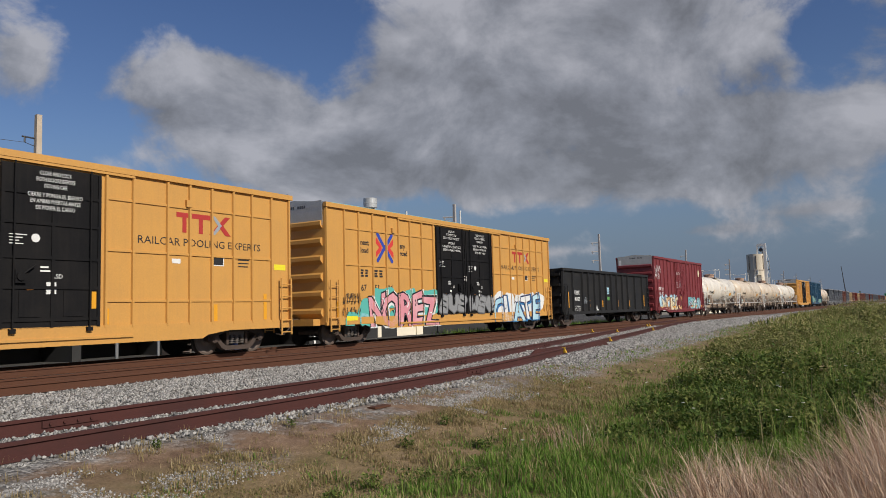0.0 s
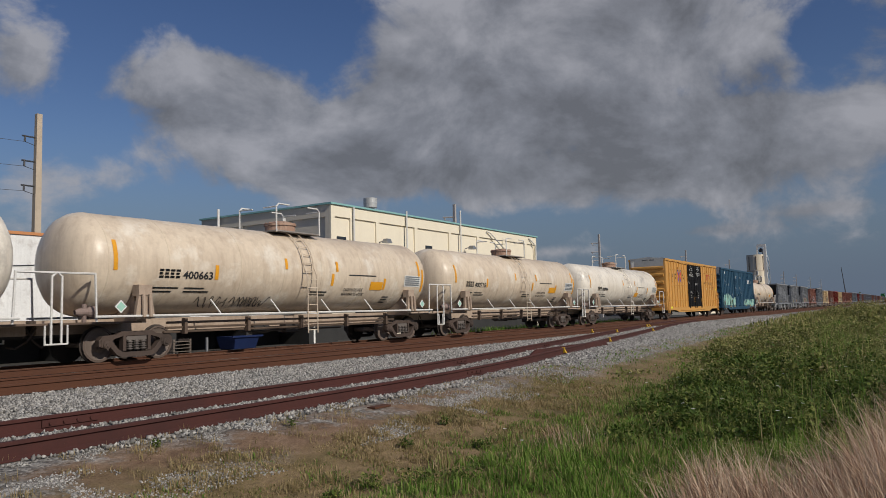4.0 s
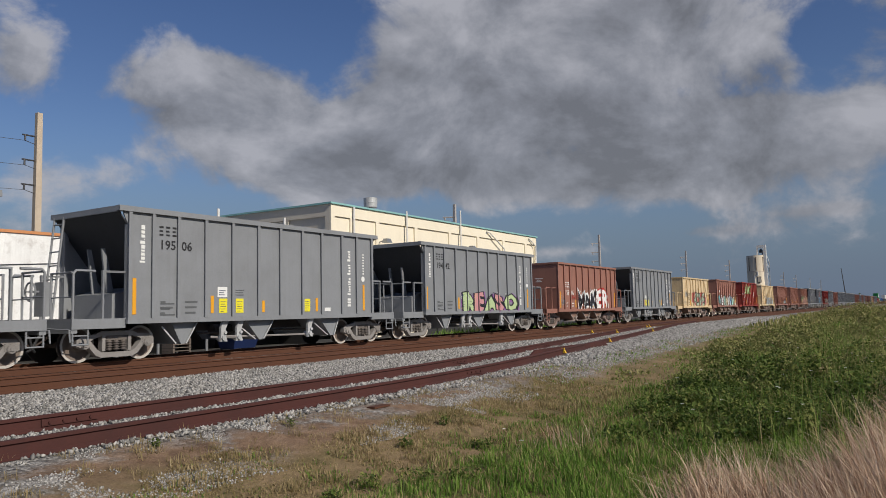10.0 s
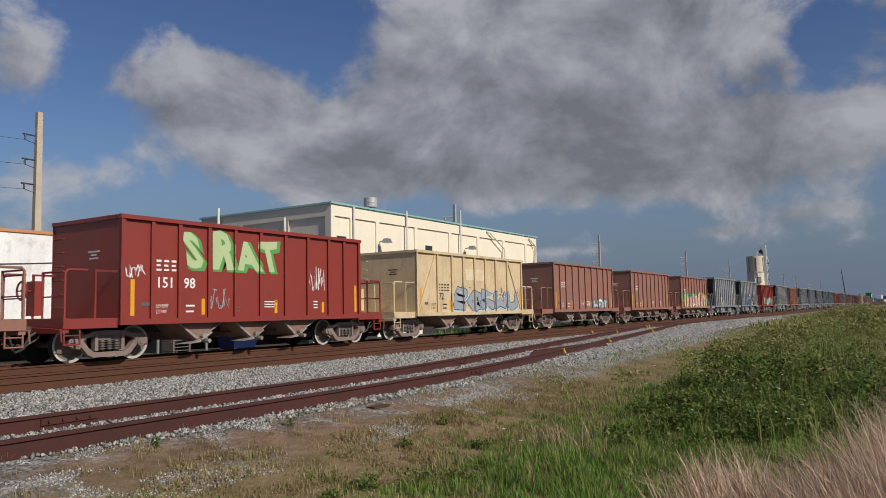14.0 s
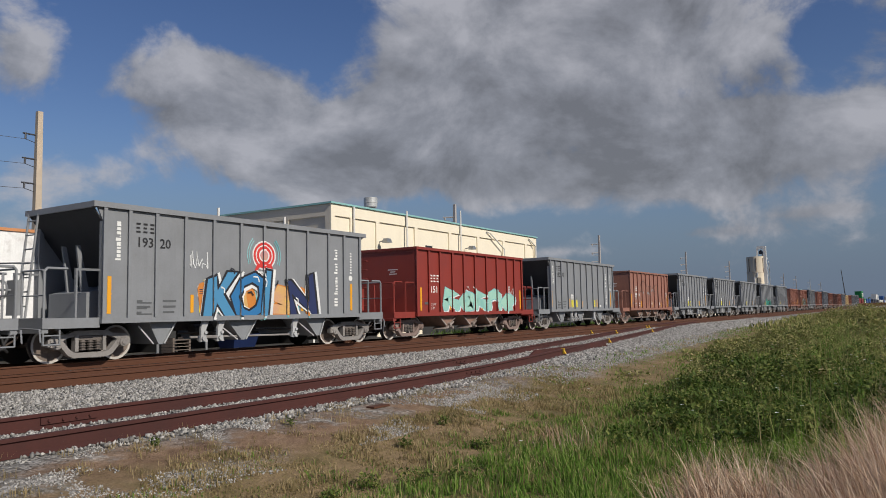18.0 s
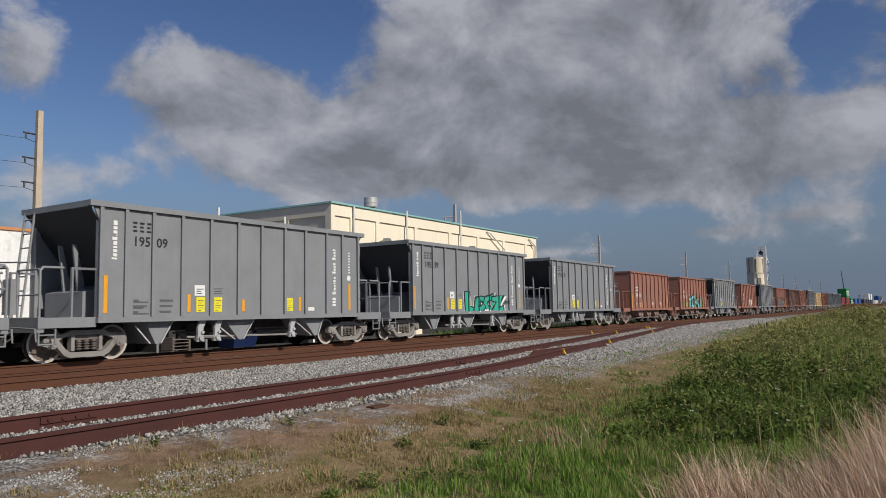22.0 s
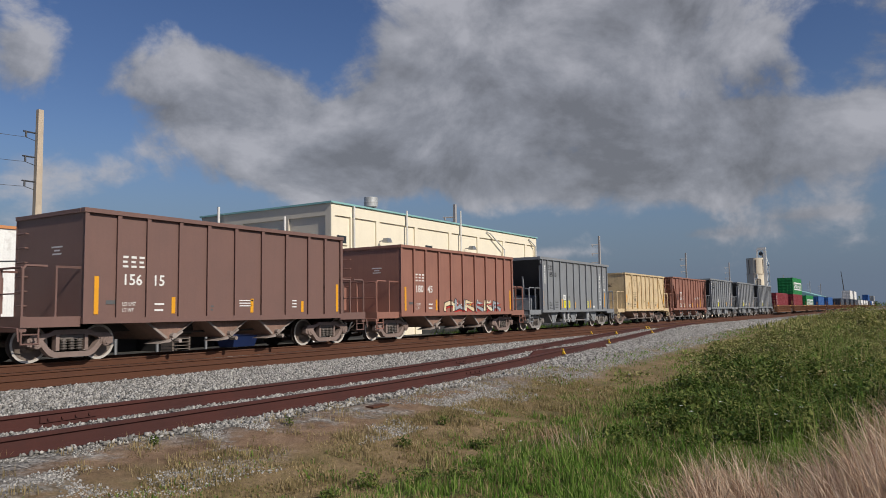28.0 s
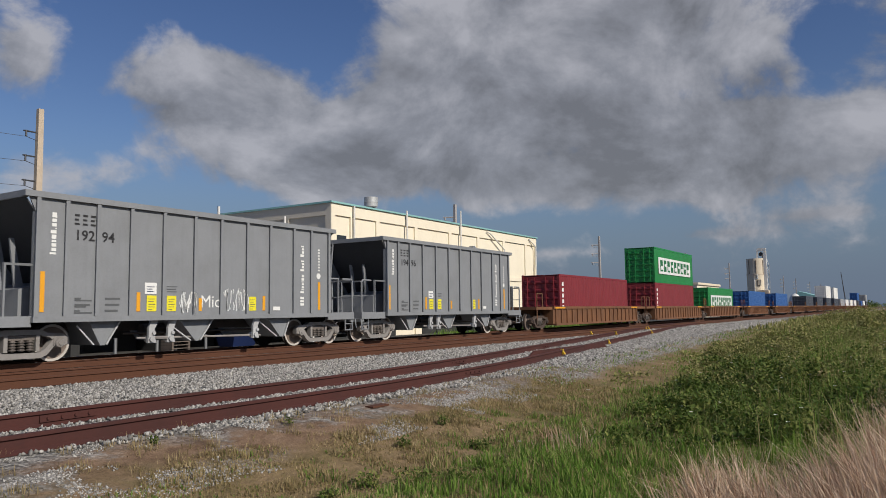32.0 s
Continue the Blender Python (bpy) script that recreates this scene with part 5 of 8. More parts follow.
# ---- tracks ----
def rail_profile():
    return [(-0.07, -0.18), (0.07, -0.18), (0.07, -0.165), (0.012, -0.14), (0.012, -0.05), (0.036, -0.035), (0.036, -0.006), (0.026, 0.0),
            (-0.026, 0.0), (-0.036, -0.006), (-0.036, -0.035), (-0.012, -0.05), (-0.012, -0.14), (-0.07, -0.165)]


def rail(name, path, mat, parent, head=None):
    """A rail swept along (x, y) points."""
    prof = rail_profile()
    s = Shape()
    k = len(prof)
    v = []
    for x, y in path:
        v += [(x, y + a, b) for a, b in prof]
    f, slots = [], []
    for i in range(len(path) - 1):
        for j in range(k):
            f.append((i * k + j, (i + 1) * k + j, (i + 1) * k + (j + 1) % k, i * k + (j + 1) % k))
            slots.append(1 if 6 <= j <= 8 else 0)
    s.v, s.f, s.m = v, f, slots
    part(name, s, [mat, head or mat], parent)


def sleepers(parent, xs, centre, mat):
    me = Shape().box(-0.115, 0.115, -1.3, 1.3, -0.36, -0.17).mesh("sleeper", mat)
    for x in xs:
        c = centre(x)
        part("sleeper", me, None, parent, at=(x, c, 0))


def make_tracks():
    straight = [-400, -50, 0, 30, 60, 120, 400, 1500, 3500]
    t1 = tagged(thing("railway_track", 0, 0, 0, "main railway track with rusty rails on grey ballast", "railway track", "tracks"), kind="structure")
    t2 = tagged(thing("railway_track", 0, 0, 0, "empty second track with rusty brown rails on ballast", "railway track", "tracks"), kind="structure")
    t3 = tagged(thing("railway_track", 0, 0, 0, "siding with dark rusty rails curving into the second track", "railway track", "tracks"), kind="structure")
    for y in (-0.7535, 0.7535):
        rail("rail", [(x, TRACK_Y + y) for x in straight], M["rail"], t1, M["rail_head"])
        rail("rail", [(x, TRACK2_Y + y) for x in straight], M["rail"], t2)
        end = 59 if y < 0 else 57
        xs = [-300, -60, 0, 8] + [8 + i for i in range(1, end - 7)]
        rail("rail", [(x, siding_y(x) + y) for x in xs], M["rail_dark"], t3)
    sleepers(t3, [15.5 + 0.58 * i for i in range(26)], siding_y, M["tie"])
    return t3


SIDING = make_tracks()


def make_turnout():
    """Yellow-painted braces, joint bars and a frog where the siding meets the second track."""
    for i, (x, y) in enumerate(((19.2, 8.6), (35.2, 13.4), (35.2, 12.4), (25.8, 9.7), (37.0, 11.5), (44.7, 13.6), (44.2, 13.2))):
        c = siding_y(x)
        rail_y = min((c - 0.7535, c + 0.7535, TRACK2_Y - 0.7535), key=lambda q: abs(q - y))
        k = 0.6 + 0.012 * x
        b = part("rail_brace", Shape().prism([(-0.1 * k, -0.13), (0.0, -0.13), (0.0, -0.04), (-0.03, -0.04)], 0, -0.05 * k, 0.05 * k), M["brace_yellow"], SIDING, "yellow-painted rail brace", at=(x, rail_y - 0.03, 0.0))
        part("clamp", Shape().box(-0.03 * k, 0.03 * k, -0.03, 0.05, -0.03, 0.02 * k), M["brace_yellow"], b)
    for x, side in ((5.2, 1), (12.6, -1), (15.0, 1), (22.4, 1)):
        y = siding_y(x) + side * 0.7535
        part("joint_bar", Shape().box(x - 0.35, x + 0.35, y - 0.034, y - 0.0125, -0.13, -0.05), M["rail_dark"], SIDING)
        for k in range(4):
            part("bolt", Shape().rod((x - 0.26 + k * 0.17, y - 0.033, -0.09), (x - 0.26 + k * 0.17, y - 0.055, -0.09), 0.018, 6), M["rail_dark"], SIDING)
    part("guard_rail", Shape().prism([(18.0, -0.16), (24.0, -0.16), (23.6, 0.0), (18.4, 0.0)], 1, siding_y(21) - 0.62, siding_y(21) - 0.56), M["rail_dark"], SIDING)
    b = part("base_plate", Shape().box(-0.18, 0.18, -0.07, 0.07, 0, 0.025), M["rail"], SIDING, "loose rusty tie plate", at=(8.3, 6.35, ground_z(8.3, 6.35)))


make_turnout()


# ---- ballast stones and plants ----
RNG = np.random.default_rng(7)


def mesh_of(name, verts, tris, mat):
    me = bpy.data.meshes.new(name)
    me.vertices.add(len(verts))
    me.vertices.foreach_set("co", np.asarray(verts, np.float32).ravel())
    me.loops.add(tris.size)
    me.loops.foreach_set("vertex_index", tris.astype(np.int32).ravel())
    me.polygons.add(len(tris))
    me.polygons.foreach_set("loop_start", np.arange(0, tris.size, 3, dtype=np.int32))
    me.materials.append(mat)
    me.update(calc_edges=True)
    return me


def heights(x, y):
    return np.array([ground_z(a, b) for a, b in zip(x, y)])


def stones(name, x, y, lift, size, label):
    """Angular stones: octahedra knocked out of shape, strewn over the ground."""
    n = len(x)
    z = heights(x, y) + lift
    base = np.array([(1, 0, 0), (-1, 0, 0), (0, 1, 0), (0, -1, 0), (0, 0, 1), (0, 0, -1)], float)
    v = base[None] * RNG.uniform(0.55, 1.25, (n, 6, 1)) + RNG.uniform(-0.35, 0.35, (n, 6, 3))
    q = RNG.normal(size=(n, 4))
    q /= np.linalg.norm(q, axis=1)[:, None]
    w, a, b, c = q.T
    R = np.array([[1 - 2 * (b * b + c * c), 2 * (a * b - c * w), 2 * (a * c + b * w)], [2 * (a * b + c * w), 1 - 2 * (a * a + c * c), 2 * (b * c - a * w)], [2 * (a * c - b * w), 2 * (b * c + a * w), 1 - 2 * (a * a + b * b)]]).transpose(2, 0, 1)
    v = np.einsum("nij,nkj->nki", R, v) * size[:, None, None]
    v += np.stack([x, y, z], 1)[:, None]
    f = np.array([(0, 2, 4), (2, 1, 4), (1, 3, 4), (3, 0, 4), (2, 0, 5), (1, 2, 5), (3, 1, 5), (0, 3, 5)])
    tris = (f[None] + (np.arange(n) * 6)[:, None, None]).reshape(-1, 3)
    ob = new(name, mesh_of(name, v.reshape(-1, 3), tris, M["ballast"]))
    return tagged(ob, label, "ballast", kind="stuff")


def blades(name, x, y, h, width, mat, label, lean=0.35, wind=(0.0, 0.0), z0=None, category="grass"):
    """Grass: tapered blades of two joints, each bending its own way."""
    n = len(x)
    z = heights(x, y) - 0.02 if z0 is None else z0
    a = RNG.uniform(0, 2 * math.pi, n)
    bend = np.abs(RNG.normal(0, lean, n)) * h
    dx, dy = np.cos(a) * bend + wind[0] * h, np.sin(a) * bend + wind[1] * h
    face = a + math.pi / 2 + RNG.normal(0, 0.5, n)
    wx, wy = np.cos(face) * width / 2, np.sin(face) * width / 2
    hh = np.sqrt(np.maximum(h * h - dx * dx - dy * dy, (0.3 * h) ** 2))
    v = np.empty((n, 5, 3))
    v[:, 0] = np.stack([x - wx, y - wy, z], 1)
    v[:, 1] = np.stack([x + wx, y + wy, z], 1)
    v[:, 2] = np.stack([x + dx * 0.38 - wx * 0.8, y + dy * 0.38 - wy * 0.8, z + hh * 0.6], 1)
    v[:, 3] = np.stack([x + dx * 0.38 + wx * 0.8, y + dy * 0.38 + wy * 0.8, z + hh * 0.6], 1)
    v[:, 4] = np.stack([x + dx, y + dy, z + hh], 1)
    f = np.array([(0, 1, 3), (0, 3, 2), (2, 3, 4)])
    tris = (f[None] + (np.arange(n) * 5)[:, None, None]).reshape(-1, 3)
    return tagged(new(name, mesh_of(name, v.reshape(-1, 3), tris, mat)), label, category, kind="stuff")


def leaves(name, x, y, z, size, mat, label, category="weeds"):
    """Pointed leaves folded along the middle, facing all ways but mostly up."""
    n = len(x)
    a = RNG.uniform(0, 2 * math.pi, n)
    tilt = RNG.normal(0.35, 0.5, n)
    d = np.stack([np.cos(a) * np.cos(tilt), np.sin(a) * np.cos(tilt), np.sin(tilt)], 1)
    s = np.stack([-np.sin(a), np.cos(a), RNG.normal(0, 0.35, n)], 1)
    up = np.cross(d, s)
    p = np.stack([x, y, z], 1)
    L, W = size[:, None], size[:, None] * RNG.uniform(0.22, 0.4, (n, 1))
    v = np.empty((n, 4, 3))
    v[:, 0], v[:, 2] = p, p + d * L
    v[:, 1], v[:, 3] = p + d * L * 0.45 + s * W + up * W * 0.35, p + d * L * 0.45 - s * W + up * W * 0.35
    f = np.array([(0, 1, 2), (0, 2, 3)])
    tris = (f[None] + (np.arange(n) * 4)[:, None, None]).reshape(-1, 3)
    return tagged(new(name, mesh_of(name, v.reshape(-1, 3), tris, mat)), label, category, kind="stuff")


def scatter(n, x0, x1, y0, y1, keep=None):
    x, y = RNG.uniform(x0, x1, n), RNG.uniform(y0, y1, n)
    if keep is not None:
        k = np.array([keep(a, b) for a, b in zip(x, y)])
        return x[k], y[k]
    return x, y


def lumpy(a, b, s=0.6, seed=0.0):
    return noise.noise((a * s, b * s, seed))


def make_ballast():
    def clear(a, b):
        c = siding_y(a)
        return abs(b - c - 0.7535) > 0.1 and abs(b - c + 0.7535) > 0.1 and b < 13.5
    x, y = scatter(31000, 2.5, 16, 6.6, 13.45, lambda a, b: clear(a, b) and b > bed_edge(a) + 0.5 * lumpy(a, b, 0.8))
    stones("ballast_stones", x, y, 0.015, RNG.uniform(0.016, 0.036, len(x)), "loose grey crushed stone ballast between the tracks")
    x, y = scatter(26000, 16, 42, 6.8, 13.45, lambda a, b: clear(a, b) and b > bed_edge(a) + 0.5 * lumpy(a, b, 0.8))
    stones("ballast_stones", x, y, 0.015, RNG.uniform(0.025, 0.05, len(x)), "loose grey crushed stone ballast between the tracks")
    x, y = scatter(11000, 42, 80, 8.0, 13.45, lambda a, b: clear(a, b) and b > bed_edge(a) + 0.5 * lumpy(a, b, 0.8))
    stones("ballast_stones", x, y, 0.015, RNG.uniform(0.05, 0.095, len(x)), "loose grey crushed stone ballast farther along the tracks")
    x, y = scatter(105000, 2.5, 13, 5.0, 7.6, lambda a, b: clear(a, b) and grass_edge(a) - 0.5 < b < bed_edge(a) + 0.9 and lumpy(a, b, 0.75, 3) + 0.5 * lumpy(a, b, 2.6, 4) > 0.1 - 0.25 * max(0, b - bed_edge(a)) + 0.25 * RNG.random())
    stones("ballast_stones", x, y, 0.0, RNG.uniform(0.005, 0.015, len(x)), "small grey gravel strewn over bare earth beside the siding")
    x, y = scatter(52000, 2.5, 34, 5.2, 8.6, lambda a, b: clear(a, b) and grass_edge(a) - 0.5 < b < bed_edge(a) + 0.9 and lumpy(a, b, 0.75, 3) + 0.5 * lumpy(a, b, 2.6, 4) > 0.06 - 0.04 * max(0, a - 9) - 0.1 * max(0, b - bed_edge(a)))
    stones("ballast_stones", x, y, 0.0, RNG.uniform(0.006, 0.02, len(x)) * (1 + 0.02 * np.maximum(0, x - 8)), "grey stones strewn over bare earth beside the siding")


make_ballast()


def clumps(cx, cy, height, radius, count, size, spheres=3):
    """Leaf positions of many weeds: each a few ragged balls of leaves on a stem, higher in the middle."""
    px, py, pz, ps = [], [], [], []
    for a, b, hgt, r, k, s in zip(cx, cy, height, radius, count, size):
        g = ground_z(a, b)
        for j in range(spheres):
            u, d = RNG.uniform(0, 2 * math.pi), r * RNG.uniform(0, 0.7)
            x0, y0, top = a + d * math.cos(u), b + d * math.sin(u), hgt * RNG.uniform(0.55, 1.0) * (1 - 0.4 * (d / r))
            n = int(k / spheres)
            w = RNG.normal(size=(n, 3))
            w /= np.linalg.norm(w, axis=1)[:, None]
            w *= (RNG.uniform(0.25, 1, (n, 1)) ** 0.5) * np.array([r * 0.55, r * 0.55, top * 0.5])
            px.append(x0 + w[:, 0]), py.append(y0 + w[:, 1]), pz.append(np.maximum(g + 0.01, g + top * 0.5 + w[:, 2])), ps.append(RNG.uniform(0.6, 1.3, n) * s)
    return np.concatenate(px), np.concatenate(py), np.concatenate(pz), np.concatenate(ps)


def make_plants():
    # the lawn: straw-coloured by the ballast, with green drifts, greener towards the weeds
    def lawn(a, b):
        return b < grass_edge(a) + 0.5 * lumpy(a, b, 0.9, 5) and lumpy(a, b, 1.6, 8) > -0.5
    x, y = scatter(150000, 3.2, 14, 2.0, 6.8, lawn)
    inward = np.array([grass_edge(a) - b for a, b in zip(x, y)])
    drift = np.array([lumpy(a, b, 0.8, 12) + 0.6 * lumpy(a, b, 2.3, 17) for a, b in zip(x, y)])
    tuft = np.array([max(0.35, 0.8 + 1.3 * lumpy(a, b, 3.2, 21)) for a, b in zip(x, y)])
    dry = RNG.random(len(x)) < np.clip(0.98 - 0.3 * inward - 0.75 * drift, 0.15, 0.96)
    h = RNG.uniform(0.05, 0.13, len(x)) * np.clip(inward / 2.0, 0.45, 1) * tuft
    width = RNG.uniform(0.007, 0.014, len(x))
    blades("lawn_grass", x[dry], y[dry], h[dry] * 1.2, width[dry], M["lawn"], "short straw-coloured lawn grass beside the ballast", 1.3, z0=heights(x[dry], y[dry]) - 0.003)
    g = ~dry
    blades("lawn_grass", x[g], y[g], h[g] * 1.35, width[g], M["grass"], "short green lawn grass", 1.2)
    x, y = scatter(60000, 13, 45, 1.0, 8.7, lambda a, b: b < grass_edge(a) + 0.6 * lumpy(a, b, 0.5, 5))
    inward = np.array([grass_edge(a) - b for a, b in zip(x, y)])
    drift = np.array([lumpy(a, b, 0.45, 12) + 0.6 * lumpy(a, b, 1.4, 17) for a, b in zip(x, y)])
    h = RNG.uniform(0.08, 0.26, len(x)) * np.clip(inward / 4, 0.15, 1) * (1 + 0.6 * drift)
    g = RNG.random(len(x)) < np.clip(0.42 + 0.5 * drift + 0.12 * inward, 0.15, 0.85)
    blades("lawn_grass", x[g], y[g], h[g], np.full(g.sum(), 0.02), M["grass"], "rough green grass beyond the weeds", 0.7)
    g = ~g
    blades("lawn_grass", x[g], y[g], h[g], np.full(g.sum(), 0.02), M["lawn"], "rough straw-coloured grass beyond the weeds", 0.7)
    x, y = scatter(22000, 12.5, 48, 5.2, 9.4, lambda a, b: grass_edge(a) - 0.9 < b < bed_edge(a) + 0.15 + 0.7 * lumpy(a, b, 0.6, 15) and lumpy(a, b, 1.3, 19) > -0.3)
    g = np.array([lumpy(a, b, 0.7, 12) + 0.25 * RNG.random() > 0.08 for a, b in zip(x, y)])
    h = RNG.uniform(0.03, 0.1, len(x)) * (1 + 0.02 * (x - 12))
    blades("lawn_grass", x[g], y[g], h[g], np.full(g.sum(), 0.022), M["grass"], "green grass creeping over the ballast shoulder", 1.2)
    blades("lawn_grass", x[~g], y[~g], h[~g], np.full((~g).sum(), 0.022), M["lawn"], "dry grass creeping over the ballast shoulder", 1.2)
    x, y = scatter(20000, 45, 160, -6.0, 12.0, lambda a, b: b < grass_edge(a))
    blades("lawn_grass", x, y, RNG.uniform(0.15, 0.5, len(x)), np.full(len(x), 0.08), M["olive"], "rough grass along the far trackside", 0.6)
    # thin grass on the open ground round about
    x, y = scatter(45000, -7, 5, -7, 6.0, lambda a, b: not (a > 3.2 and b > 2.0) and lumpy(a, b, 0.9, 71) > -0.45)
    g = np.array([lumpy(a, b, 0.6, 12) > 0.05 for a, b in zip(x, y)])
    h = RNG.uniform(0.04, 0.11, len(x))
    blades("lawn_grass", x[g], y[g], h[g], np.full(g.sum(), 0.009), M["grass"], "short green lawn grass on open ground", 0.9)
    blades("lawn_grass", x[~g], y[~g], h[~g], np.full((~g).sum(), 0.009), M["lawn"], "short dry lawn grass on open ground", 0.9)
    # long bright green grass in drifts before the weeds
    x, y = scatter(95000, 4.8, 12.5, -1.0, 4.2, lambda a, b: b < 3.75 - 0.3 * abs(a - 7.8) + 0.6 * lumpy(a, b, 0.8, 2) and b < 0.75 * (a - 2.2) and lumpy(a, b, 1.7, 31) > -0.33)
    tuft = np.array([max(0.3, 0.75 + 1.1 * lumpy(a, b, 2.2, 23)) for a, b in zip(x, y)])
    h, width = RNG.uniform(0.08, 0.26, len(x)) * tuft, RNG.uniform(0.005, 0.01, len(x))
    g = RNG.random(len(x)) < np.array([0.78 + 0.5 * lumpy(a, b, 1.1, 27) for a, b in zip(x, y)])
    blades("tall_grass", x[g], y[g], h[g], width[g], M["grass"], "long bright green grass", 0.95, (-0.08, 0.06))
    g = ~g
    blades("tall_grass", x[g], y[g], h[g], width[g], M["lawn"], "faded stalks in the long grass", 0.95, (-0.08, 0.06))
    # weeds: many ragged clumps of leaves, uneven in height
    def limit(a):
        return min(grass_edge(a) - 1.3, 3.0 + 0.15 * (a - 8))
    cx, cy = scatter(1150, 7.9, 32, -3.0, 6.0, lambda a, b: b < limit(a) + 0.45 * lumpy(a, b, 0.9, 41) and b > 2.3 - 0.9 * (a - 8.1) and lumpy(a, b, 0.7, 43) > -0.55)
    fx, fy = scatter(230, 8.2, 15.0, 0.0, 5.0, lambda a, b: b < limit(a) + 0.3 * lumpy(a, b, 0.9, 41) and b > 2.4 - 0.9 * (a - 8.1))
    cx, cy = np.concatenate([cx, fx]), np.concatenate([cy, fy])
    rise = np.array([min(1, 0.34 + 0.42 * max(0, limit(a) - b)) * (0.8 + 1.0 * lumpy(a, b, 0.8, 9)) for a, b in zip(cx, cy)])
    n = len(cx)
    grow = 1 + 0.03 * np.maximum(0, cx - 12)
    brown = np.clip((cx - 11) / 12 + RNG.uniform(-0.45, 0.45, n), 0, 1) > 0.5
    hgt, rad, size = RNG.uniform(0.35, 0.78, n) * np.maximum(rise, 0.25), RNG.uniform(0.2, 0.46, n), RNG.uniform(0.042, 0.075, n) * grow
    many = RNG.uniform(120, 230, n)
    g = ~brown
    leaves("weed_patch", *clumps(cx[g], cy[g], hgt[g], rad[g], many[g], size[g]), M["leaf"], "dense patch of dark green broad-leaved weeds")
    leaves("weed_patch", *clumps(cx[brown], cy[brown], hgt[brown], rad[brown], many[brown], size[brown] * 0.85), M["olive"], "olive seedy weeds going brown")
    cx, cy = scatter(420, 14, 62, -4, 8, lambda a, b: b < grass_edge(a) - 0.9 and lumpy(a, b, 0.5, 51) > -0.1)
    n = len(cx)
    tall = np.array([min(1, max(0.2, (grass_edge(a) - b) / 4.5)) for a, b in zip(cx, cy)])
    leaves("weed_patch", *clumps(cx, cy, RNG.uniform(0.25, 0.6, n) * tall, RNG.uniform(0.25, 0.6, n), RNG.uniform(50, 110, n), RNG.uniform(0.04, 0.06, n) * (1 + 0.03 * cx)), M["olive"], "olive brown weeds along the verge")
    x, y = scatter(19000, 8.3, 34, -3, 6.5, lambda a, b: b < grass_edge(a) - 1.2 and lumpy(a, b, 0.8, 61) > -0.15)
    depth = np.array([min(1, max(0.15, (grass_edge(a) - b - 1) / 4)) for a, b in zip(x, y)])
    tone = RNG.random(len(x)) < 0.55
    blades("weed_stalks", x[tone], y[tone], RNG.uniform(0.25, 0.65, tone.sum()) * depth[tone], np.full(tone.sum(), 0.012), M["grass"], "green grass stalks standing among the weeds", 0.5)
    x, y, depth = x[~tone], y[~tone], depth[~tone]
    blades("weed_stalks", x, y, RNG.uniform(0.25, 0.75, len(x)) * depth, np.full(len(x), 0.01), M["olive"], "thin upright weed stalks", 0.35)
    # thin dry tufts on the bare earth by the siding
    tx, ty = scatter(420, 3.0, 16, 5.0, 7.6, lambda a, b: grass_edge(a) - 0.2 < b < bed_edge(a) + 0.35)
    x, y = (np.repeat(q, 26) + RNG.normal(0, 0.045, 26 * len(q)) for q in (tx, ty))
    blades("dry_tufts", x, y, RNG.uniform(0.03, 0.1, len(x)), RNG.uniform(0.004, 0.008, len(x)), M["lawn"], "thin dry tufts growing on bare earth", 0.9, z0=heights(x, y) - 0.003)
    # low leafy tufts in the lawn
    spots = np.array(((5.75, 4.0, 0.34), (5.5, 4.35, 0.22), (6.1, 3.65, 0.25), (4.9, 6.6, 0.09), (6.9, 4.9, 0.14), (7.6, 4.3, 0.2), (5.0, 4.3, 0.14), (8.2, 5.2, 0.12), (6.5, 6.3, 0.08)))
    leaves("weed_tuft", *clumps(spots[:, 0], spots[:, 1], 0.12 + 0.3 * spots[:, 2], spots[:, 2], 900 * spots[:, 2], np.full(len(spots), 0.035), 5), M["leaf"], "low leafy weeds growing in the lawn")
    # dry grass: tussocks of pale stalks that arch outwards and lean with the wind
    tx, ty = scatter(300, 4.3, 9.4, -0.6, 2.1, lambda a, b: b < 0.285 * a - 0.1 + 0.2 * lumpy(a, b, 1.2, 6) and a < 6.0 + 2.4 * max(0, 0.95 - b) + 0.4 * lumpy(b, a, 1.1, 4))
    base, stalk = [], []
    for a, b in zip(tx, ty):
        r = RNG.uniform(0.08, 0.17)
        for store, n in ((base, 95), (stalk, 84)):
            u, d = RNG.uniform(0, 2 * math.pi, n), r * np.sqrt(RNG.uniform(0, 1, n))
            store.append((a + d * np.cos(u), b + d * np.sin(u), np.full(n, RNG.uniform(0.8, 1.15) * (1 + 0.75 * min(1, max(0, 0.62 - b) * 1.6)))))
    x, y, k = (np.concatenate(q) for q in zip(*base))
    # base blades: shorter and a darker brown than the stalks
    blades("dry_grass", x, y, RNG.uniform(0.12, 0.34, len(x)) * k, np.full(len(x), 0.007), M["straw_base"], "dense short dark brown base of the dry grass", 0.6, (-0.05, 0.1))
    x, y, k = (np.concatenate(q) for q in zip(*stalk))
    blades("dry_grass", x, y, RNG.uniform(0.26, 0.62, len(x)) * k, RNG.uniform(0.005, 0.0105, len(x)), M["straw"], "tall dry straw-coloured grass bending in the wind", 0.75, (-0.08, 0.2))
    x, y = scatter(150, 7.4, 8.4, 3.1, 3.8)
    blades("dry_grass", x, y, RNG.uniform(0.15, 0.4, len(x)), np.full(len(x), 0.008), M["straw"], "a few dry stalks among green grass", 0.5, (-0.2, 0.15))
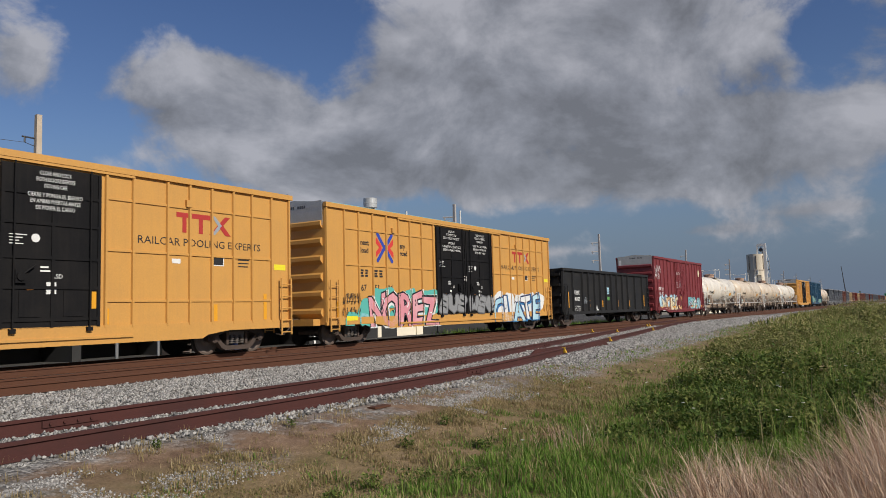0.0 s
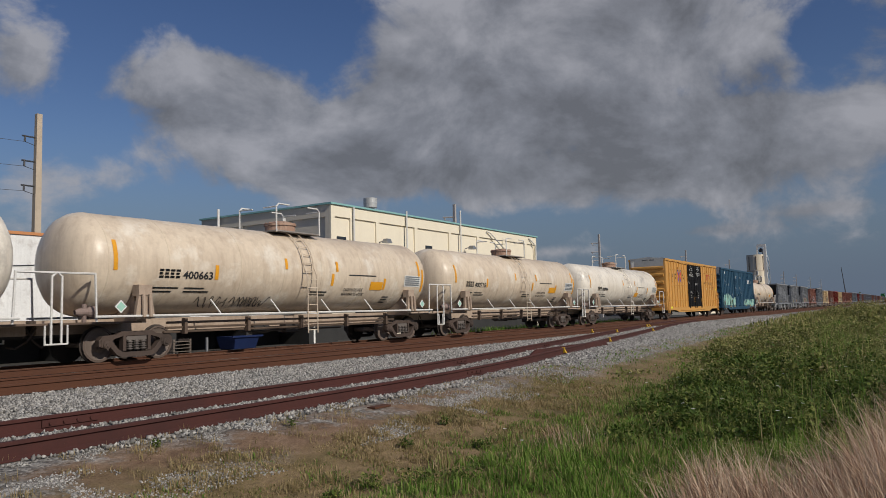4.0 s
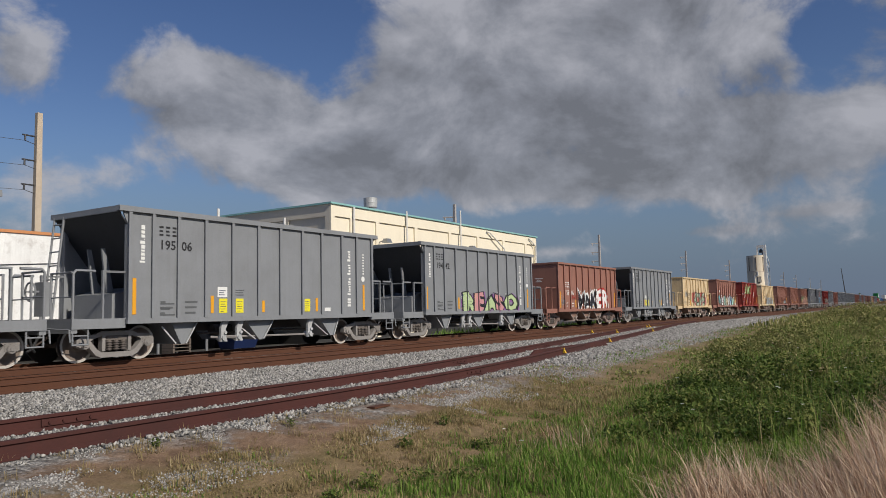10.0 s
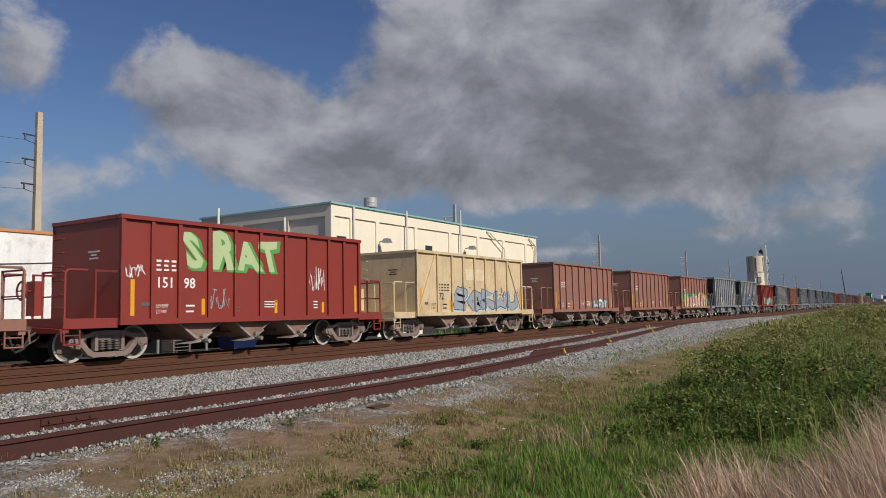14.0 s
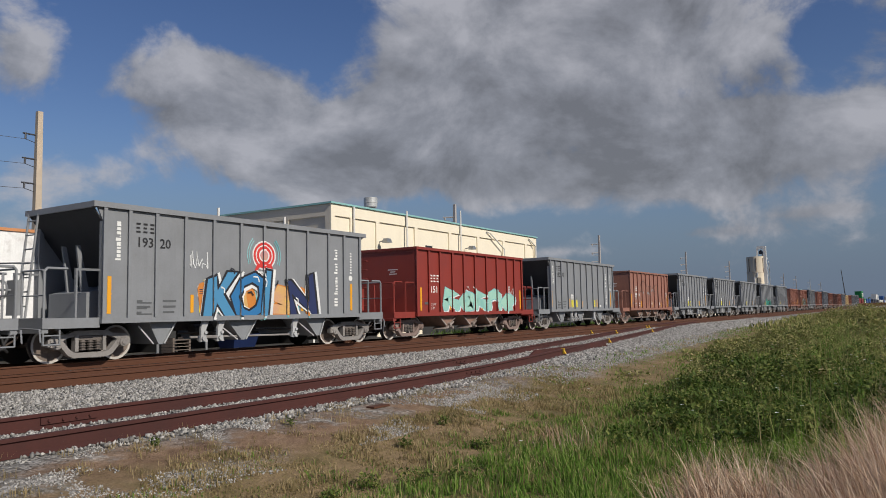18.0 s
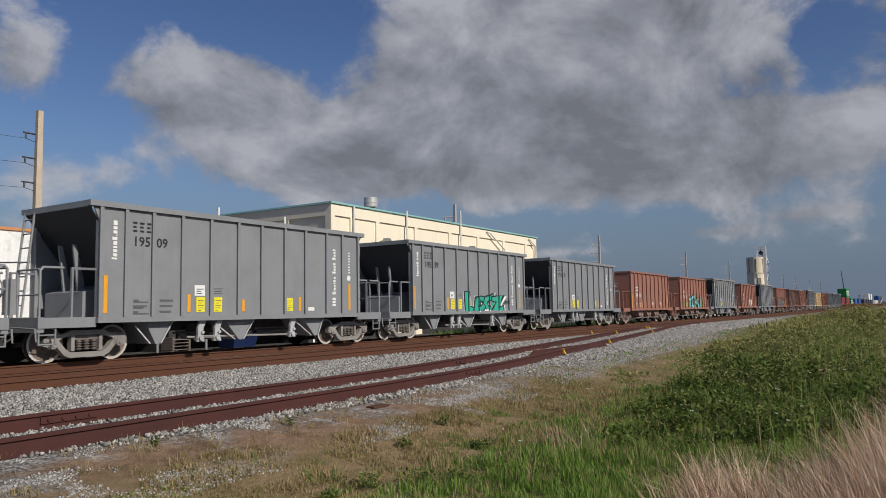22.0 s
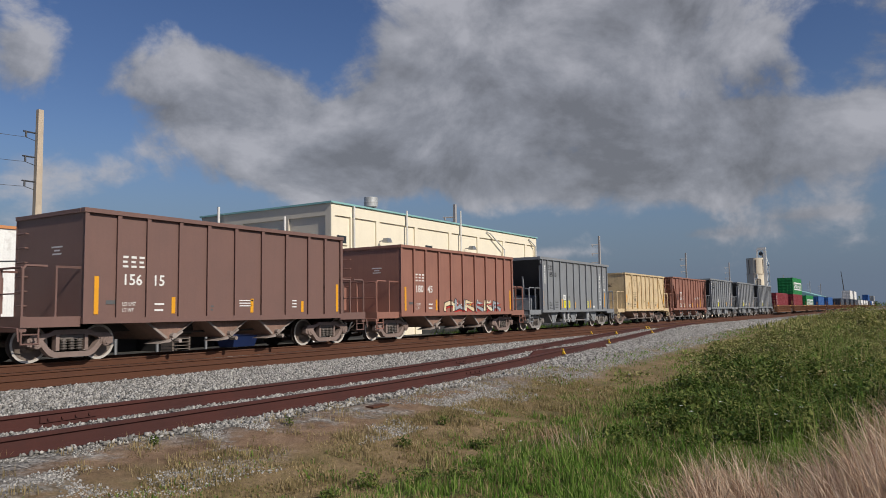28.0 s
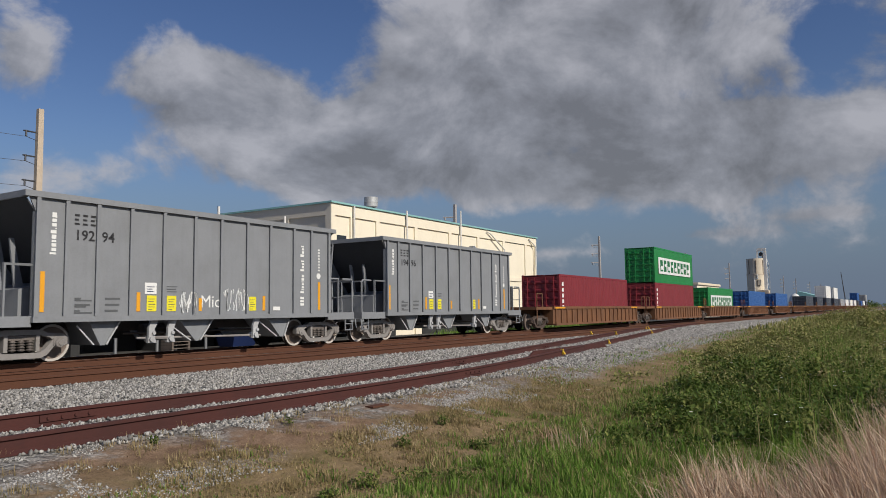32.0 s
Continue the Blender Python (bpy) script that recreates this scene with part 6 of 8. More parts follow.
    # small white flowers on stalks
    x, y = scatter(60, 7.0, 20, 0.0, 5.5, lambda a, b: b < grass_edge(a) - 0.8)
    f = Shape()
    for a, b in zip(x, y):
        z = ground_z(a, b) + RNG.uniform(0.3, 0.6) * (1 if a > 8.5 else 0.4)
        for k in range(5):
            t = k * 1.2566
            f.add([(a, b, z), (a + 0.018 * math.cos(t - 0.4), b + 0.018 * math.sin(t - 0.4), z + 0.008), (a + 0.026 * math.cos(t), b + 0.026 * math.sin(t), z + 0.004), (a + 0.018 * math.cos(t + 0.4), b + 0.018 * math.sin(t + 0.4), z + 0.008)], [(0, 1, 2, 3)])
    tagged(part("wild_flowers", f, M["petal"]), "small white wild flowers scattered in the weeds", "flowers", kind="stuff")


make_plants()


# ---- far side: buildings, poles, silo ----
def make_building():
    x0, x1, y0, y1, z0, z1 = 37.0, 68.5, 32.0, 44.7, -0.6, 8.36
    b = tagged(thing("warehouse", x0, y0, 0, "cream stucco warehouse with recessed wall panels and teal roof edge", "warehouse"))
    w, d = x1 - x0, y1 - y0
    s = Shape().box(0.12, w - 0.12, 0.12, 0.4, z0, z1)
    part("front_wall", s, M["cream_wall"], b)
    # this end takes the shaded copy of the cream wall colour
    part("side_wall", Shape().box(0.12, 0.4, 0.401, d, z0, z1), M["shaded_wall"], b)
    part("side_wall", Shape().box(w - 0.4, w - 0.12, 0.401, d, z0, z1), M["cream_wall"], b)
    part("back_wall", Shape().box(0.401, w - 0.401, d - 0.3, d, z0, z1), M["cream_wall"], b)
    part("roof", Shape().box(0.401, w - 0.401, 0.401, d - 0.301, z1 - 0.35, z1 - 0.1), M["galv"], b)
    cols = [0.0, 1.98, 4.85, 9.7, 14.68, 19.4, 24.2, 28.9, w - 0.4]
    for c in cols:
        part("pilaster", Shape().box(c, c + 0.4, 0, 0.121, z0, z1 - 0.78), M["cream_wall"], b)
    part("parapet_band", Shape().box(0, w, 0, 0.122, z1 - 0.78, z1), M["cream_wall"], b)
    part("belt", Shape().box(0, w, 0.02, 0.123, 3.9, 4.25), M["cream_wall"], b)
    for c in (0.124, 3.84, 8.3, d - 0.4):
        part("pilaster", Shape().box(0, 0.121, c, c + 0.4, z0, z1 - 0.8), M["shaded_wall"], b)
    part("parapet_band", Shape().box(0, 0.122, 0.125, d, z1 - 0.8, z1), M["shaded_wall"], b)
    e = Shape().box(-0.12, w + 0.12, -0.12, 0.3, z1, z1 + 0.12)
    part("roof_edge", e, M["teal"], b)
    part("roof_edge", Shape().box(-0.12, 0.3, 0.301, d + 0.12, z1, z1 + 0.12), M["teal"], b)
    for c, (a, h, zz) in enumerate(((0.68, 0.75, 5.75), (11.3, 0.8, 5.75))):
        wn = part("window", Shape().box(a, a + 0.95, 0.08, 0.14, zz, zz + h * 0.7), M["glass"], b)
        part("window_sill", Shape().box(a - 0.06, a + 1.01, 0.0, 0.118, zz - 0.1, zz - 0.001), M["cream_wall"], wn)
    for c in (2.2, 8.45, 16.35):
        p = Shape().pipe([(c, -0.15, 2.0), (c, -0.15, z1 + (1.2 if c > 12 else 0.35 if c > 5 else -0.02))], 0.07, 8)
        part("vent_pipe", p, M["pipe_white"], b)
    for c, z in ((5.2, 6.05), (17.3, 6.3)):
        s = Shape().pipe([(c, 0, z + 0.1), (c, -0.5, z + 0.2)], 0.04)
        s.frustum((c - 0.3, c + 0.3, -0.95, -0.45), (c - 0.2, c + 0.2, -0.85, -0.5), z, z + 0.3)
        part("wall_lamp", s, M["steel"], b)
    for c in (24.0, 31.0):
        s = Shape().pipe([(c - 3.0, -0.1, z1 - 0.2), (c - 2.6, -0.2, z1 - 0.3), (c, -0.25, z1 - 1.6), (c + 0.15, -0.2, 2.0)], 0.06, 8) if c < 30 else Shape().pipe([(c - 1.4, -0.1, z1 - 0.2), (c - 0.1, -0.2, z1 - 0.9), (c, -0.2, 2.0)], 0.06, 8)
        part("downpipe", s, M["pipe_white"], b)
    # added door-sized dark panels: shade under the wagons, painted on the wall
    for a in (4.0, 10.2, 16.6, 22.9):
        part("loading_door", Shape().box(a + 0.5, a + 3.2, 0.06, 0.115, z0, 3.4), M["shade_block"], b)
    # added dark strips do the same along the foot of the wall
    for a, c in ((0.36, 4.4), (12.6, w - 0.4)):
        part("plinth", Shape().box(a, c, -0.02, 0.03, z0, 0.8), M["shade_block"], b)
    # roof vent
    v = thing("roof_vent", 46.9, 36.4, z1 - 0.1, "galvanised drum-shaped roof vent on the warehouse roof", "roof vent")
    part("curb", Shape().rod((0, 0, 0), (0, 0, 1.2), 0.33, 20), M["galv"], v)
    part("hood", Shape().lathe([(1.25, 0.3), (1.32, 0.53), (1.62, 0.55), (1.64, 0.57), (1.68, 0.57), (1.7, 0.55), (2.06, 0.55), (2.08, 0.5), (2.02, 0.46), (2.02, 0.01)], 2, (0, 0, 0), 28), M["galv"], v)
    for a in (0.3, 1.87, 3.44, 5.01):
        part("stay", Shape().rod((0.32 * math.cos(a), 0.32 * math.sin(a), 0.9), (0.5 * math.cos(a), 0.5 * math.sin(a), 1.36), 0.03, 5), M["galv"], v)
    pp = thing("vent_stack", 36.6, 42.4, -0.6, "white plastic vent stack beside the warehouse", "pipe")
    part("pipe", Shape().rod((0, 0, 0), (0, 0, 9.55), 0.1, 10), M["pipe_white"], pp)
    pq = thing("vent_stack", 36.6, 35.8, -0.6, "white plastic vent stack beside the warehouse", "pipe")
    part("pipe", Shape().rod((0, 0, 0), (0, 0, 8.3), 0.08, 10), M["pipe_white"], pq)


make_building()


def make_block_house():
    x0, x1, y0, y1, z0, z1 = -30.0, 33.5, 30.0, 41.0, -0.6, 4.6
    b = thing("block_building", x0, y0, 0, "low white-painted block building with terracotta coping and added dark dock", "building")
    w, d = x1 - x0, y1 - y0
    part("front_wall", Shape().box(0, w, 0, 0.3, 1.15, z1), M["white_wall"], b)
    # added dock; its near-black colour stands for the shade low on this wall
    part("dock_floor", Shape().box(0, w, -0.35, 2.2, 0.95, 1.149), M["shade_block"], b)
    part("dock_recess", Shape().box(0.3, w - 0.3, 2.2, 2.5, z0, 0.949), M["shade_block"], b)
    for i in range(14):
        part("dock_pier", Shape().box(i * 4.8, i * 4.8 + 0.4, -0.2, 2.19, z0, 0.949), M["shade_block"], b)
    part("side_wall", Shape().box(w - 0.3, w, 0.301, d, z0, z1), M["white_wall"], b)
    part("side_wall", Shape().box(0, 0.3, 0.301, d, z0, z1), M["white_wall"], b)
    part("back_wall", Shape().box(0.301, w - 0.301, d - 0.3, d, z0, z1), M["white_wall"], b)
    part("roof", Shape().box(0.301, w - 0.301, 0.301, d - 0.301, z1 - 0.3, z1 - 0.15), M["galv"], b)
    part("coping", Shape().box(-0.05, w + 0.05, -0.06, 0.36, z1, z1 + 0.12), M["terracotta"], b)
    for i in range(2):
        part("cable", Shape().pipe([(35 + i * 13 + k * 13 / 8, -0.03, 3.5 - 0.3 * math.sin(math.pi * k / 8)) for k in range(9)], 0.02, 5), M["dark_steel"], b)
    # added dark strip that carries the same shade across the gap between buildings
    part("plinth", Shape().box(w + 0.002, w + 2.4, 0.6, 0.9, z0, 1.1), M["shade_block"], b)
    for a in (51.5, 55.4, 59.4):
        dr = part("roller_door", Shape().box(a, a + 2.6, -0.05, -0.003, 1.16, 3.1), M["cgrey"], b)
        for k in range(7):
            part("slat", Shape().box(a, a + 2.6, -0.065, -0.051, 1.3 + k * 0.26, 1.48 + k * 0.26), M["cgrey"], dr)
    for a, wd in ((53.0, 1.4), (57.6, 0.9)):
        s = Shape()
        for k in range(5):
            s.box(a + k * wd / 5, a + k * wd / 5 + wd / 7, -0.006, -0.002, 3.75, 4.0)
        tagged(part("sign_lettering", s, M["dark_steel"], b), kind="stuff")


make_block_house()


def make_yard():
    """What shows under the passing wagons: a skip, posts, a rail, pallets, weeds."""
    k = thing("waste_skip", 26.3, 29.0, -0.6, "dark blue steel waste skip in the yard", "skip")
    part("body", Shape().frustum((-0.7, 0.7, -0.5, 0.5), (-0.8, 0.8, -0.7, 0.7), 0.1, 0.72), M["skip_blue"], k)
    part("rim", Shape().box(-1.0, 1.0, -0.75, -0.66, 0.67, 0.76), M["skip_blue"], k)
    for x in (-0.6, 0.6):
        part("foot", Shape().box(x - 0.08, x + 0.08, -0.5, 0.5, 0, 0.101), M["dark_steel"], k)
    for x in (19.25, 21.3, 24.0):
        p = thing("bollard", x, 28.6, -0.6, "grey steel bollard at the loading dock", "bollard", "dock bollards")
        part("post", Shape().rod((0, 0, 0), (0, 0, 0.75), 0.07, 10), M["steel"], p)
    t = thing("pallet_stack", 22.6, 29.0, -0.6, "stack of weathered wooden pallets beside the dock", "pallets")
    for i in range(5):
        part("pallet", Shape().box(-0.5, 0.5, -0.4, 0.4, i * 0.15, i * 0.15 + 0.03).box(-0.5, -0.4, -0.4, 0.4, i * 0.15 + 0.03, i * 0.15 + 0.13).box(0.4, 0.5, -0.4, 0.4, i * 0.15 + 0.03, i * 0.15 + 0.13), M["tie"], t)
    x, y = scatter(5000, 38, 75, 23.2, 25.2)
    blades("yard_weeds", x, y, RNG.uniform(0.2, 0.75, len(x)), np.full(len(x), 0.05), M["grass"], "strip of green weeds along the far side of the track", 0.4, z0=np.full(len(x), -0.62))


make_yard()


def pole(x, y, h, label, arms=True, r=0.24, thick=0.05, near=False):
    p = thing("utility_pole", x, y, -0.6, label, "utility pole", "poles along the line")
    part("shaft", Shape().frustum((-r * 1.15, r * 1.15, -r, r), (-r * 0.75, r * 0.75, -r * 0.7, r * 0.7), 0, h), M["pole" if near else "pole_grey"], p)
    if arms:
        ax, ay = (-1.0, 0.0) if near else (-0.5, 0.86)
        for z in (h - 1.55, h - 3.1, h - 4.65):
            s = Shape()
            reach = 1.0 if near else 1.45
            s.rod((ax * r, ay * r, z), (reach * ax, reach * ay, z), thick, 6)
            s.rod((0.83 * reach * ax, 0.83 * reach * ay, z - 0.35), (0.83 * reach * ax, 0.83 * reach * ay, z + 0.05), thick * 1.2, 8)
            s.rod((0.83 * reach * ax, 0.83 * reach * ay, z - 0.35), (0.2 * ax, 0.2 * ay, z - 0.5), 0.02, 5)
            part("crossarm", s, M["dark_steel" if near else "pole_grey"], p)
    return p


def make_poles():
    Y = 46.0
    for k, f in enumerate((0.5505, 1.646, 2.705, 3.99, 5.091, 6.3, 7.5, 8.37, 9.6, 10.8)):
        h = (0.285 if k < 3 else 0.297) * Y + 1.09 + 0.6
        pole(Y * f, Y, h - (0 if k == 0 else 0.25), "tall square concrete utility pole with three side arms" if k == 0 else "distant concrete utility pole with side arms", r=0.215 if k == 0 else 0.21, thick=0.05 if k == 0 else 0.08, near=k == 0)
    w = thing("power_line", 0, 0, 0, "thin black overhead wires between the poles", "wire")
    for dz in (1.55, 3.1, 4.65):
        s = Shape()
        pts = []
        stops = [-30] + [Y * f for f in (0.5505,)]
        for a, b in zip(stops, stops[1:]):
            for i in range(13):
                u = i / 12
                pts.append((a + (b - a) * u - 0.83, Y, 0.285 * Y + 1.09 - dz - 0.35 - 3.2 * u * (1 - u)))
        s.pipe(pts, 0.016, 4)
        part("wire", s, M["dark_steel"], w)


make_poles()


def make_silo():
    s = thing("concrete_silo", 270.0, 44.1, -0.6, "weathered cream concrete silo with a white conveyor leg over its top", "silo")
    part("drum", Shape().lathe([(0, 3.0), (18.2, 3.0), (18.2, 2.75), (18.4, 0.01)], 2, (0, 0.25, 0), 36), M["concrete"], s, smooth=True)
    part("band", Shape().lathe([(12.6, 3.0), (12.6, 3.12), (13.0, 3.12), (13.0, 3.0)], 2, (0, 0.25, 0), 36), M["tank_tan"], s, smooth=True)
    for a in (2.5, 3.3, 4.1):
        part("standpipe", Shape().rod((3.02 * math.cos(a), 0.25 + 3.02 * math.sin(a), 13), (3.02 * math.cos(a), 0.25 + 3.02 * math.sin(a), 17.6), 0.12, 5), M["tank_frame"], s)
    hd = part("conveyor_leg", Shape().prism([(-0.3, 18.0), (-0.3, 21.2), (-0.75, 21.7), (-3.3, 21.7), (-3.3, 3.0), (-2.35, 3.0), (-2.35, 20.8), (-0.9, 20.8), (-0.7, 20.5), (-0.7, 18.0)], 0, -1.5, -0.5), M["cwhite"], s)
    part("pulley", Shape().lathe([(-0.4, 0.01), (-0.4, 0.6), (0.4, 0.6), (0.4, 0.01)], 0, (-0.8, -1.55, 19.6), 20), M["dark_steel"], hd)
    part("spout", Shape().pipe([(-0.9, -1.5, 20.4), (-0.9, -2.1, 19.6), (-0.9, -2.2, 18.2)], 0.28, 8), M["cgrey"], hd)
    hatch = part("hatch", Shape().box(-3.0, -2.7, -1.6, -0.4, 9.0, 11.0), M["tank_frame"], s)
    part("leaf", Shape().box(-3.05, -3.0, -1.45, -0.55, 9.15, 10.85), M["concrete"], hatch)
    part("annex", Shape().box(-4.4, -1.5, -4.0, -0.8, 0, 7.4), M["tank_tan"], s)
    part("downspout", Shape().pipe([(-2.9, -0.6, 12.8), (-3.0, -0.6, 11.4), (-3.0, 0.4, 11.0), (-2.95, 0.5, 2.0)], 0.16, 6), M["cwhite"], s)
    for i in range(6):
        part("stair_flight", Shape().box(-1.2, 0.4, -4.1, -3.32, 2.0 + i * 2.7, 2.14 + i * 2.7), M["steel"], s)
        part("stair_brace", Shape().rod((-1.2, -4.05, 2.1 + i * 2.7), (-1.2, -3.4, 4.7 + i * 2.7), 0.08, 5), M["steel"], s)
    part("stair_post", Shape().rod((-1.2, -4.1, 0), (-1.2, -4.1, 16.0), 0.08, 5), M["steel"], s)


make_silo()


def make_distance():
    """Low sheds, a dome and a crane far along the line, and a fringe of trees on the horizon."""
    b = thing("office_block", 139.0, 33.0, -0.6, "distant low cream building with a flat roof", "building")
    part("wall", Shape().box(0, 18, 0, 14, 0, 6.0), M["cream_wall"], b)
    part("roof_edge", Shape().box(-0.3, 18.3, -0.3, 14.3, 6.0, 6.4), M["concrete"], b)
    for i in range(4):
        part("window", Shape().box(1.5 + i * 4.2, 4.0 + i * 4.2, -0.06, -0.004, 2.4, 4.4), M["glass"], b)
    d = thing("green_shed", 420.0, 39.6, -0.6, "distant shed with a sloping green metal roof", "shed")
    part("wall", Shape().box(0, 30, 0, 10.4, 0, 6.6), M["cwhite"], d)
    part("roof", Shape().prism([(-0.6, 6.6), (11, 6.6), (11, 7.2), (9.5, 9.7)], 0, -1, 31), M["teal"], d)
    k = thing("salt_dome", 330.0, 40.0, -0.6, "distant white round-topped storage dome", "dome")
    part("shell", Shape().lathe([(0, 2.6), (3.4, 2.6), (5.4, 2.1), (6.6, 1.2), (7.2, 0.01)], 2, (0, 0, 0), 28), M["cwhite"], k, smooth=True)
    c = thing("mobile_crane", 620.0, 41.2, -0.6, "distant dark crane boom leaning over the yard", "crane")
    part("boom", Shape().rod((0, 0, 3), (0, 2.2, 27.0), 0.42, 6, r2=0.22), M["dark_steel"], c)
    part("cab", Shape().box(-3, 4, -1.5, 1.5, 0, 3.4), M["dark_steel"], c)
    px, py, pz, ps = [], [], [], []
    for i in range(190):
        a, b2 = RNG.uniform(700, 1700), RNG.uniform(-60, 190)
        if abs(b2 - 16) < 9:
            continue
        n = 90
        r, hgt = RNG.uniform(4, 9), RNG.uniform(4, 9)
        u, q = RNG.uniform(0, 2 * math.pi, n), np.sqrt(RNG.uniform(0, 1, n))
        px.append(a + r * q * np.cos(u)), py.append(b2 + r * q * np.sin(u)), pz.append(-0.6 + hgt * RNG.uniform(0.05, 1, n) * (1 - 0.5 * q ** 2)), ps.append(RNG.uniform(1.2, 2.6, n))
    leaves("far_woods", np.concatenate(px), np.concatenate(py), np.concatenate(pz), np.concatenate(ps), M["leaf"], "distant line of dark green trees on the horizon", "trees")
    px, py, pz, ps = [], [], [], []
    for a, b2, r, hgt in ((62, 3.2, 1.6, 1.1), (70, 5.6, 1.8, 1.0), (55, 1.0, 1.4, 1.2), (84, 4.0, 2.2, 1.3), (48, -0.6, 1.2, 1.0), (100, 6.0, 3.0, 1.2), (120, 3.0, 3.5, 1.5), (40, 0.2, 0.9, 0.9), (33, 0.0, 0.8, 0.85), (36, 1.6, 0.7, 0.7)):
        n = 900
        u, q = RNG.uniform(0, 2 * math.pi, n), np.sqrt(RNG.uniform(0, 1, n))
        px.append(a + r * q * np.cos(u)), py.append(b2 + r * q * np.sin(u) * 0.7), pz.append(ground_z(a, b2) + hgt * RNG.uniform(0.05, 1, n) ** 0.7 * (1 - 0.6 * q ** 2)), ps.append(RNG.uniform(0.1, 0.2, n))
    leaves("verge_shrubs", np.concatenate(px), np.concatenate(py), np.concatenate(pz), np.concatenate(ps), M["olive"], "olive brown shrubs along the verge", "shrubs")


make_distance()


# ---- the train ----
YELLOW_POSTS = (0.05, 1.01, 1.82, 2.66, 3.52, 4.33, 5.12, 5.97, 6.85, 12.15, 12.92, 13.98, 14.72, 15.5, 16.31, 17.05, 17.87, 18.65)



def yellow_box(x):
    return boxcar(x, 18.75, M["yellow"], "yellow high box wagon with black double plug doors", YELLOW_POSTS, (7.02, 12.02), M["black_door"], belts=(4.2, 2.88, 1.59))


CARS = {}
CARS["box_a"] = yellow_box(-0.95)
CARS["box_b"] = yellow_box(19.5)
CARS["gondola"] = gondola(39.95)
CARS["box_red"] = boxcar(58.2, 15.6, M["boxred"], "faded red box wagon with a plug door and painted tags", (0.05, 0.8, 1.75, 2.78, 3.81, 4.84, 5.86, 9.98, 11.0, 12.0, 13.0, 13.95, 14.85, 15.55), (6.15, 9.85), M["boxred"], belts=(2.98,))
CARS["tank_a"] = tank(75.5, 15.65, M["tank_white"], "weathered white tank wagon with rust and grime stains")
CARS["tank_b"] = tank(92.4, 15.8, M["tank_tan"], "dusty tan tank wagon with flaking pale paint")
CARS["tank_c"] = tank(109.2, 15.3, M["tank_tan"], "dusty tan tank wagon with flaking pale paint")
CARS["tank_d"] = tank(125.66, 16.1, M["tank_white"], "weathered white tank wagon with dark grime stains")
CARS["box_c"] = yellow_box(143.2)
CARS["box_blue"] = boxcar(164.16, 18.7, M["blue"], "dark blue box wagon with pale green painted tags", (0.05, 0.85, 1.65, 2.45, 3.25, 4.06, 4.91, 5.75, 6.62, 12.0, 12.84, 13.69, 14.56, 15.4, 16.27, 17.08, 17.91, 18.65), (6.95, 11.8), M["blue"], belts=(4.15, 2.9, 1.6))
CARS["tank_e"] = tank(184.3, 15.8, M["tank_tan"], "dusty tan tank wagon with flaking pale paint")

HOPPERS = ((202.55, "g", "194", "21"), (216.31, "g", "195", "06"), (230.1, "g", "194", "42"), (243.8, "b", "159", "46"), (257.15, "g", "193", "99"),
           (270.98, "t", "7231", ""), (284.43, "b", "155", "28"), (297.9, "r", "151", "98"), (311.3, "t", "72", "10"), (325.0, "b", "", ""), (338.6, "b", "", ""),
           (352.2, "b", "", ""), (365.5, "g", "192", "16"), (379.2, "g", "193", "20"), (393.1, "r", "151", ""), (406.4, "g", "192", "95"), (420.2, "b", "159", "54"),
           (433.5, "g", "193", "54"), (447.1, "g", "193", "90"), (460.9, "g", "195", "09"), (474.6, "g", "195", "39"), (488.4, "g", "195", "50"), (502.2, "b", "154", "83"),
           (515.5, "b", "181", "06"), (528.8, "g", "194", "71"), (542.8, "b", "180", "11"), (556.4, "g", "", ""), (569.7, "b", "151", "93"), (583.2, "d", "156", "15"),
           (596.5, "b", "180", "45"), (609.8, "g", "195", "53"), (623.7, "t", "7186", ""), (637.0, "s", "160", "95"), (650.2, "g", "195", "32"), (663.8, "g", "192", "94"), (677.4, "g", "194", "96"))
PROTO = {}


def make_hoppers():
    out = []
    for x, kind, a, b in HOPPERS:
        if kind not in PROTO:
            if kind == "g":
                PROTO[kind] = hopper_grey(x)
            elif kind == "b":
                PROTO[kind] = hopper_flat(x, M["brown"], "oxide brown open-top hopper wagon with ribbed sides")
            elif kind == "d":
                PROTO[kind] = hopper_flat(x, M["brown_dark"], "dark brown open-top hopper wagon with ribbed sides")
            elif kind == "s":
                PROTO[kind] = hopper_slope(x)
            elif kind == "r":
                PROTO[kind] = hopper_flat(x, M["rust_red"], "bright red open-top hopper wagon with ribbed sides")
            else:
                PROTO[kind] = hopper_flat(x, M["tan"], "cream tan open-top hopper wagon with ribbed sides", ribs=(0.04, 1.59, 2.77, 3.75, 4.77, 5.78, 6.82, 8.02, 9.6), top=3.66, light="black_text")
            car = PROTO[kind]
            out.append(car)
        else:
            out.append(copy_thing(PROTO[kind], pose(x, TRACK_Y, 0)))
            RIBS[out[-1].name] = RIBS.get(PROTO[kind].name, (0.0, ()))
    # numbers only after the copies are made
    for car, (x, kind, a, b) in zip(out, HOPPERS):
        if a:
            if kind == "g":
                number(car, a, b, 0.95, 2.95, 0.36, "black_text", -1.508, 0.72)
            else:
                number(car, a, b, 1.35 if kind == "s" else 1.72 if kind == "t" else 1.06, 1.82 if kind == "s" else 1.62 if kind == "t" else 1.9, 0.4, "black_text" if kind == "t" else "white", -1.508, 0.9)
    return out


CARS_HOPPERS = make_hoppers()

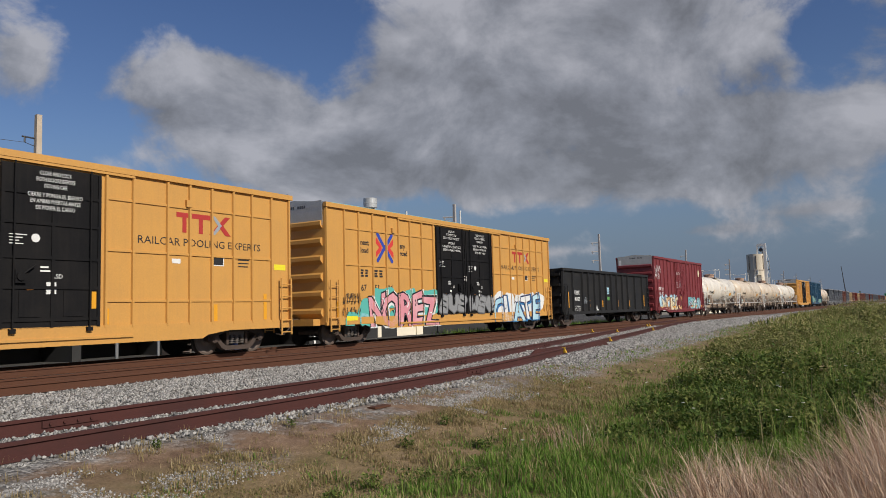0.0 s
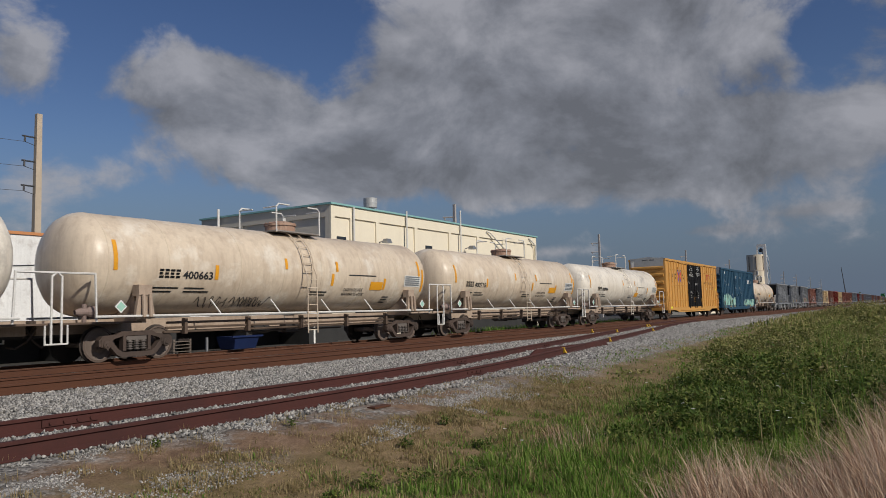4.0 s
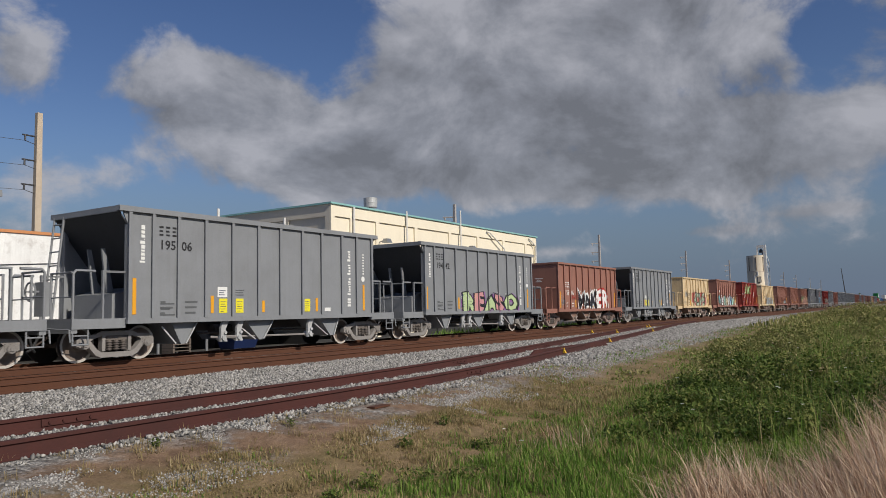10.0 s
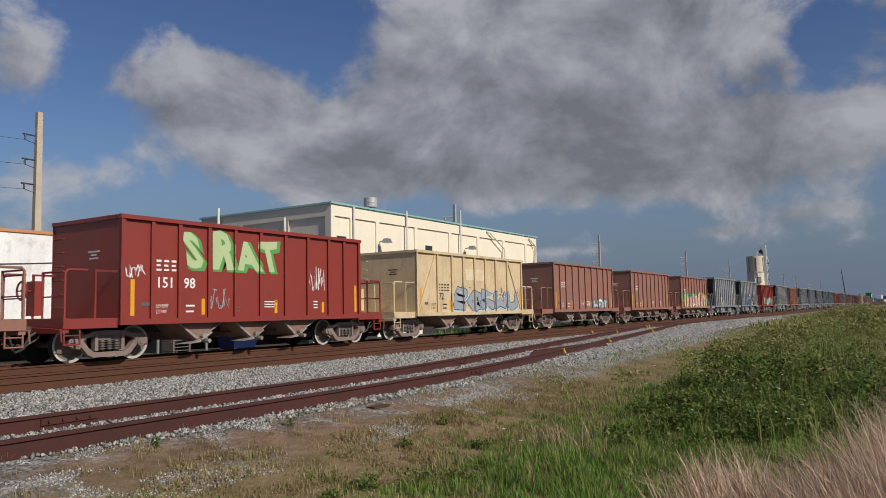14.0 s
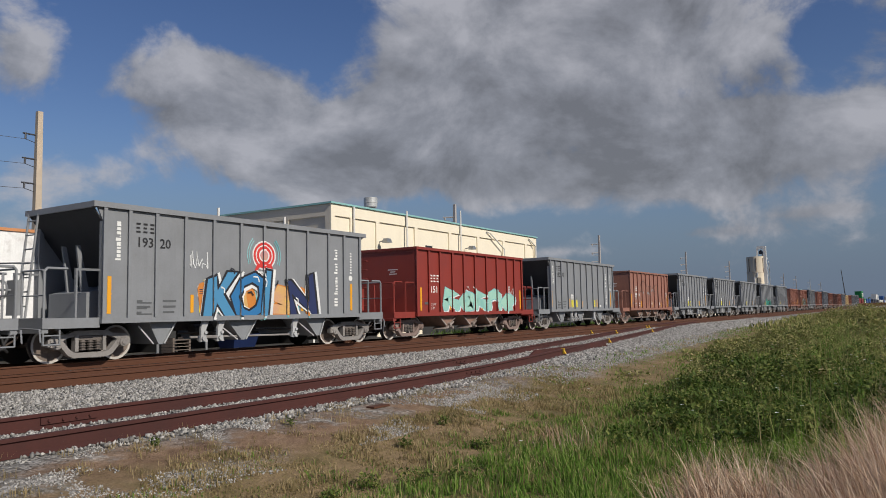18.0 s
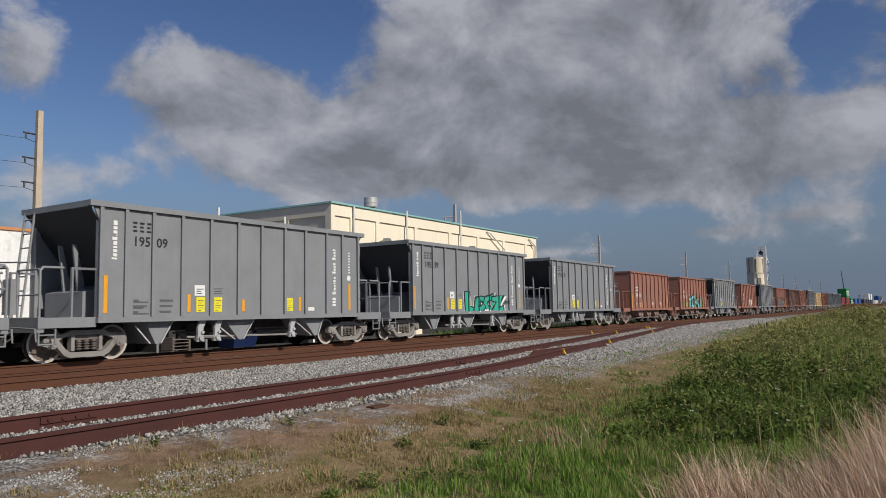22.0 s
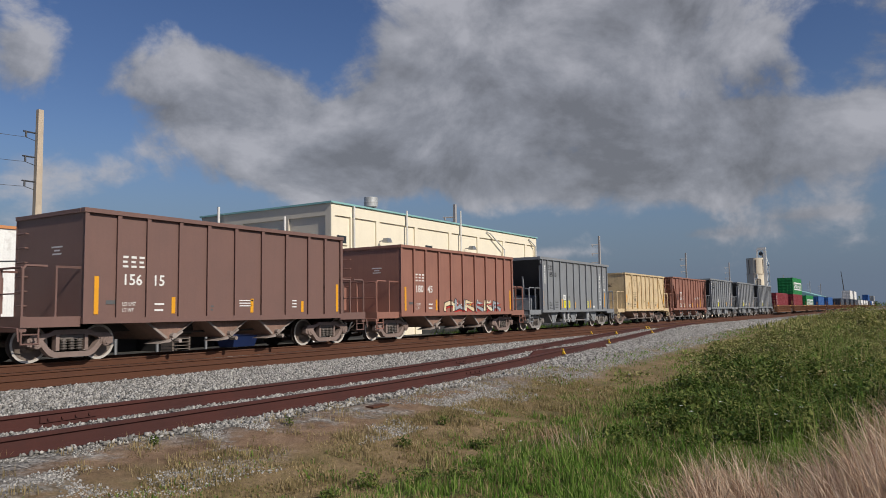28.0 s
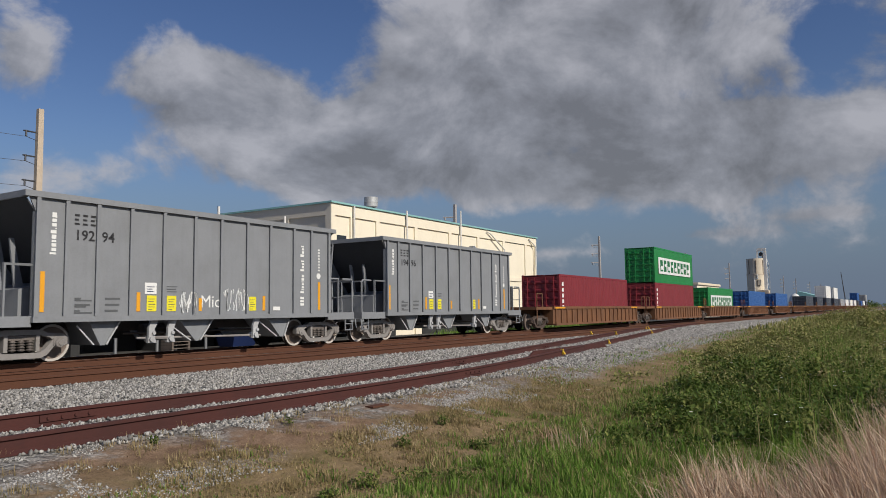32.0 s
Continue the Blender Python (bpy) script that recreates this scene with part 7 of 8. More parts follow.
WELLS = [32 * SPEED + x for x in (38.8, 58.5, 77.2, 97.4, 119.4, 139.2, 158.6, 178.4, 198.6, 219.6, 239.6, 259.4, 279, 298.6, 318, 338, 357, 377)]
LOADS = [("maroon", None, 1.5), ("maroon", "green", 1.0), ("green", None, 0.5), ("cblue", None, 2.4), ("cblue", None, 2.4), (None, None, 1.0), ("cdark", None, 1.0), ("cdark", None, 1.0),
         ("cdark", "cwhite", 1.5), ("cdark", "cwhite", 1.5), ("cgrey", None, 1.5), ("cwhite", None, 1.0), ("cwhite", None, 1.0), ("cwhite", None, 1.0), ("cdark", "cblue", 1.0), ("cblue", None, 1.0), ("cwhite", None, 1.0), ("cdark", "cgrey", 1.0)]
BOXES, CARS_WELLS = [], []
NAMES = {"maroon": "maroon corrugated", "green": "bright green corrugated", "cblue": "blue corrugated", "cwhite": "white corrugated", "cdark": "dark slate corrugated", "cgrey": "grey corrugated"}


def make_wells():
    proto, cproto = None, {}
    for x, (a, b, off) in zip(WELLS, LOADS):
        if proto is None:
            proto = well_wagon(x)
            CARS_WELLS.append(proto)
        else:
            CARS_WELLS.append(copy_thing(proto, pose(x, TRACK_Y, 0)))
        for c, z in ((a, 0.31), (b, 3.21)):
            if not c:
                continue
            if c not in cproto:
                cproto[c] = container(x + off, z, M[c], NAMES[c] + " shipping container riding in a well wagon")
                BOXES.append(cproto[c])
            else:
                BOXES.append(copy_thing(cproto[c], pose(x + off, TRACK_Y, z)))


make_wells()


# ---- lettering and painted tags on the wagons ----
def paint(name, colour):
    """Sprayed paint; some colours were blended into a second one."""
    other = {"p_rose": (0.6, 0.38, 0.2), "p_apricot": (0.5, 0.25, 0.25), "p_sage": (0.42, 0.5, 0.4), "p_sky": (0.55, 0.72, 0.75), "p_mint": (0.16, 0.4, 0.38), "p_pink": (0.7, 0.42, 0.45),
             "p_dusty_red": (0.48, 0.2, 0.17), "p_cream": (0.6, 0.42, 0.22), "p_cyan": (0.4, 0.6, 0.6), "p_white": (0.5, 0.55, 0.58)}.get(name)
    M[name] = material(name, colour, 0.55, amount=0.8 if other else 0.3, scale=1.3, grain=0.06, bump=0.0, second=other or tuple(c * 0.75 for c in colour))


for key, colour in (("p_steel_blue", (0.07, 0.24, 0.42)), ("p_cyan_light", (0.2, 0.55, 0.58)), ("p_flame", (0.6, 0.3, 0.12)), ("p_teal_deep", (0.03, 0.17, 0.22)), ("p_plum", (0.06, 0.04, 0.09)), ("p_dull_blue", (0.26, 0.24, 0.24)), ("p_soot", (0.13, 0.075, 0.06)), ("p_ash", (0.25, 0.255, 0.26)), ("p_ash_dark", (0.1, 0.1, 0.105)), ("p_dusty_red", (0.33, 0.07, 0.06)), ("p_leaf_green", (0.07, 0.27, 0.13)), ("p_apricot", (0.6, 0.36, 0.13)), ("p_pink", (0.62, 0.25, 0.29)), ("p_teal", (0.1, 0.42, 0.36)), ("p_sky", (0.33, 0.55, 0.66)), ("p_white", (0.72, 0.72, 0.7)), ("p_black", (0.02, 0.02, 0.025)),
                    ("p_mint", (0.33, 0.56, 0.46)), ("p_red", (0.42, 0.03, 0.025)), ("p_green", (0.1, 0.3, 0.08)), ("p_lime", (0.42, 0.52, 0.28)), ("p_sage", (0.29, 0.34, 0.25)), ("p_blue", (0.03, 0.16, 0.36)),
                    ("p_navy", (0.025, 0.035, 0.1)), ("p_orange", (0.55, 0.2, 0.04)), ("p_yellow", (0.6, 0.45, 0.1)), ("p_silver", (0.3, 0.33, 0.36)), ("p_cyan", (0.12, 0.42, 0.45)), ("p_rose", (0.5, 0.24, 0.26)),
                    ("p_purple", (0.25, 0.1, 0.3)), ("p_cream", (0.68, 0.6, 0.42)), ("p_olive", (0.22, 0.17, 0.05)), ("p_maroon", (0.16, 0.025, 0.03)), ("p_jade", (0.03, 0.36, 0.26)), ("p_brick", (0.45, 0.12, 0.06))):
    paint(key, colour)


class Layers:
    """Paint on a wagon's side, coat on coat: every stroke lies a hair in front of the one before."""

    def __init__(self, y):
        self.s, self.y, self.mats = Shape(), y, []

    def slot(self, mat):
        if mat not in self.mats:
            self.mats.append(mat)
        return self.mats.index(mat)

    def blob(self, outline, mat):
        self.y -= 0.0006
        self.s.add([(x, self.y, z) for x, z in outline], [tuple(range(len(outline)))], self.slot(mat))

    def stroke(self, pts, width, mat, ends=None):
        k = self.slot(mat)
        pts = [Vector((p[0], p[1])) for p in pts]
        left, right = [], []
        for i, p in enumerate(pts):
            d = (pts[min(i + 1, len(pts) - 1)] - pts[max(i - 1, 0)])
            d = d.normalized() if d.length else Vector((1, 0))
            nrm = Vector((-d.y, d.x)) * width / 2
            left.append(p + nrm), right.append(p - nrm)
        self.y -= 0.0006
        n = len(pts)
        v = [(q.x, self.y, q.y) for q in left] + [(q.x, self.y, q.y) for q in right]
        self.s.add(v, [(i, i + 1, n + i + 1, n + i) for i in range(n - 1)], k)
        for p in (pts[0], pts[-1]):
            self.y -= 0.0001
            self.s.add([(p.x + width / 2 * math.cos(a * 0.785), self.y, p.y + width / 2 * math.sin(a * 0.785)) for a in range(8)], [tuple(range(8))], k)

    def text(self, words, x, z, size, mat, fat=0.0, lean=0.0, squeeze=1.0):
        me = text_mesh("tag", words, size, M["white"], fat)
        self.y -= 0.0008
        s, k = size, ord(words[0]) if words else 0
        v = []
        for p in me.vertices:
            a, b = p.co.x * squeeze, p.co.z
            v.append((x + a + lean * b + 0.09 * s * math.sin(4.2 * b / s + k), self.y, z + max(-0.03, b * (1 + 0.12 * math.sin(3.1 * a / s + 2 * k)) + 0.03 * s * math.sin(5 * a / s + k))))
        self.s.add(v, [tuple(f.vertices) for f in me.polygons], self.slot(mat))
        bpy.data.meshes.remove(me)

    def over_ribs(self, half, places, lift=0.0735):
        """The same paint again where it crosses the ribs that stand out from the side."""
        s = self.s
        extra = []
        for f, m in zip(list(s.f), list(s.m)):
            poly = [s.v[i] for i in f]
            lo, hi = min(p[0] for p in poly), max(p[0] for p in poly)
            for px in places:
                if lo > px + half or hi < px - half:
                    continue
                cut = poly
                for limit, sign in ((px - half, 1), (px + half, -1)):
                    kept = []
                    for a, b in zip(cut, cut[1:] + cut[:1]):
                        ina, inb = (a[0] - limit) * sign >= 0, (b[0] - limit) * sign >= 0
                        if ina:
                            kept.append(a)
                        if ina != inb:
                            k = (limit - a[0]) / (b[0] - a[0])
                            kept.append(tuple(u + (w - u) * k for u, w in zip(a, b)))
                    cut = kept
                    if len(cut) < 3:
                        break
                if len(cut) >= 3:
                    extra.append(([(x, y - lift, z) for x, y, z in cut], m))
        for v, m in extra:
            s.add(v, [tuple(range(len(v)))], m)

    def put(self, car, label, name="graffiti"):
        if car.name in RIBS:
            self.over_ribs(*RIBS[car.name])
        return part(name, self.s, [M[m] for m in self.mats], car, label)


GLYPHS = (((0.1, 0.0), (0.1, 0.75), (0.5, 1.0), (0.9, 0.75), (0.9, 0.0)), ((0.9, 0.85), (0.35, 1.0), (0.1, 0.7), (0.8, 0.4), (0.75, 0.05), (0.1, 0.1)),
          ((0.9, 0.8), (0.45, 1.0), (0.1, 0.5), (0.45, 0.0), (0.9, 0.2), (0.85, 0.5), (0.55, 0.5)), ((0.1, 1.0), (0.15, 0.1), (0.5, 0.4), (0.85, 0.1), (0.9, 1.0)),
          ((0.15, 0.0), (0.15, 1.0), (0.8, 0.8), (0.2, 0.5), (0.9, 0.0)), ((0.1, 0.9), (0.15, 0.2), (0.5, 0.0), (0.85, 0.2), (0.9, 0.9)))


def cloud(lay, x0, x1, z0, z1, mat, rnd, rough=0.22):
    """A puffy patch of spray."""
    n, pts = 48, []
    p, q, r = (rnd.uniform(0, 6.28) for k in range(3))
    for i in range(n):
        a = 2 * math.pi * i / n
        k = 0.92 + rough * (0.3 * math.sin(3 * a + p) + 0.22 * math.sin(5 * a + q) + 0.16 * abs(math.sin(4.5 * a + r)))
        c, s = math.cos(a), math.sin(a)
        pts.append(((x0 + x1) / 2 + (x1 - x0) / 2 * math.copysign(abs(c) ** 0.8, c) * k, max(z0 - 0.02, (z0 + z1) / 2 + (z1 - z0) / 2 * math.copysign(abs(s) ** 0.8, s) * k)))
    lay.blob(pts, mat)


def piece(car, x0, x1, z0, z1, n, fill, line, seed, label, glow=None, accent=None, words=None, y=-1.507, shine="p_white", width=0.3):
    """A big tag: fat overlapping letters with an outline and highlights, some with a cloud of colour behind."""
    rnd = random.Random(seed)
    lay = Layers(y)
    if glow:
        for k in range(n + 3):
            gx, gw, gh = x0 + (x1 - x0) * (k + rnd.uniform(-0.3, 0.3)) / (n + 2), rnd.uniform(0.35, 0.75), rnd.uniform(0.3, 0.55) * (z1 - z0)
            gz = rnd.choice((z1 - gh * 0.8, z1 - gh * 0.9, z0 + gh * 0.6))
            cloud(lay, gx - gw, gx + gw, max(z0, gz - gh), gz + gh, glow, rnd)
    w, h = (x1 - x0) / n, z1 - z0
    for coat, extra in (((accent or line), 0.12), (None, 0.0)):
        r2 = random.Random(seed + 1)
        for i in range(n):
            f = fill[i % len(fill)] if coat is None else coat
            dz, lean, hh = r2.uniform(-0.05, 0.06) * h, r2.uniform(-0.12, 0.18), h * r2.uniform(0.78, 1.0)
            g = GLYPHS[r2.randrange(len(GLYPHS))]
            off = 0.05 if coat == accent and accent and extra > 0.1 else 0.0
            if words:
                size = hh * 1.32
                for ink, fat in ((f, 0.05 + extra * 0.95),) if coat else ((line, 0.115), (f, 0.05)):
                    lay.text(words[i], x0 + i * w + off, z0 + dz * 0.5 - off, size, ink, fat, lean * 0.3, w / (size * 0.62))
                continue
            mg = width * 0.5 * h
            pts = [(x0 + i * w + mg * 0.3 + (w * 1.08 - mg * 0.6) * px + lean * pz * h * 0.4 + off, z0 + mg + dz + (hh - 2 * mg) * pz - off) for px, pz in g]
            for ink, wide in ((f, width * h + extra),) if coat else ((line, width * h + 0.08), (f, width * h)):
                lay.stroke(pts, wide, ink)
    r3 = random.Random(seed + 2)
    for i in range(n * 2):
        px, pz = x0 + r3.uniform(0.05, 0.95) * (x1 - x0), z0 + r3.uniform(0.25, 0.95) * h
        a = r3.uniform(0.4, 2.6)
        ln = r3.uniform(0.08, 0.22) * h
        lay.stroke([(px, pz), (px + math.cos(a) * ln * 0.5, pz + math.sin(a) * ln * 0.6), (px + math.cos(a + 0.5) * ln, pz + math.sin(a + 0.5) * ln)], 0.025 * h + 0.012, shine if i % 3 else line)
    lay.put(car, label)


def scrawl(car, x0, x1, z0, z1, mat, seed, label="thin scrawled spray-paint tag", y=-1.508, n=5, w=0.03):
    """A quick tag of thin looping lines."""
    rnd = random.Random(seed)
    lay = Layers(y)
    for i in range(n):
        a = x0 + (x1 - x0) * i / n
        pts = [(a + (x1 - x0) / n * (u + 0.25 * rnd.uniform(-1, 1)), z0 + (z1 - z0) * (0.5 + 0.5 * math.sin(u * rnd.uniform(5, 9) + rnd.uniform(0, 6)))) for u in (0, 0.12, 0.25, 0.4, 0.55, 0.7, 0.85, 1.0)]
        lay.stroke(pts, w, mat)
    lay.put(car, label, "spray_tag")


def wrap(ob, R=TANK_R + 0.012, zc=TANK_Z):
    """Lays flat lettering on the tank's round side."""
    for v in ob.data.vertices:
        z = v.co.z + ob.location.z
        v.co.y = -math.sqrt(max(0.05, R * R - (z - zc) ** 2)) - ob.location.y
    return ob


def plate(car, x, z, w, h, mat, y=-1.5, name="placard", round_tank=False):
    s = Shape()
    for i in range(4):
        s.add([(0, 0, h * i / 4), (w, 0, h * i / 4), (w, 0, h * (i + 1) / 4), (0, 0, h * (i + 1) / 4)], [(0, 1, 2, 3)])
    ob = part(name, s, M[mat], car, at=(x, y, z))
    if round_tank:
        wrap(ob, TANK_R + 0.014)
    return ob


def mark_yellow(car, digits, sizes):
    y = -1.475
    # company emblem: a red band with two stems and a cross
    lay = Layers(y)
    red = "p_brick_red"
    for a, b, c, d in ((14.28, 15.55, 3.92, 4.06), (14.48, 14.62, 3.5, 3.92), (15.05, 15.19, 3.5, 3.92)):
        lay.blob([(a, c), (b, c), (b, d), (a, d)], red)
    lay.blob([(16.0, 4.06), (16.2, 4.06), (15.62, 3.5), (15.42, 3.5)], red)
    lay.blob([(15.5, 4.06), (15.62, 4.06), (15.9, 3.78), (15.62, 3.5), (15.5, 3.5), (15.74, 3.78)], "p_silver")
    lay.blob([(15.8, 3.72), (16.02, 3.5), (16.22, 3.5), (15.92, 3.82)], red)
    lay.put(car, "red company emblem of band and cross", "emblem")
    lettering("RAILCAR POOLING EXPERTS", 13.05, 3.12, 0.3, M["black_text"], car, y, width=4.36, name="slogan")
    # crossed arrows
    lay = Layers(y)
    x, z = sizes[0], sizes[1]
    for sx in (-1, 1):
        lay.blob([(x + sx * 0.56, z + 0.4), (x + sx * 0.2, z + 0.08), (x + sx * 0.2, z - 0.12), (x + sx * 0.56, z + 0.16)] , "p_red_bright")
        lay.blob([(x + sx * 0.56, z - 0.16), (x + sx * 0.2, z + 0.12), (x + sx * 0.2, z - 0.08), (x + sx * 0.56, z - 0.38)], "p_red_bright")
    for sx in (-1, 1):
        lay.stroke([(x + sx * 0.46, z + 0.52), (x + sx * 0.08, z + 0.08), (x, z), (x - sx * 0.0, z - 0.02)], 0.15, "p_royal")
        lay.stroke([(x + sx * 0.46, z - 0.5), (x + sx * 0.08, z - 0.06), (x, z)], 0.15, "p_royal")
    lay.put(car, "blue and red crossed-arrow emblem", "emblem")
    lettering("next\nload", x - 1.5, z + 0.05, 0.28, M["black_text"], car, y, fat=0.008, name="slogan")
    lettering("any\nroad", x + 0.98, z + 0.05, 0.28, M["black_text"], car, y, fat=0.008, name="slogan")
    dx, dz = sizes[2], sizes[3]
    gap = sizes[4]
    mark_letters(car, dx, dz, 2, 0.2, 0.27, y, "black_text")
    mark_letters(car, dx + gap, dz, 2, 0.24, 0.27, y, "black_text")
    for i, d in enumerate(digits):
        lettering(d, dx + i * gap, dz - sizes[5], 0.33, M["black_text"], car, y, fat=0.006, name="number")
    for px, h in ((0.62, 0.55), (3.05, 0.5), (6.3, 0.4), (12.2, 0.4), (15.65, 0.48), (17.6, 0.8)):
        strip(car, px, 1.0, h, 0.13, -1.474)
    plate(car, 15.52, 2.6, 0.44, 0.28, "white", y, "notice")
    plate(car, 15.55, 2.63, 0.38, 0.22, "black_text", y - 0.002, "notice")
    plate(car, 18.0, 2.56, 0.5, 0.18, "lemon", y, "notice")
    plate(car, 14.14, 2.62, 0.28, 0.13, "white", y, "notice")
    plate(car, 1.05, 0.86, 0.62, 0.16, "lemon", y - 0.05, "notice")
    bars(car, 16.5, 2.8, (0.45, 0.42, 0.4), 0.1, 0.03, y, "black_text")
    yd = -1.524
    close = ("CLOSE AND LOCK", "BOTH DOORS BEFORE", "MOVING CAR", "CIERRE Y PONGA EL SEGURO", "EN AMBAS PUERTAS ANTES", "DE MOVER EL CARRO")
    this = ("IMPORTANT", "CLOSE THIS DOOR", "BEFORE CLOSING MAIN DOOR", "IMPORTANTE", "CIERRE ESTA PUERTA ANTES DE", "CERRAR LA PUERTA PRINCIPAL")
    for px, lines in ((7.6, this), (10.12, close)):
        for i, words in enumerate(lines):
            wd = 0.056 * len(words)
            lettering(words, px + 0.68 - wd / 2, 4.55 - 0.15 * i - (0.07 if i > 2 else 0), 0.14, M["white"], car, -1.553, width=wd, name="stencil")
        plate(car, px + 0.5, 1.75, 0.24, 0.28, "white", yd, "notice")
        lettering("ASD", px + 0.62, 2.12, 0.15, M["white"], car, yd, name="stencil")
        bars(car, px + 0.35, 2.36, (0.2, 0.24), 0.09, 0.04, yd, "white")
        plate(car, px + 0.05, 1.68, 0.16, 0.18, "p_orange", yd, "notice")
        strip(car, px + 1.7, 1.4, 0.42, 0.12, -1.522)
    bars(car, 9.75, 3.1, (0.4, 0.3, 0.22, 0.32), 0.07, 0.022, yd, "white")
    bars(car, 7.3, 3.25, (0.35, 0.3, 0.2, 0.4), 0.07, 0.022, yd, "white")
    s = Shape().rod((10.35, 0, 3.05), (10.35, -0.004, 3.05), 0.1, 16)
    part("notice", s, M["white"], car, at=(0, yd, 0))
    plate(car, 9.35, 2.45, 0.28, 0.22, "white", yd, "notice")


def mark_letters(car, x, z, n, w, h, y, mat, name="mark", solid=False):
    """A company mark as plain bars of its size and colour."""
    s = Shape()
    for i in range(n):
        a = x + i * w * 1.3
        if solid:
            s.box(a, a + w * 0.72, y - 0.004, y, z, z + h)
            continue
        for k in range(3):
            s.box(a, a + w * (0.8, 0.68, 0.8)[k], y - 0.004, y, z + h * (0.0, 0.37, 0.74)[k], z + h * (0.26, 0.63, 1.0)[k])
    tagged(part(name, s, M[mat], car), kind="stuff")


paint("p_brick_red", (0.4, 0.035, 0.03))
paint("p_red_bright", (0.6, 0.045, 0.04))
paint("p_royal", (0.03, 0.06, 0.36))


def mark_tank(car, L, mark, digits, seed, diamond=True):
    mat = M["black_text"]
    x0 = 2.28 if L > 15.7 else 1.9
    wrap(lettering(digits, x0 + 0.78, 2.2, 0.3, mat, car, -1.5, fat=0.008, width=1.05, name="number"))
    b = Shape()
    for i in range(mark):
        for k in range(3):
            b.box(x0 + i * 0.18, x0 + (0.14, 0.11, 0.14)[k] + i * 0.18, 0, 0.004, 2.21 + 0.09 * k, 2.27 + 0.09 * k)
    wrap(tagged(part("mark", b, mat, car, at=(0, -1.5, 0)), kind="stuff"), TANK_R + 0.013)
    left_box = seed == 7
    for a, z, ws in ((x0 - 0.2, 1.92, (0.9, 0.7)), (x0 + 0.9, 1.92, (0.7, 0.9)), (L - 5.5, 2.48, (1.6,)), (L - 7.4, 1.86, (0.85, 0.8)), (L - 3.2, 1.7, (0.4, 0.4, 0.36))):
        q = Shape()
        for i, w in enumerate(ws):
            q.box(a, a + w, 0, 0.004, z - i * 0.1, z - i * 0.1 + 0.04)
        wrap(tagged(part("stencil_block", q, M["faint_text"], car, at=(0, -1.5, 0)), kind="stuff"), TANK_R + 0.013)
    c0 = L - 5.2 if left_box else L - 5.7
    plate(car, c0 - 0.94 if left_box else c0 + 1.5, 1.8 if left_box else 1.98, 0.76, 0.3, "orange", -1.5, "placard", True)
    wrap(lettering("CARBON DIOXIDE", c0, 1.92, 0.16, mat, car, -1.5, width=1.1, name="stencil"))
    wrap(lettering("REFRIGERATED LIQUID", c0 - 0.02, 1.77, 0.15, mat, car, -1.5, width=1.28, name="stencil"))
    for a, z in ((c0 - 0.64, 2.1), (L - 3.31, 2.08)) if left_box else ((x0 + 1.9, 2.2), (c0 - 0.75, 2.1), (c0 + 2.3, 2.0)):
        plate(car, a, z, 0.13, 0.42, "orange", -1.5, "reflector", True)
    plate(car, L - 0.82, 1.95, 0.12, 0.9, "orange", -1.5, "reflector", True)
    plate(car, L - 2.04, 2.14, 1.12, 0.44, "cwhite", -1.5, "data_panel", True)
    q = Shape()
    for i in range(5):
        q.box(0.06, 1.06, 0, 0.004, 0.04 + i * 0.08, 0.09 + i * 0.08)
    wrap(tagged(part("stencil_block", q, M["black_text"] if left_box else M["p_silver"], car, at=(L - 2.04, -1.5, 2.14)), kind="stuff"), TANK_R + 0.018)
    if diamond:
        for a in (1.05, L - 0.95):
            d = Shape().prism([(a, 1.26), (a + 0.17, 1.43), (a, 1.6), (a - 0.17, 1.43)], 1, -1.48, -1.46)
            h = part("hazard_placard", d, M["white"], car, "white and green diamond hazard placard")
            part("face", Shape().prism([(a, 1.3), (a + 0.13, 1.43), (a, 1.56), (a - 0.13, 1.43)], 1, -1.485, -1.481), M["p_mint"], h)
    rnd = random.Random(seed)
    for i in range(3 if seed in (4, 6) else 0):
        a = rnd.uniform(3, L - 4)
        lay = Layers(-1.5)
        for k in range(4):
            b0 = a + k * 0.3
            lay.stroke([(b0 + 0.3 * u, 1.55 + 0.16 * math.sin(u * rnd.uniform(5, 9) + k)) for u in (0, 0.2, 0.4, 0.6, 0.8, 1.0)], 0.03, "p_black")
        ob = lay.put(car, "thin black spray tag", "spray_tag")
        for v in ob.data.vertices:
            v.co.y = -math.sqrt((TANK_R + 0.016) ** 2 - (v.co.z - TANK_Z) ** 2)


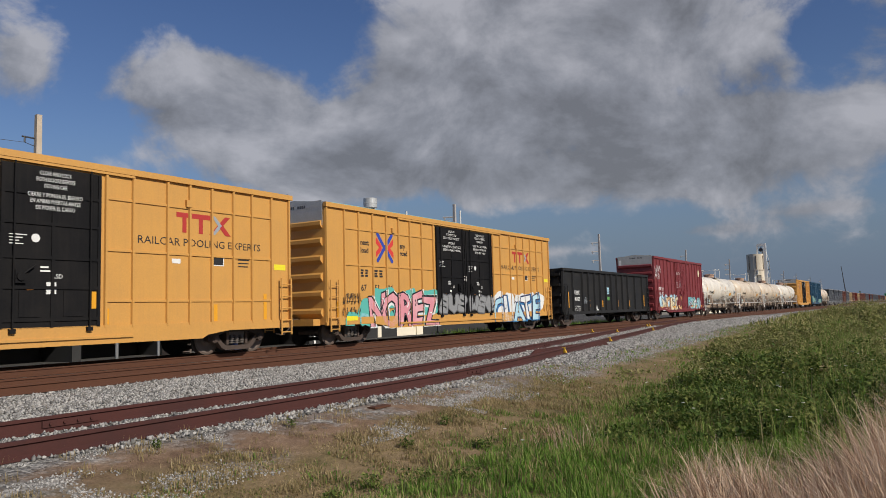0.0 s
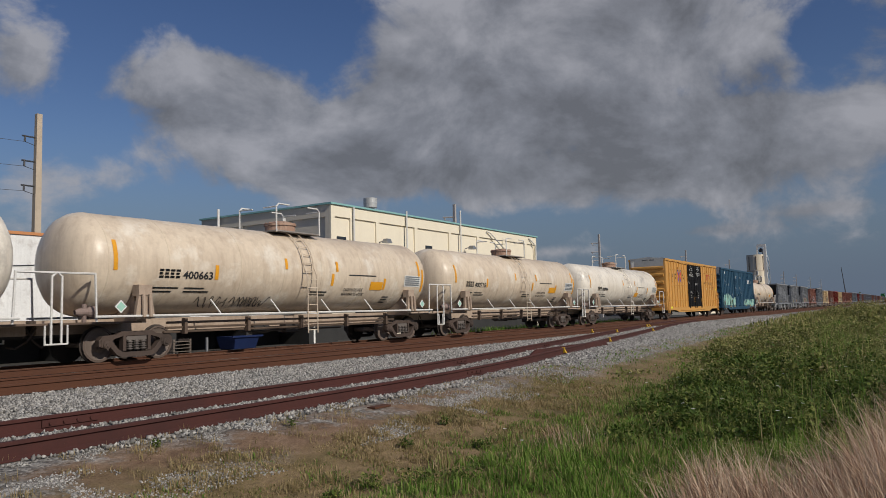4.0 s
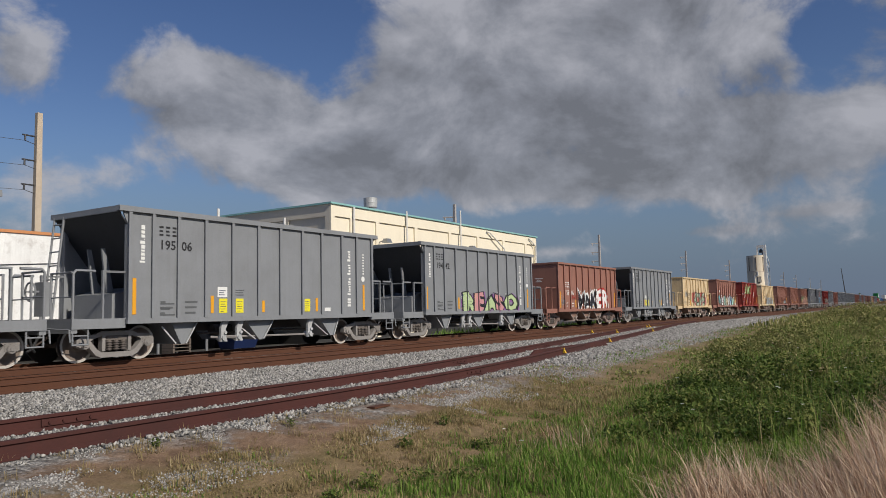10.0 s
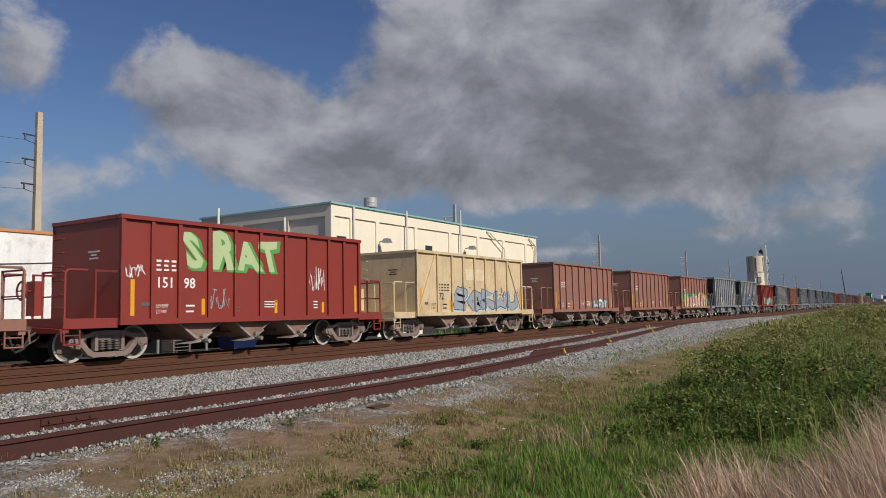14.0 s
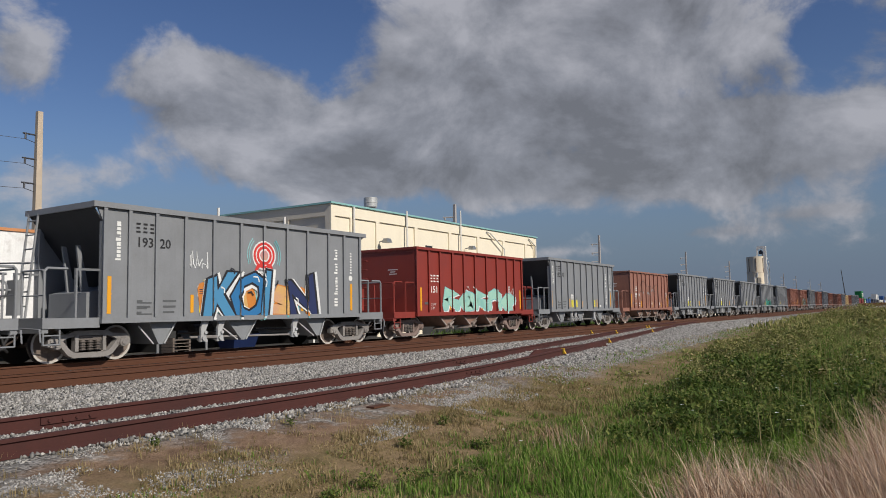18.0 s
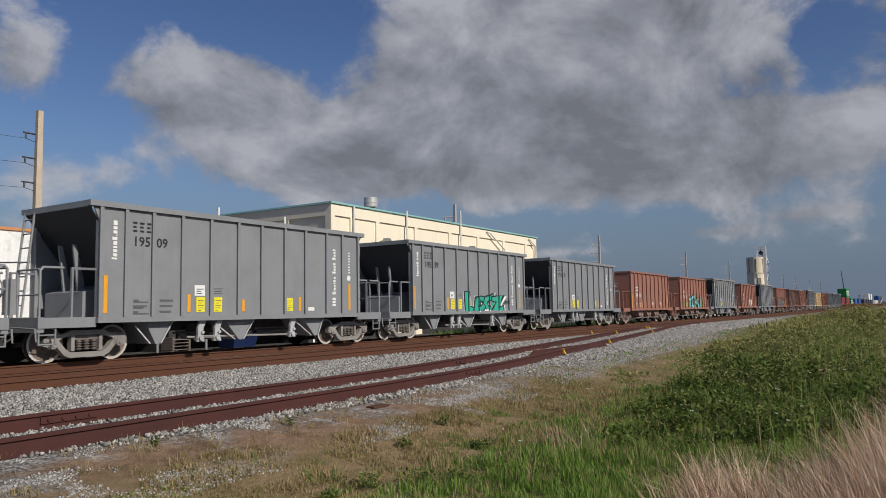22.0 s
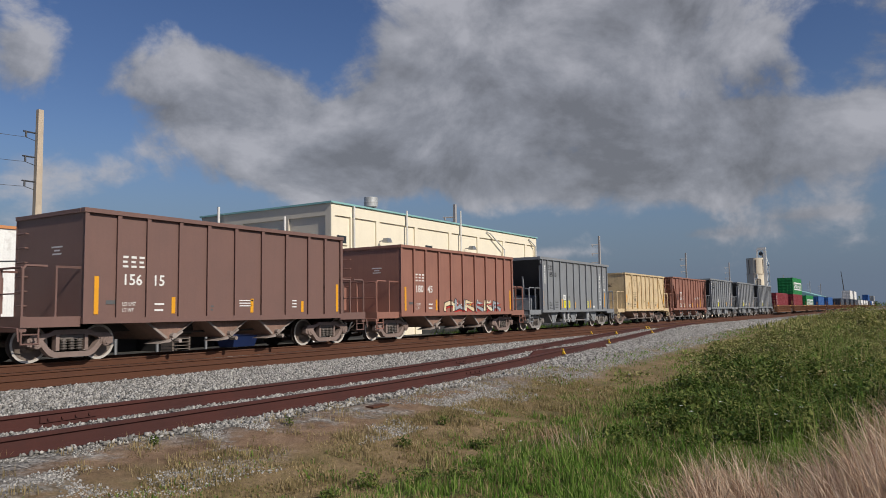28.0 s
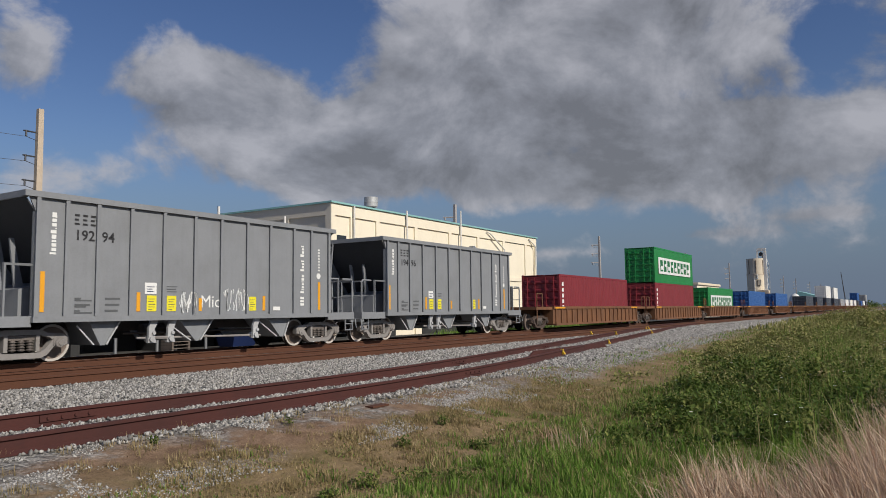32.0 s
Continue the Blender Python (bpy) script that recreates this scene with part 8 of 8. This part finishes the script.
def mark_all():
    c = CARS
    for key, digits, sizes in (("box_a", ("67", "48", "12"), (3.45, 3.6, 1.95, 2.46, 0.82, 0.52)), ("box_b", ("67", "51", "94"), (3.45, 3.6, 1.95, 2.46, 0.82, 0.52)), ("box_c", ("63", "45", "45"), (4.38, 3.66, 1.08, 3.54, 0.82, 0.4))):
        mark_yellow(c[key], digits, sizes)
    b = c["box_b"]
    piece(b, 0.95, 2.3, 0.72, 1.2, 2, ("p_teal", "p_cyan"), "p_teal", 3, "teal spray on yellow boxcar side", y=-1.506, shine="p_teal")
    scrawl(b, 0.9, 1.8, 1.45, 1.85, "p_black", 6, y=-1.506, n=4, w=0.03)
    scrawl(b, 0.9, 1.8, 1.0, 1.35, "p_black", 7, y=-1.506, n=4, w=0.03)
    piece(b, 2.3, 6.95, 0.6, 2.0, 5, ("p_pink",), "p_black", 5, "large pink block tag with black outlines and teal clouds", "p_teal", "p_white", "NOREZ", y=-1.508)
    piece(b, 12.05, 17.3, 0.58, 1.9, 5, ("p_sky", "p_white"), "p_navy", 9, "pale blue and white outlined tag", "p_white", "p_blue", "CLATE", y=-1.508)
    piece(b, 7.15, 9.4, 1.0, 1.9, 3, ("p_ash",), "p_ash_dark", 12, "faded grey tag over the doors", y=-1.556, width=0.34, shine="p_ash")
    piece(b, 9.7, 11.9, 1.0, 1.9, 3, ("p_ash",), "p_ash_dark", 15, "faded grey tag over the doors", y=-1.556, width=0.34, shine="p_ash")
    r = c["box_red"]
    piece(r, 1.9, 7.9, 0.72, 1.95, 5, ("p_cream", "p_apricot", "p_cream"), "p_black", 21, "cream outlined tag with a pale blue haze", "p_sky", "p_white", "MOEDO", y=-1.508)
    piece(r, 10.0, 14.3, 0.72, 1.75, 6, ("p_cyan", "p_sky", "p_mint", "p_white"), "p_navy", 27, "teal and white angular tag with red edging", "p_cyan", "p_red", y=-1.508, width=0.22)
    scrawl(r, 0.1, 1.75, 3.55, 4.3, "p_white", 4, y=-1.52, n=4, w=0.05)
    scrawl(r, 0.2, 1.5, 3.2, 3.6, "p_white", 14, y=-1.52, n=3, w=0.04)
    part("disc", Shape().rod((14.42, -1.476, 4.02), (14.42, -1.482, 4.02), 0.3, 24), M["p_cream"], r, "round cream disc")
    mark_letters(r, 1.2, 2.33, 2, 0.25, 0.26, -1.475, "white")
    mark_letters(r, 1.95, 2.33, 2, 0.25, 0.26, -1.475, "white")
    lettering("728", 1.1, 1.98, 0.32, M["white"], r, -1.495, name="number")
    lettering("920", 1.98, 1.98, 0.32, M["white"], r, -1.495, name="number")
    lettering("CLOSE AND LOCK DOORS\nBEFORE MOVING CAR", 6.28, 3.84, 0.13, M["white"], r, -1.56, width=1.35, name="stencil")
    bars(r, 6.3, 3.0, (0.3, 0.3, 0.3, 0.34), 0.14, 0.06, -1.56)
    bars(r, 12.9, 2.35, (0.22, 0.22, 0.22), 0.1, 0.05, -1.476)
    scrawl(r, 7.0, 7.9, 2.6, 3.2, "p_silver", 8, y=-1.56, n=3, w=0.02)
    for px, w in ((1.5, 0.5), (5.0, 0.7), (10.9, 0.5), (12.7, 0.4), (14.6, 0.4)):
        plate(r, px, 0.9, w, 0.13, "orange", -1.512 if px > 6 and px < 10 else -1.53, "reflector")
    g = c["gondola"]
    mark_letters(g, 1.88, 1.9, 4, 0.16, 0.23, -1.475, "white")
    lettering("41173", 1.88, 1.53, 0.3, M["white"], g, -1.476, fat=0.01, width=0.85, name="number")
    lettering("LD LMT 209300", 1.86, 1.13, 0.13, M["white"], g, -1.476, width=0.92, name="stencil")
    lettering("LT WT    76700", 1.86, 0.99, 0.13, M["white"], g, -1.476, width=0.9, name="stencil")
    lettering("CU FT      4014", 1.86, 0.86, 0.12, M["white"], g, -1.476, width=0.9, name="stencil")
    plate(g, 7.4, 1.95, 0.5, 0.44, "p_sky", -1.476, "logo_panel")
    plate(g, 7.35, 1.55, 0.58, 0.22, "p_green", -1.476, "logo_panel")
    blocks(g, 7.5, 2.05, 3, 0.07, 0.2, 0.05, -1.481, "p_navy")
    bars(g, 5.25, 1.15, (0.4, 0.44, 0.4, 0.46), 0.08, 0.04, -1.476)
    plate(g, 5.55, 0.88, 0.26, 0.1, "white", -1.476, "notice")
    scrawl(g, 3.25, 3.9, 1.3, 1.75, "p_silver", 2, y=-1.476, n=4, w=0.02)
    for key, L, n, digits, seed in (("tank_a", 15.65, 4, "201082", 3), ("tank_b", 15.8, 4, "400663", 4), ("tank_c", 15.3, 4, "400715", 5), ("tank_d", 16.1, 4, "400984", 7), ("tank_e", 15.8, 4, "400912", 6)):
        mark_tank(c[key], L, n, digits, seed)
    u = c["box_blue"]
    piece(u, 0.7, 7.3, 0.66, 2.2, 5, ("p_mint",), "p_navy", 33, "large mint green tag with orange haze", None, "p_apricot", y=-1.508, width=0.46)
    piece(u, 12.0, 18.3, 0.62, 1.75, 6, ("p_mint",), "p_navy", 38, "mint green outlined tag with orange haze", None, "p_brick", y=-1.508, width=0.42)
    mark_letters(u, 1.78, 3.58, 2, 0.19, 0.27, -1.475, "white")
    mark_letters(u, 2.62, 3.6, 1, 0.19, 0.27, -1.475, "white")
    for a, d in ((1.78, "13"), (2.6, "75"), (3.42, "87")):
        lettering(d, a, 3.12, 0.33, M["white"], u, -1.476, fat=0.008, name="number")
    mark_letters(u, 14.78, 3.56, 4, 0.56, 0.46, -1.475, "white", "company_mark", True)
    for a in (7.7, 10.0):
        bars(u, a, 4.2, (0.5, 0.6, 0.45), 0.09, 0.05, -1.523)
        bars(u, a - 0.5, 3.0, (0.4, 0.5, 0.36), 0.1, 0.05, -1.523)
        plate(u, a + 0.4, 2.0, 0.2, 0.26, "white", -1.523, "notice")
        lettering("ASD", a + 0.3, 2.35, 0.13, M["white"], u, -1.523, name="stencil")
    plate(u, 9.25, 2.6, 0.3, 0.24, "white", -1.523, "notice")
    bars(u, 1.8, 4.6, (0.5, 0.6, 0.55), 0.09, 0.05, -1.476)
    for px in (0.5, 4.0, 6.1, 13.0, 15.6, 18.0):
        plate(u, px, 0.82, 0.5, 0.1, "orange", -1.53, "reflector")
    h = CARS_HOPPERS
    scrawl(h[0], 1.05, 2.4, 1.8, 2.75, "p_white", 5, n=3, w=0.05)
    piece(h[2], 3.1, 8.2, 1.12, 2.0, 5, ("p_lime", "p_rose"), "p_black", 41, "lime and pink bubble tag", None, "p_purple", "REASO")
    piece(h[3], 2.95, 6.05, 1.08, 2.3, 3, ("p_black",), "p_white", 43, "black block-letter tag with white edges", None, None, "MAK", shine="p_silver")
    piece(h[3], 6.05, 8.1, 1.08, 2.3, 2, ("p_white",), "p_red", 45, "white block-letter tag with red edges", None, None, "ER", shine="p_red")
    scrawl(h[3], 0.3, 0.95, 1.3, 1.9, "p_silver", 11, n=3)
    scrawl(h[3], 2.1, 2.9, 1.6, 2.0, "p_red", 13, n=3)
    piece(h[5], 3.75, 8.05, 1.1, 2.3, 4, ("p_sage",), "p_black", 47, "large sage green tag with red clouds", "p_dusty_red", "p_rose", "HOVE", width=0.4)
    scrawl(h[5], 1.0, 1.9, 1.9, 2.5, "p_silver", 17, n=3, w=0.06)
    piece(h[6], 0.85, 3.0, 1.06, 2.1, 3, ("p_cyan", "p_ash", "p_white"), "p_black", 51, "cyan and white tag with black outlines", None, width=0.26)
    piece(h[6], 3.5, 9.3, 1.06, 2.1, 6, ("p_mint", "p_cream", "p_white", "p_steel_blue", "p_mint", "p_cream"), "p_black", 53, "pale tag in cream, mint and blue with black shadows", None, "p_white", "LMNVAR", width=0.3)
    lay = Layers(-1.507)
    for coat, fat, dx in (("p_green", 0.12, 0.08), ("p_lime", 0.06, 0.0)):
        for i, ch in enumerate("SRAT"):
            lay.text(ch, 1.95 + i * 0.97 + dx, 2.48 - dx * 0.8, 1.35, coat, fat, 0.03, 0.9)
    lay.put(h[7], "pale green block letters with dark green shadow")
    scrawl(h[7], 0.14, 0.7, 2.15, 2.5, "p_white", 19, n=3)
    scrawl(h[7], 7.0, 7.8, 1.9, 2.7, "p_white", 23, n=4)
    scrawl(h[7], 2.85, 3.55, 1.3, 1.9, "p_silver", 29, n=3)
    piece(h[8], 2.8, 9.1, 1.1, 2.25, 5, ("p_silver",), "p_navy", 57, "silver blue outlined tag on tan wagon", None, "p_sky", width=0.34)
    plate(h[8], 4.0, 2.5, 1.8, 0.5, "p_cream", -1.506, "paint_patch")
    scrawl(h[9], 4.0, 6.0, 1.2, 1.7, "p_white", 31, n=4)
    piece(h[9], 6.2, 8.5, 1.1, 1.75, 3, ("p_sky", "p_white"), "p_black", 59, "small blue and white tag")
    piece(h[11], 0.9, 3.7, 1.08, 2.25, 2, ("p_yellow", "p_rose"), "p_cream", 60, "pink and yellow bubble tag with green clouds", "p_leaf_green", "p_white", width=0.42)
    piece(h[11], 3.8, 9.35, 1.08, 2.3, 4, ("p_rose", "p_apricot", "p_rose", "p_apricot"), "p_cream", 61, "pink and apricot block tag with green clouds", "p_leaf_green", "p_white", "AGUE", width=0.42)
    piece(h[13], 3.0, 7.6, 1.05, 2.05, 5, ("p_orange", "p_apricot"), "p_orange", 62, "orange and yellow flame haze", None, "p_cyan", shine="p_yellow")
    piece(h[13], 3.1, 7.6, 1.06, 2.5, 4, ("p_steel_blue", "p_blue", "p_steel_blue", "p_navy"), "p_black", 63, "blue and black block tag with white edges", None, "p_white", "KOIN", y=-1.536, shine="p_white")
    lay = Layers(-1.507)
    for r, mat in ((0.5, "p_white"), (0.45, "p_red_bright"), (0.36, "p_white"), (0.32, "p_red_bright"), (0.22, "p_white"), (0.17, "p_rose")):
        lay.blob([(5.5 + r * math.cos(a * 0.2618), 2.95 + r * 0.92 * math.sin(a * 0.2618)) for a in range(24)], mat)
    for sx in (-1, 1):
        lay.stroke([(5.5 + sx * 0.35, 2.42), (5.5 + sx * 0.28, 2.6), (5.5 + sx * 0.1, 2.66)], 0.13, "p_red_bright")
        for q in (0.62, 0.7):
            lay.stroke([(5.5 + sx * q * math.cos(a), 2.95 + q * math.sin(a)) for a in (-0.4, -0.1, 0.2, 0.5, 0.8)], 0.03, "p_cyan")
    lay.put(h[13], "round red and white painted swirl")
    scrawl(h[13], 2.65, 3.3, 2.45, 2.95, "p_white", 37, n=3)
    piece(h[14], 2.0, 8.6, 1.08, 2.2, 5, ("p_mint",), "p_cyan", 67, "large mint green tag on red wagon", None, "p_white", width=0.42)
    scrawl(h[14], 8.1, 8.8, 1.4, 2.3, "p_white", 39, n=3)
    lay = Layers(-1.507)
    for pts, w in ((((2.45, 2.3), (2.5, 2.7), (2.85, 3.05), (3.4, 3.1), (3.8, 2.85), (4.0, 2.35)), 0.07), (((2.9, 2.75), (3.25, 2.55), (2.95, 2.3), (2.45, 2.3)), 0.06),
                   (((3.0, 1.95), (3.15, 1.75), (2.85, 1.55)), 0.05), (((1.8, 1.9), (2.2, 2.0), (2.45, 1.75)), 0.05), (((4.45, 2.7), (5.15, 2.7), (5.15, 2.3), (4.45, 2.28), (4.45, 2.7)), 0.07),
                   (((4.4, 2.0), (4.4, 1.25)), 0.05), (((4.95, 2.0), (4.95, 1.25)), 0.05), (((5.6, 2.6), (6.0, 2.8), (6.85, 2.9), (6.88, 1.25)), 0.07), (((5.6, 2.6), (5.65, 2.4), (6.1, 2.3), (6.1, 1.7)), 0.06), (((7.2, 1.65), (7.2, 1.25), (6.88, 1.22)), 0.05)):
        lay.stroke(pts, w, "p_soot")
    for pts, w in ((((4.0, 2.3), (4.3, 2.15), (4.45, 2.2)), 0.14), (((5.2, 2.35), (5.5, 2.5), (5.7, 2.4)), 0.12), (((4.45, 2.15), (5.1, 2.1)), 0.1), (((3.05, 2.15), (3.25, 2.25)), 0.12), (((5.95, 1.6), (6.0, 1.4)), 0.1)):
        lay.stroke(pts, w, "p_dull_blue")
    lay.put(h[16], "large faint sooty outline tag with dull blue smears")
    scrawl(h[16], 1.0, 1.6, 1.7, 2.1, "p_white", 42, n=3)
    scrawl(h[16], 8.95, 9.5, 1.9, 2.3, "p_white", 46, n=3, w=0.025)
    piece(h[20], 4.2, 7.75, 1.12, 1.9, 4, ("p_jade",), "p_black", 71, "green outlined tag with white edge", None, "p_white", "LDGZ", shine="p_rose")
    scrawl(h[20], 7.85, 8.5, 1.4, 1.8, "p_black", 48, n=3)
    lay = Layers(-1.5065)
    for a in range(7):
        cloud(lay, 1.5 + a * 0.95, 2.9 + a * 0.95, 1.02, 1.75 + 0.12 * (a % 3), "p_olive", random.Random(a), 0.12)
    lay.put(h[23], "olive green overspray")
    piece(h[23], 3.2, 7.75, 1.06, 2.2, 5, ("p_cyan", "p_cyan_light"), "p_black", 73, "cyan block tag with soft black edges", None, "p_soot", "TOMSI", y=-1.512)
    lay = Layers(-1.507)
    cloud(lay, 5.2, 6.9, 1.1, 2.0, "p_white", random.Random(8))
    lay.put(h[25], "white painted-over patch")
    scrawl(h[25], 4.4, 7.4, 1.2, 1.7, "p_black", 52, n=4, w=0.02)
    lay = Layers(-1.5065)
    for a, z in ((2.6, 2.0), (4.4, 2.1), (6.0, 2.0), (7.6, 1.5), (8.0, 1.2)):
        cloud(lay, a - 0.65, a + 0.65, max(1.06, z - 0.8), z + 0.35, "p_black", random.Random(int(a)), 0.06)
        cloud(lay, a - 0.55, a + 0.55, max(1.06, z - 0.8), z + 0.22, "p_flame", random.Random(int(a) + 1), 0.06)
    lay.put(h[27], "orange flame haze with black rims")
    piece(h[27], 1.7, 7.4, 1.06, 2.2, 4, ("p_teal_deep", "p_plum"), "p_white", 79, "teal and plum block tag with white edges", None, "p_black", "SGKS", y=-1.513)
    scrawl(h[27], 7.9, 8.8, 1.3, 2.4, "p_black", 54, n=4, w=0.02)
    piece(h[29], 3.2, 8.4, 1.08, 1.65, 6, ("p_cream", "p_silver"), "p_black", 83, "cream and grey tag with red touches", None, "p_red", width=0.3)
    scrawl(h[32], 0.35, 1.25, 1.75, 2.3, "p_black", 56, n=4, w=0.05)
    scrawl(h[32], 6.6, 7.2, 1.8, 2.1, "p_white", 58, n=3)
    scrawl(h[32], 7.6, 8.3, 1.8, 2.1, "p_white", 60, n=3)
    scrawl(h[34], 4.05, 4.6, 1.15, 1.75, "p_white", 62, n=4)
    scrawl(h[34], 5.6, 6.55, 1.2, 1.85, "p_white", 64, n=5)
    lettering("Mic", 4.75, 1.3, 0.5, M["white"], h[34], -1.508, name="spray_tag")
    scrawl(h[24], 7.0, 8.6, 1.4, 2.0, "p_white", 66, n=4)
    for i in (9, 10, 22):
        scrawl(h[i], 2.4, 3.4, 1.4, 1.9, "p_silver", 90 + i, n=3, w=0.02)
    # rusty scratches on the cream wagon
    lay = Layers(-1.507)
    for a, z, dx, dz in ((2.0, 3.25, 0.25, -0.5), (2.45, 3.2, -0.2, -0.45), (2.9, 3.1, 0.22, -0.5), (3.45, 3.15, -0.3, -0.6), (3.1, 2.5, 0.1, -0.25), (2.85, 2.4, 0.5, 0.0), (4.5, 3.0, 0.06, -0.3), (5.0, 2.9, -0.05, -0.4), (6.2, 3.2, -0.12, -0.4), (7.2, 2.8, 0.1, -0.3), (7.6, 2.6, -0.05, -0.3), (4.2, 1.7, 0.3, -0.1), (6.0, 1.5, 0.25, 0.08)):
        lay.stroke([(a, z), (a + dx * 0.5 + 0.02, z + dz * 0.5), (a + dx, z + dz)], 0.022, "p_soot")
    lay.put(h[31], "thin rusty scratches on cream paint", "scratches")
    # container company panels: white panel, plain dark blocks
    for box in BOXES:
        if "green" in box["label"]:
            lay = Layers(-1.2605)
            lay.blob([(1.0, 0.75), (11.2, 0.75), (11.2, 2.1), (1.0, 2.1)], "p_white")
            for i in range(9):
                a = 1.5 + i * 1.05
                lay.blob([(a, 0.95), (a + 0.75, 0.95), (a + 0.75, 1.9), (a, 1.9)], "p_green_dark")
                lay.blob([(a + 0.22, 1.1 + 0.3 * (i % 2)), (a + 0.78, 1.1 + 0.3 * (i % 2)), (a + 0.78, 1.4 + 0.2 * (i % 2)), (a + 0.22, 1.4 + 0.2 * (i % 2))], "p_white")
            lay.put(box, "white panel with dark green blocks", "company_panel")
        elif "maroon" in box["label"]:
            s = Shape()
            for i in range(6):
                s.box(0.35, 0.6, -0.004, 0, 0.5 + i * 0.34, 0.72 + i * 0.34)
            tagged(part("company_mark", s, M["white"], box, at=(0, -1.222, 0)), kind="stuff")


paint("p_green_dark", (0.01, 0.12, 0.04))
mark_all()


# ---- motion of the train ----
def motions():
    rolling = list(CARS.values()) + CARS_HOPPERS + CARS_WELLS + BOXES
    for ob in rolling:
        x, y, z = ob.location
        walk(ob, [(t, pose(x - SPEED * t, y, z)) for t in (0, 16, 32)])
    # every wheelset turns at one speed: the first of each end of a bogie is keyed, the rest share its keys
    lead = {}
    turn = -math.degrees(SPEED / FPS / WR)
    for ob in rolling:
        for w in ob.children_recursive:
            if not w.name.startswith("wheelset"):
                continue
            key = round(w.location.x, 2)
            if key not in lead:
                x, y, z = w.location
                walk(w, [(i / FPS, pose(x, y, z, 0, turn * i, 0)) for i in range(32 * FPS + 1)])
                lead[key] = w.animation_data
            else:
                w.rotation_mode = "QUATERNION"
                d = w.animation_data_create()
                d.action = lead[key].action
                d.action_slot = lead[key].action_slot


motions()
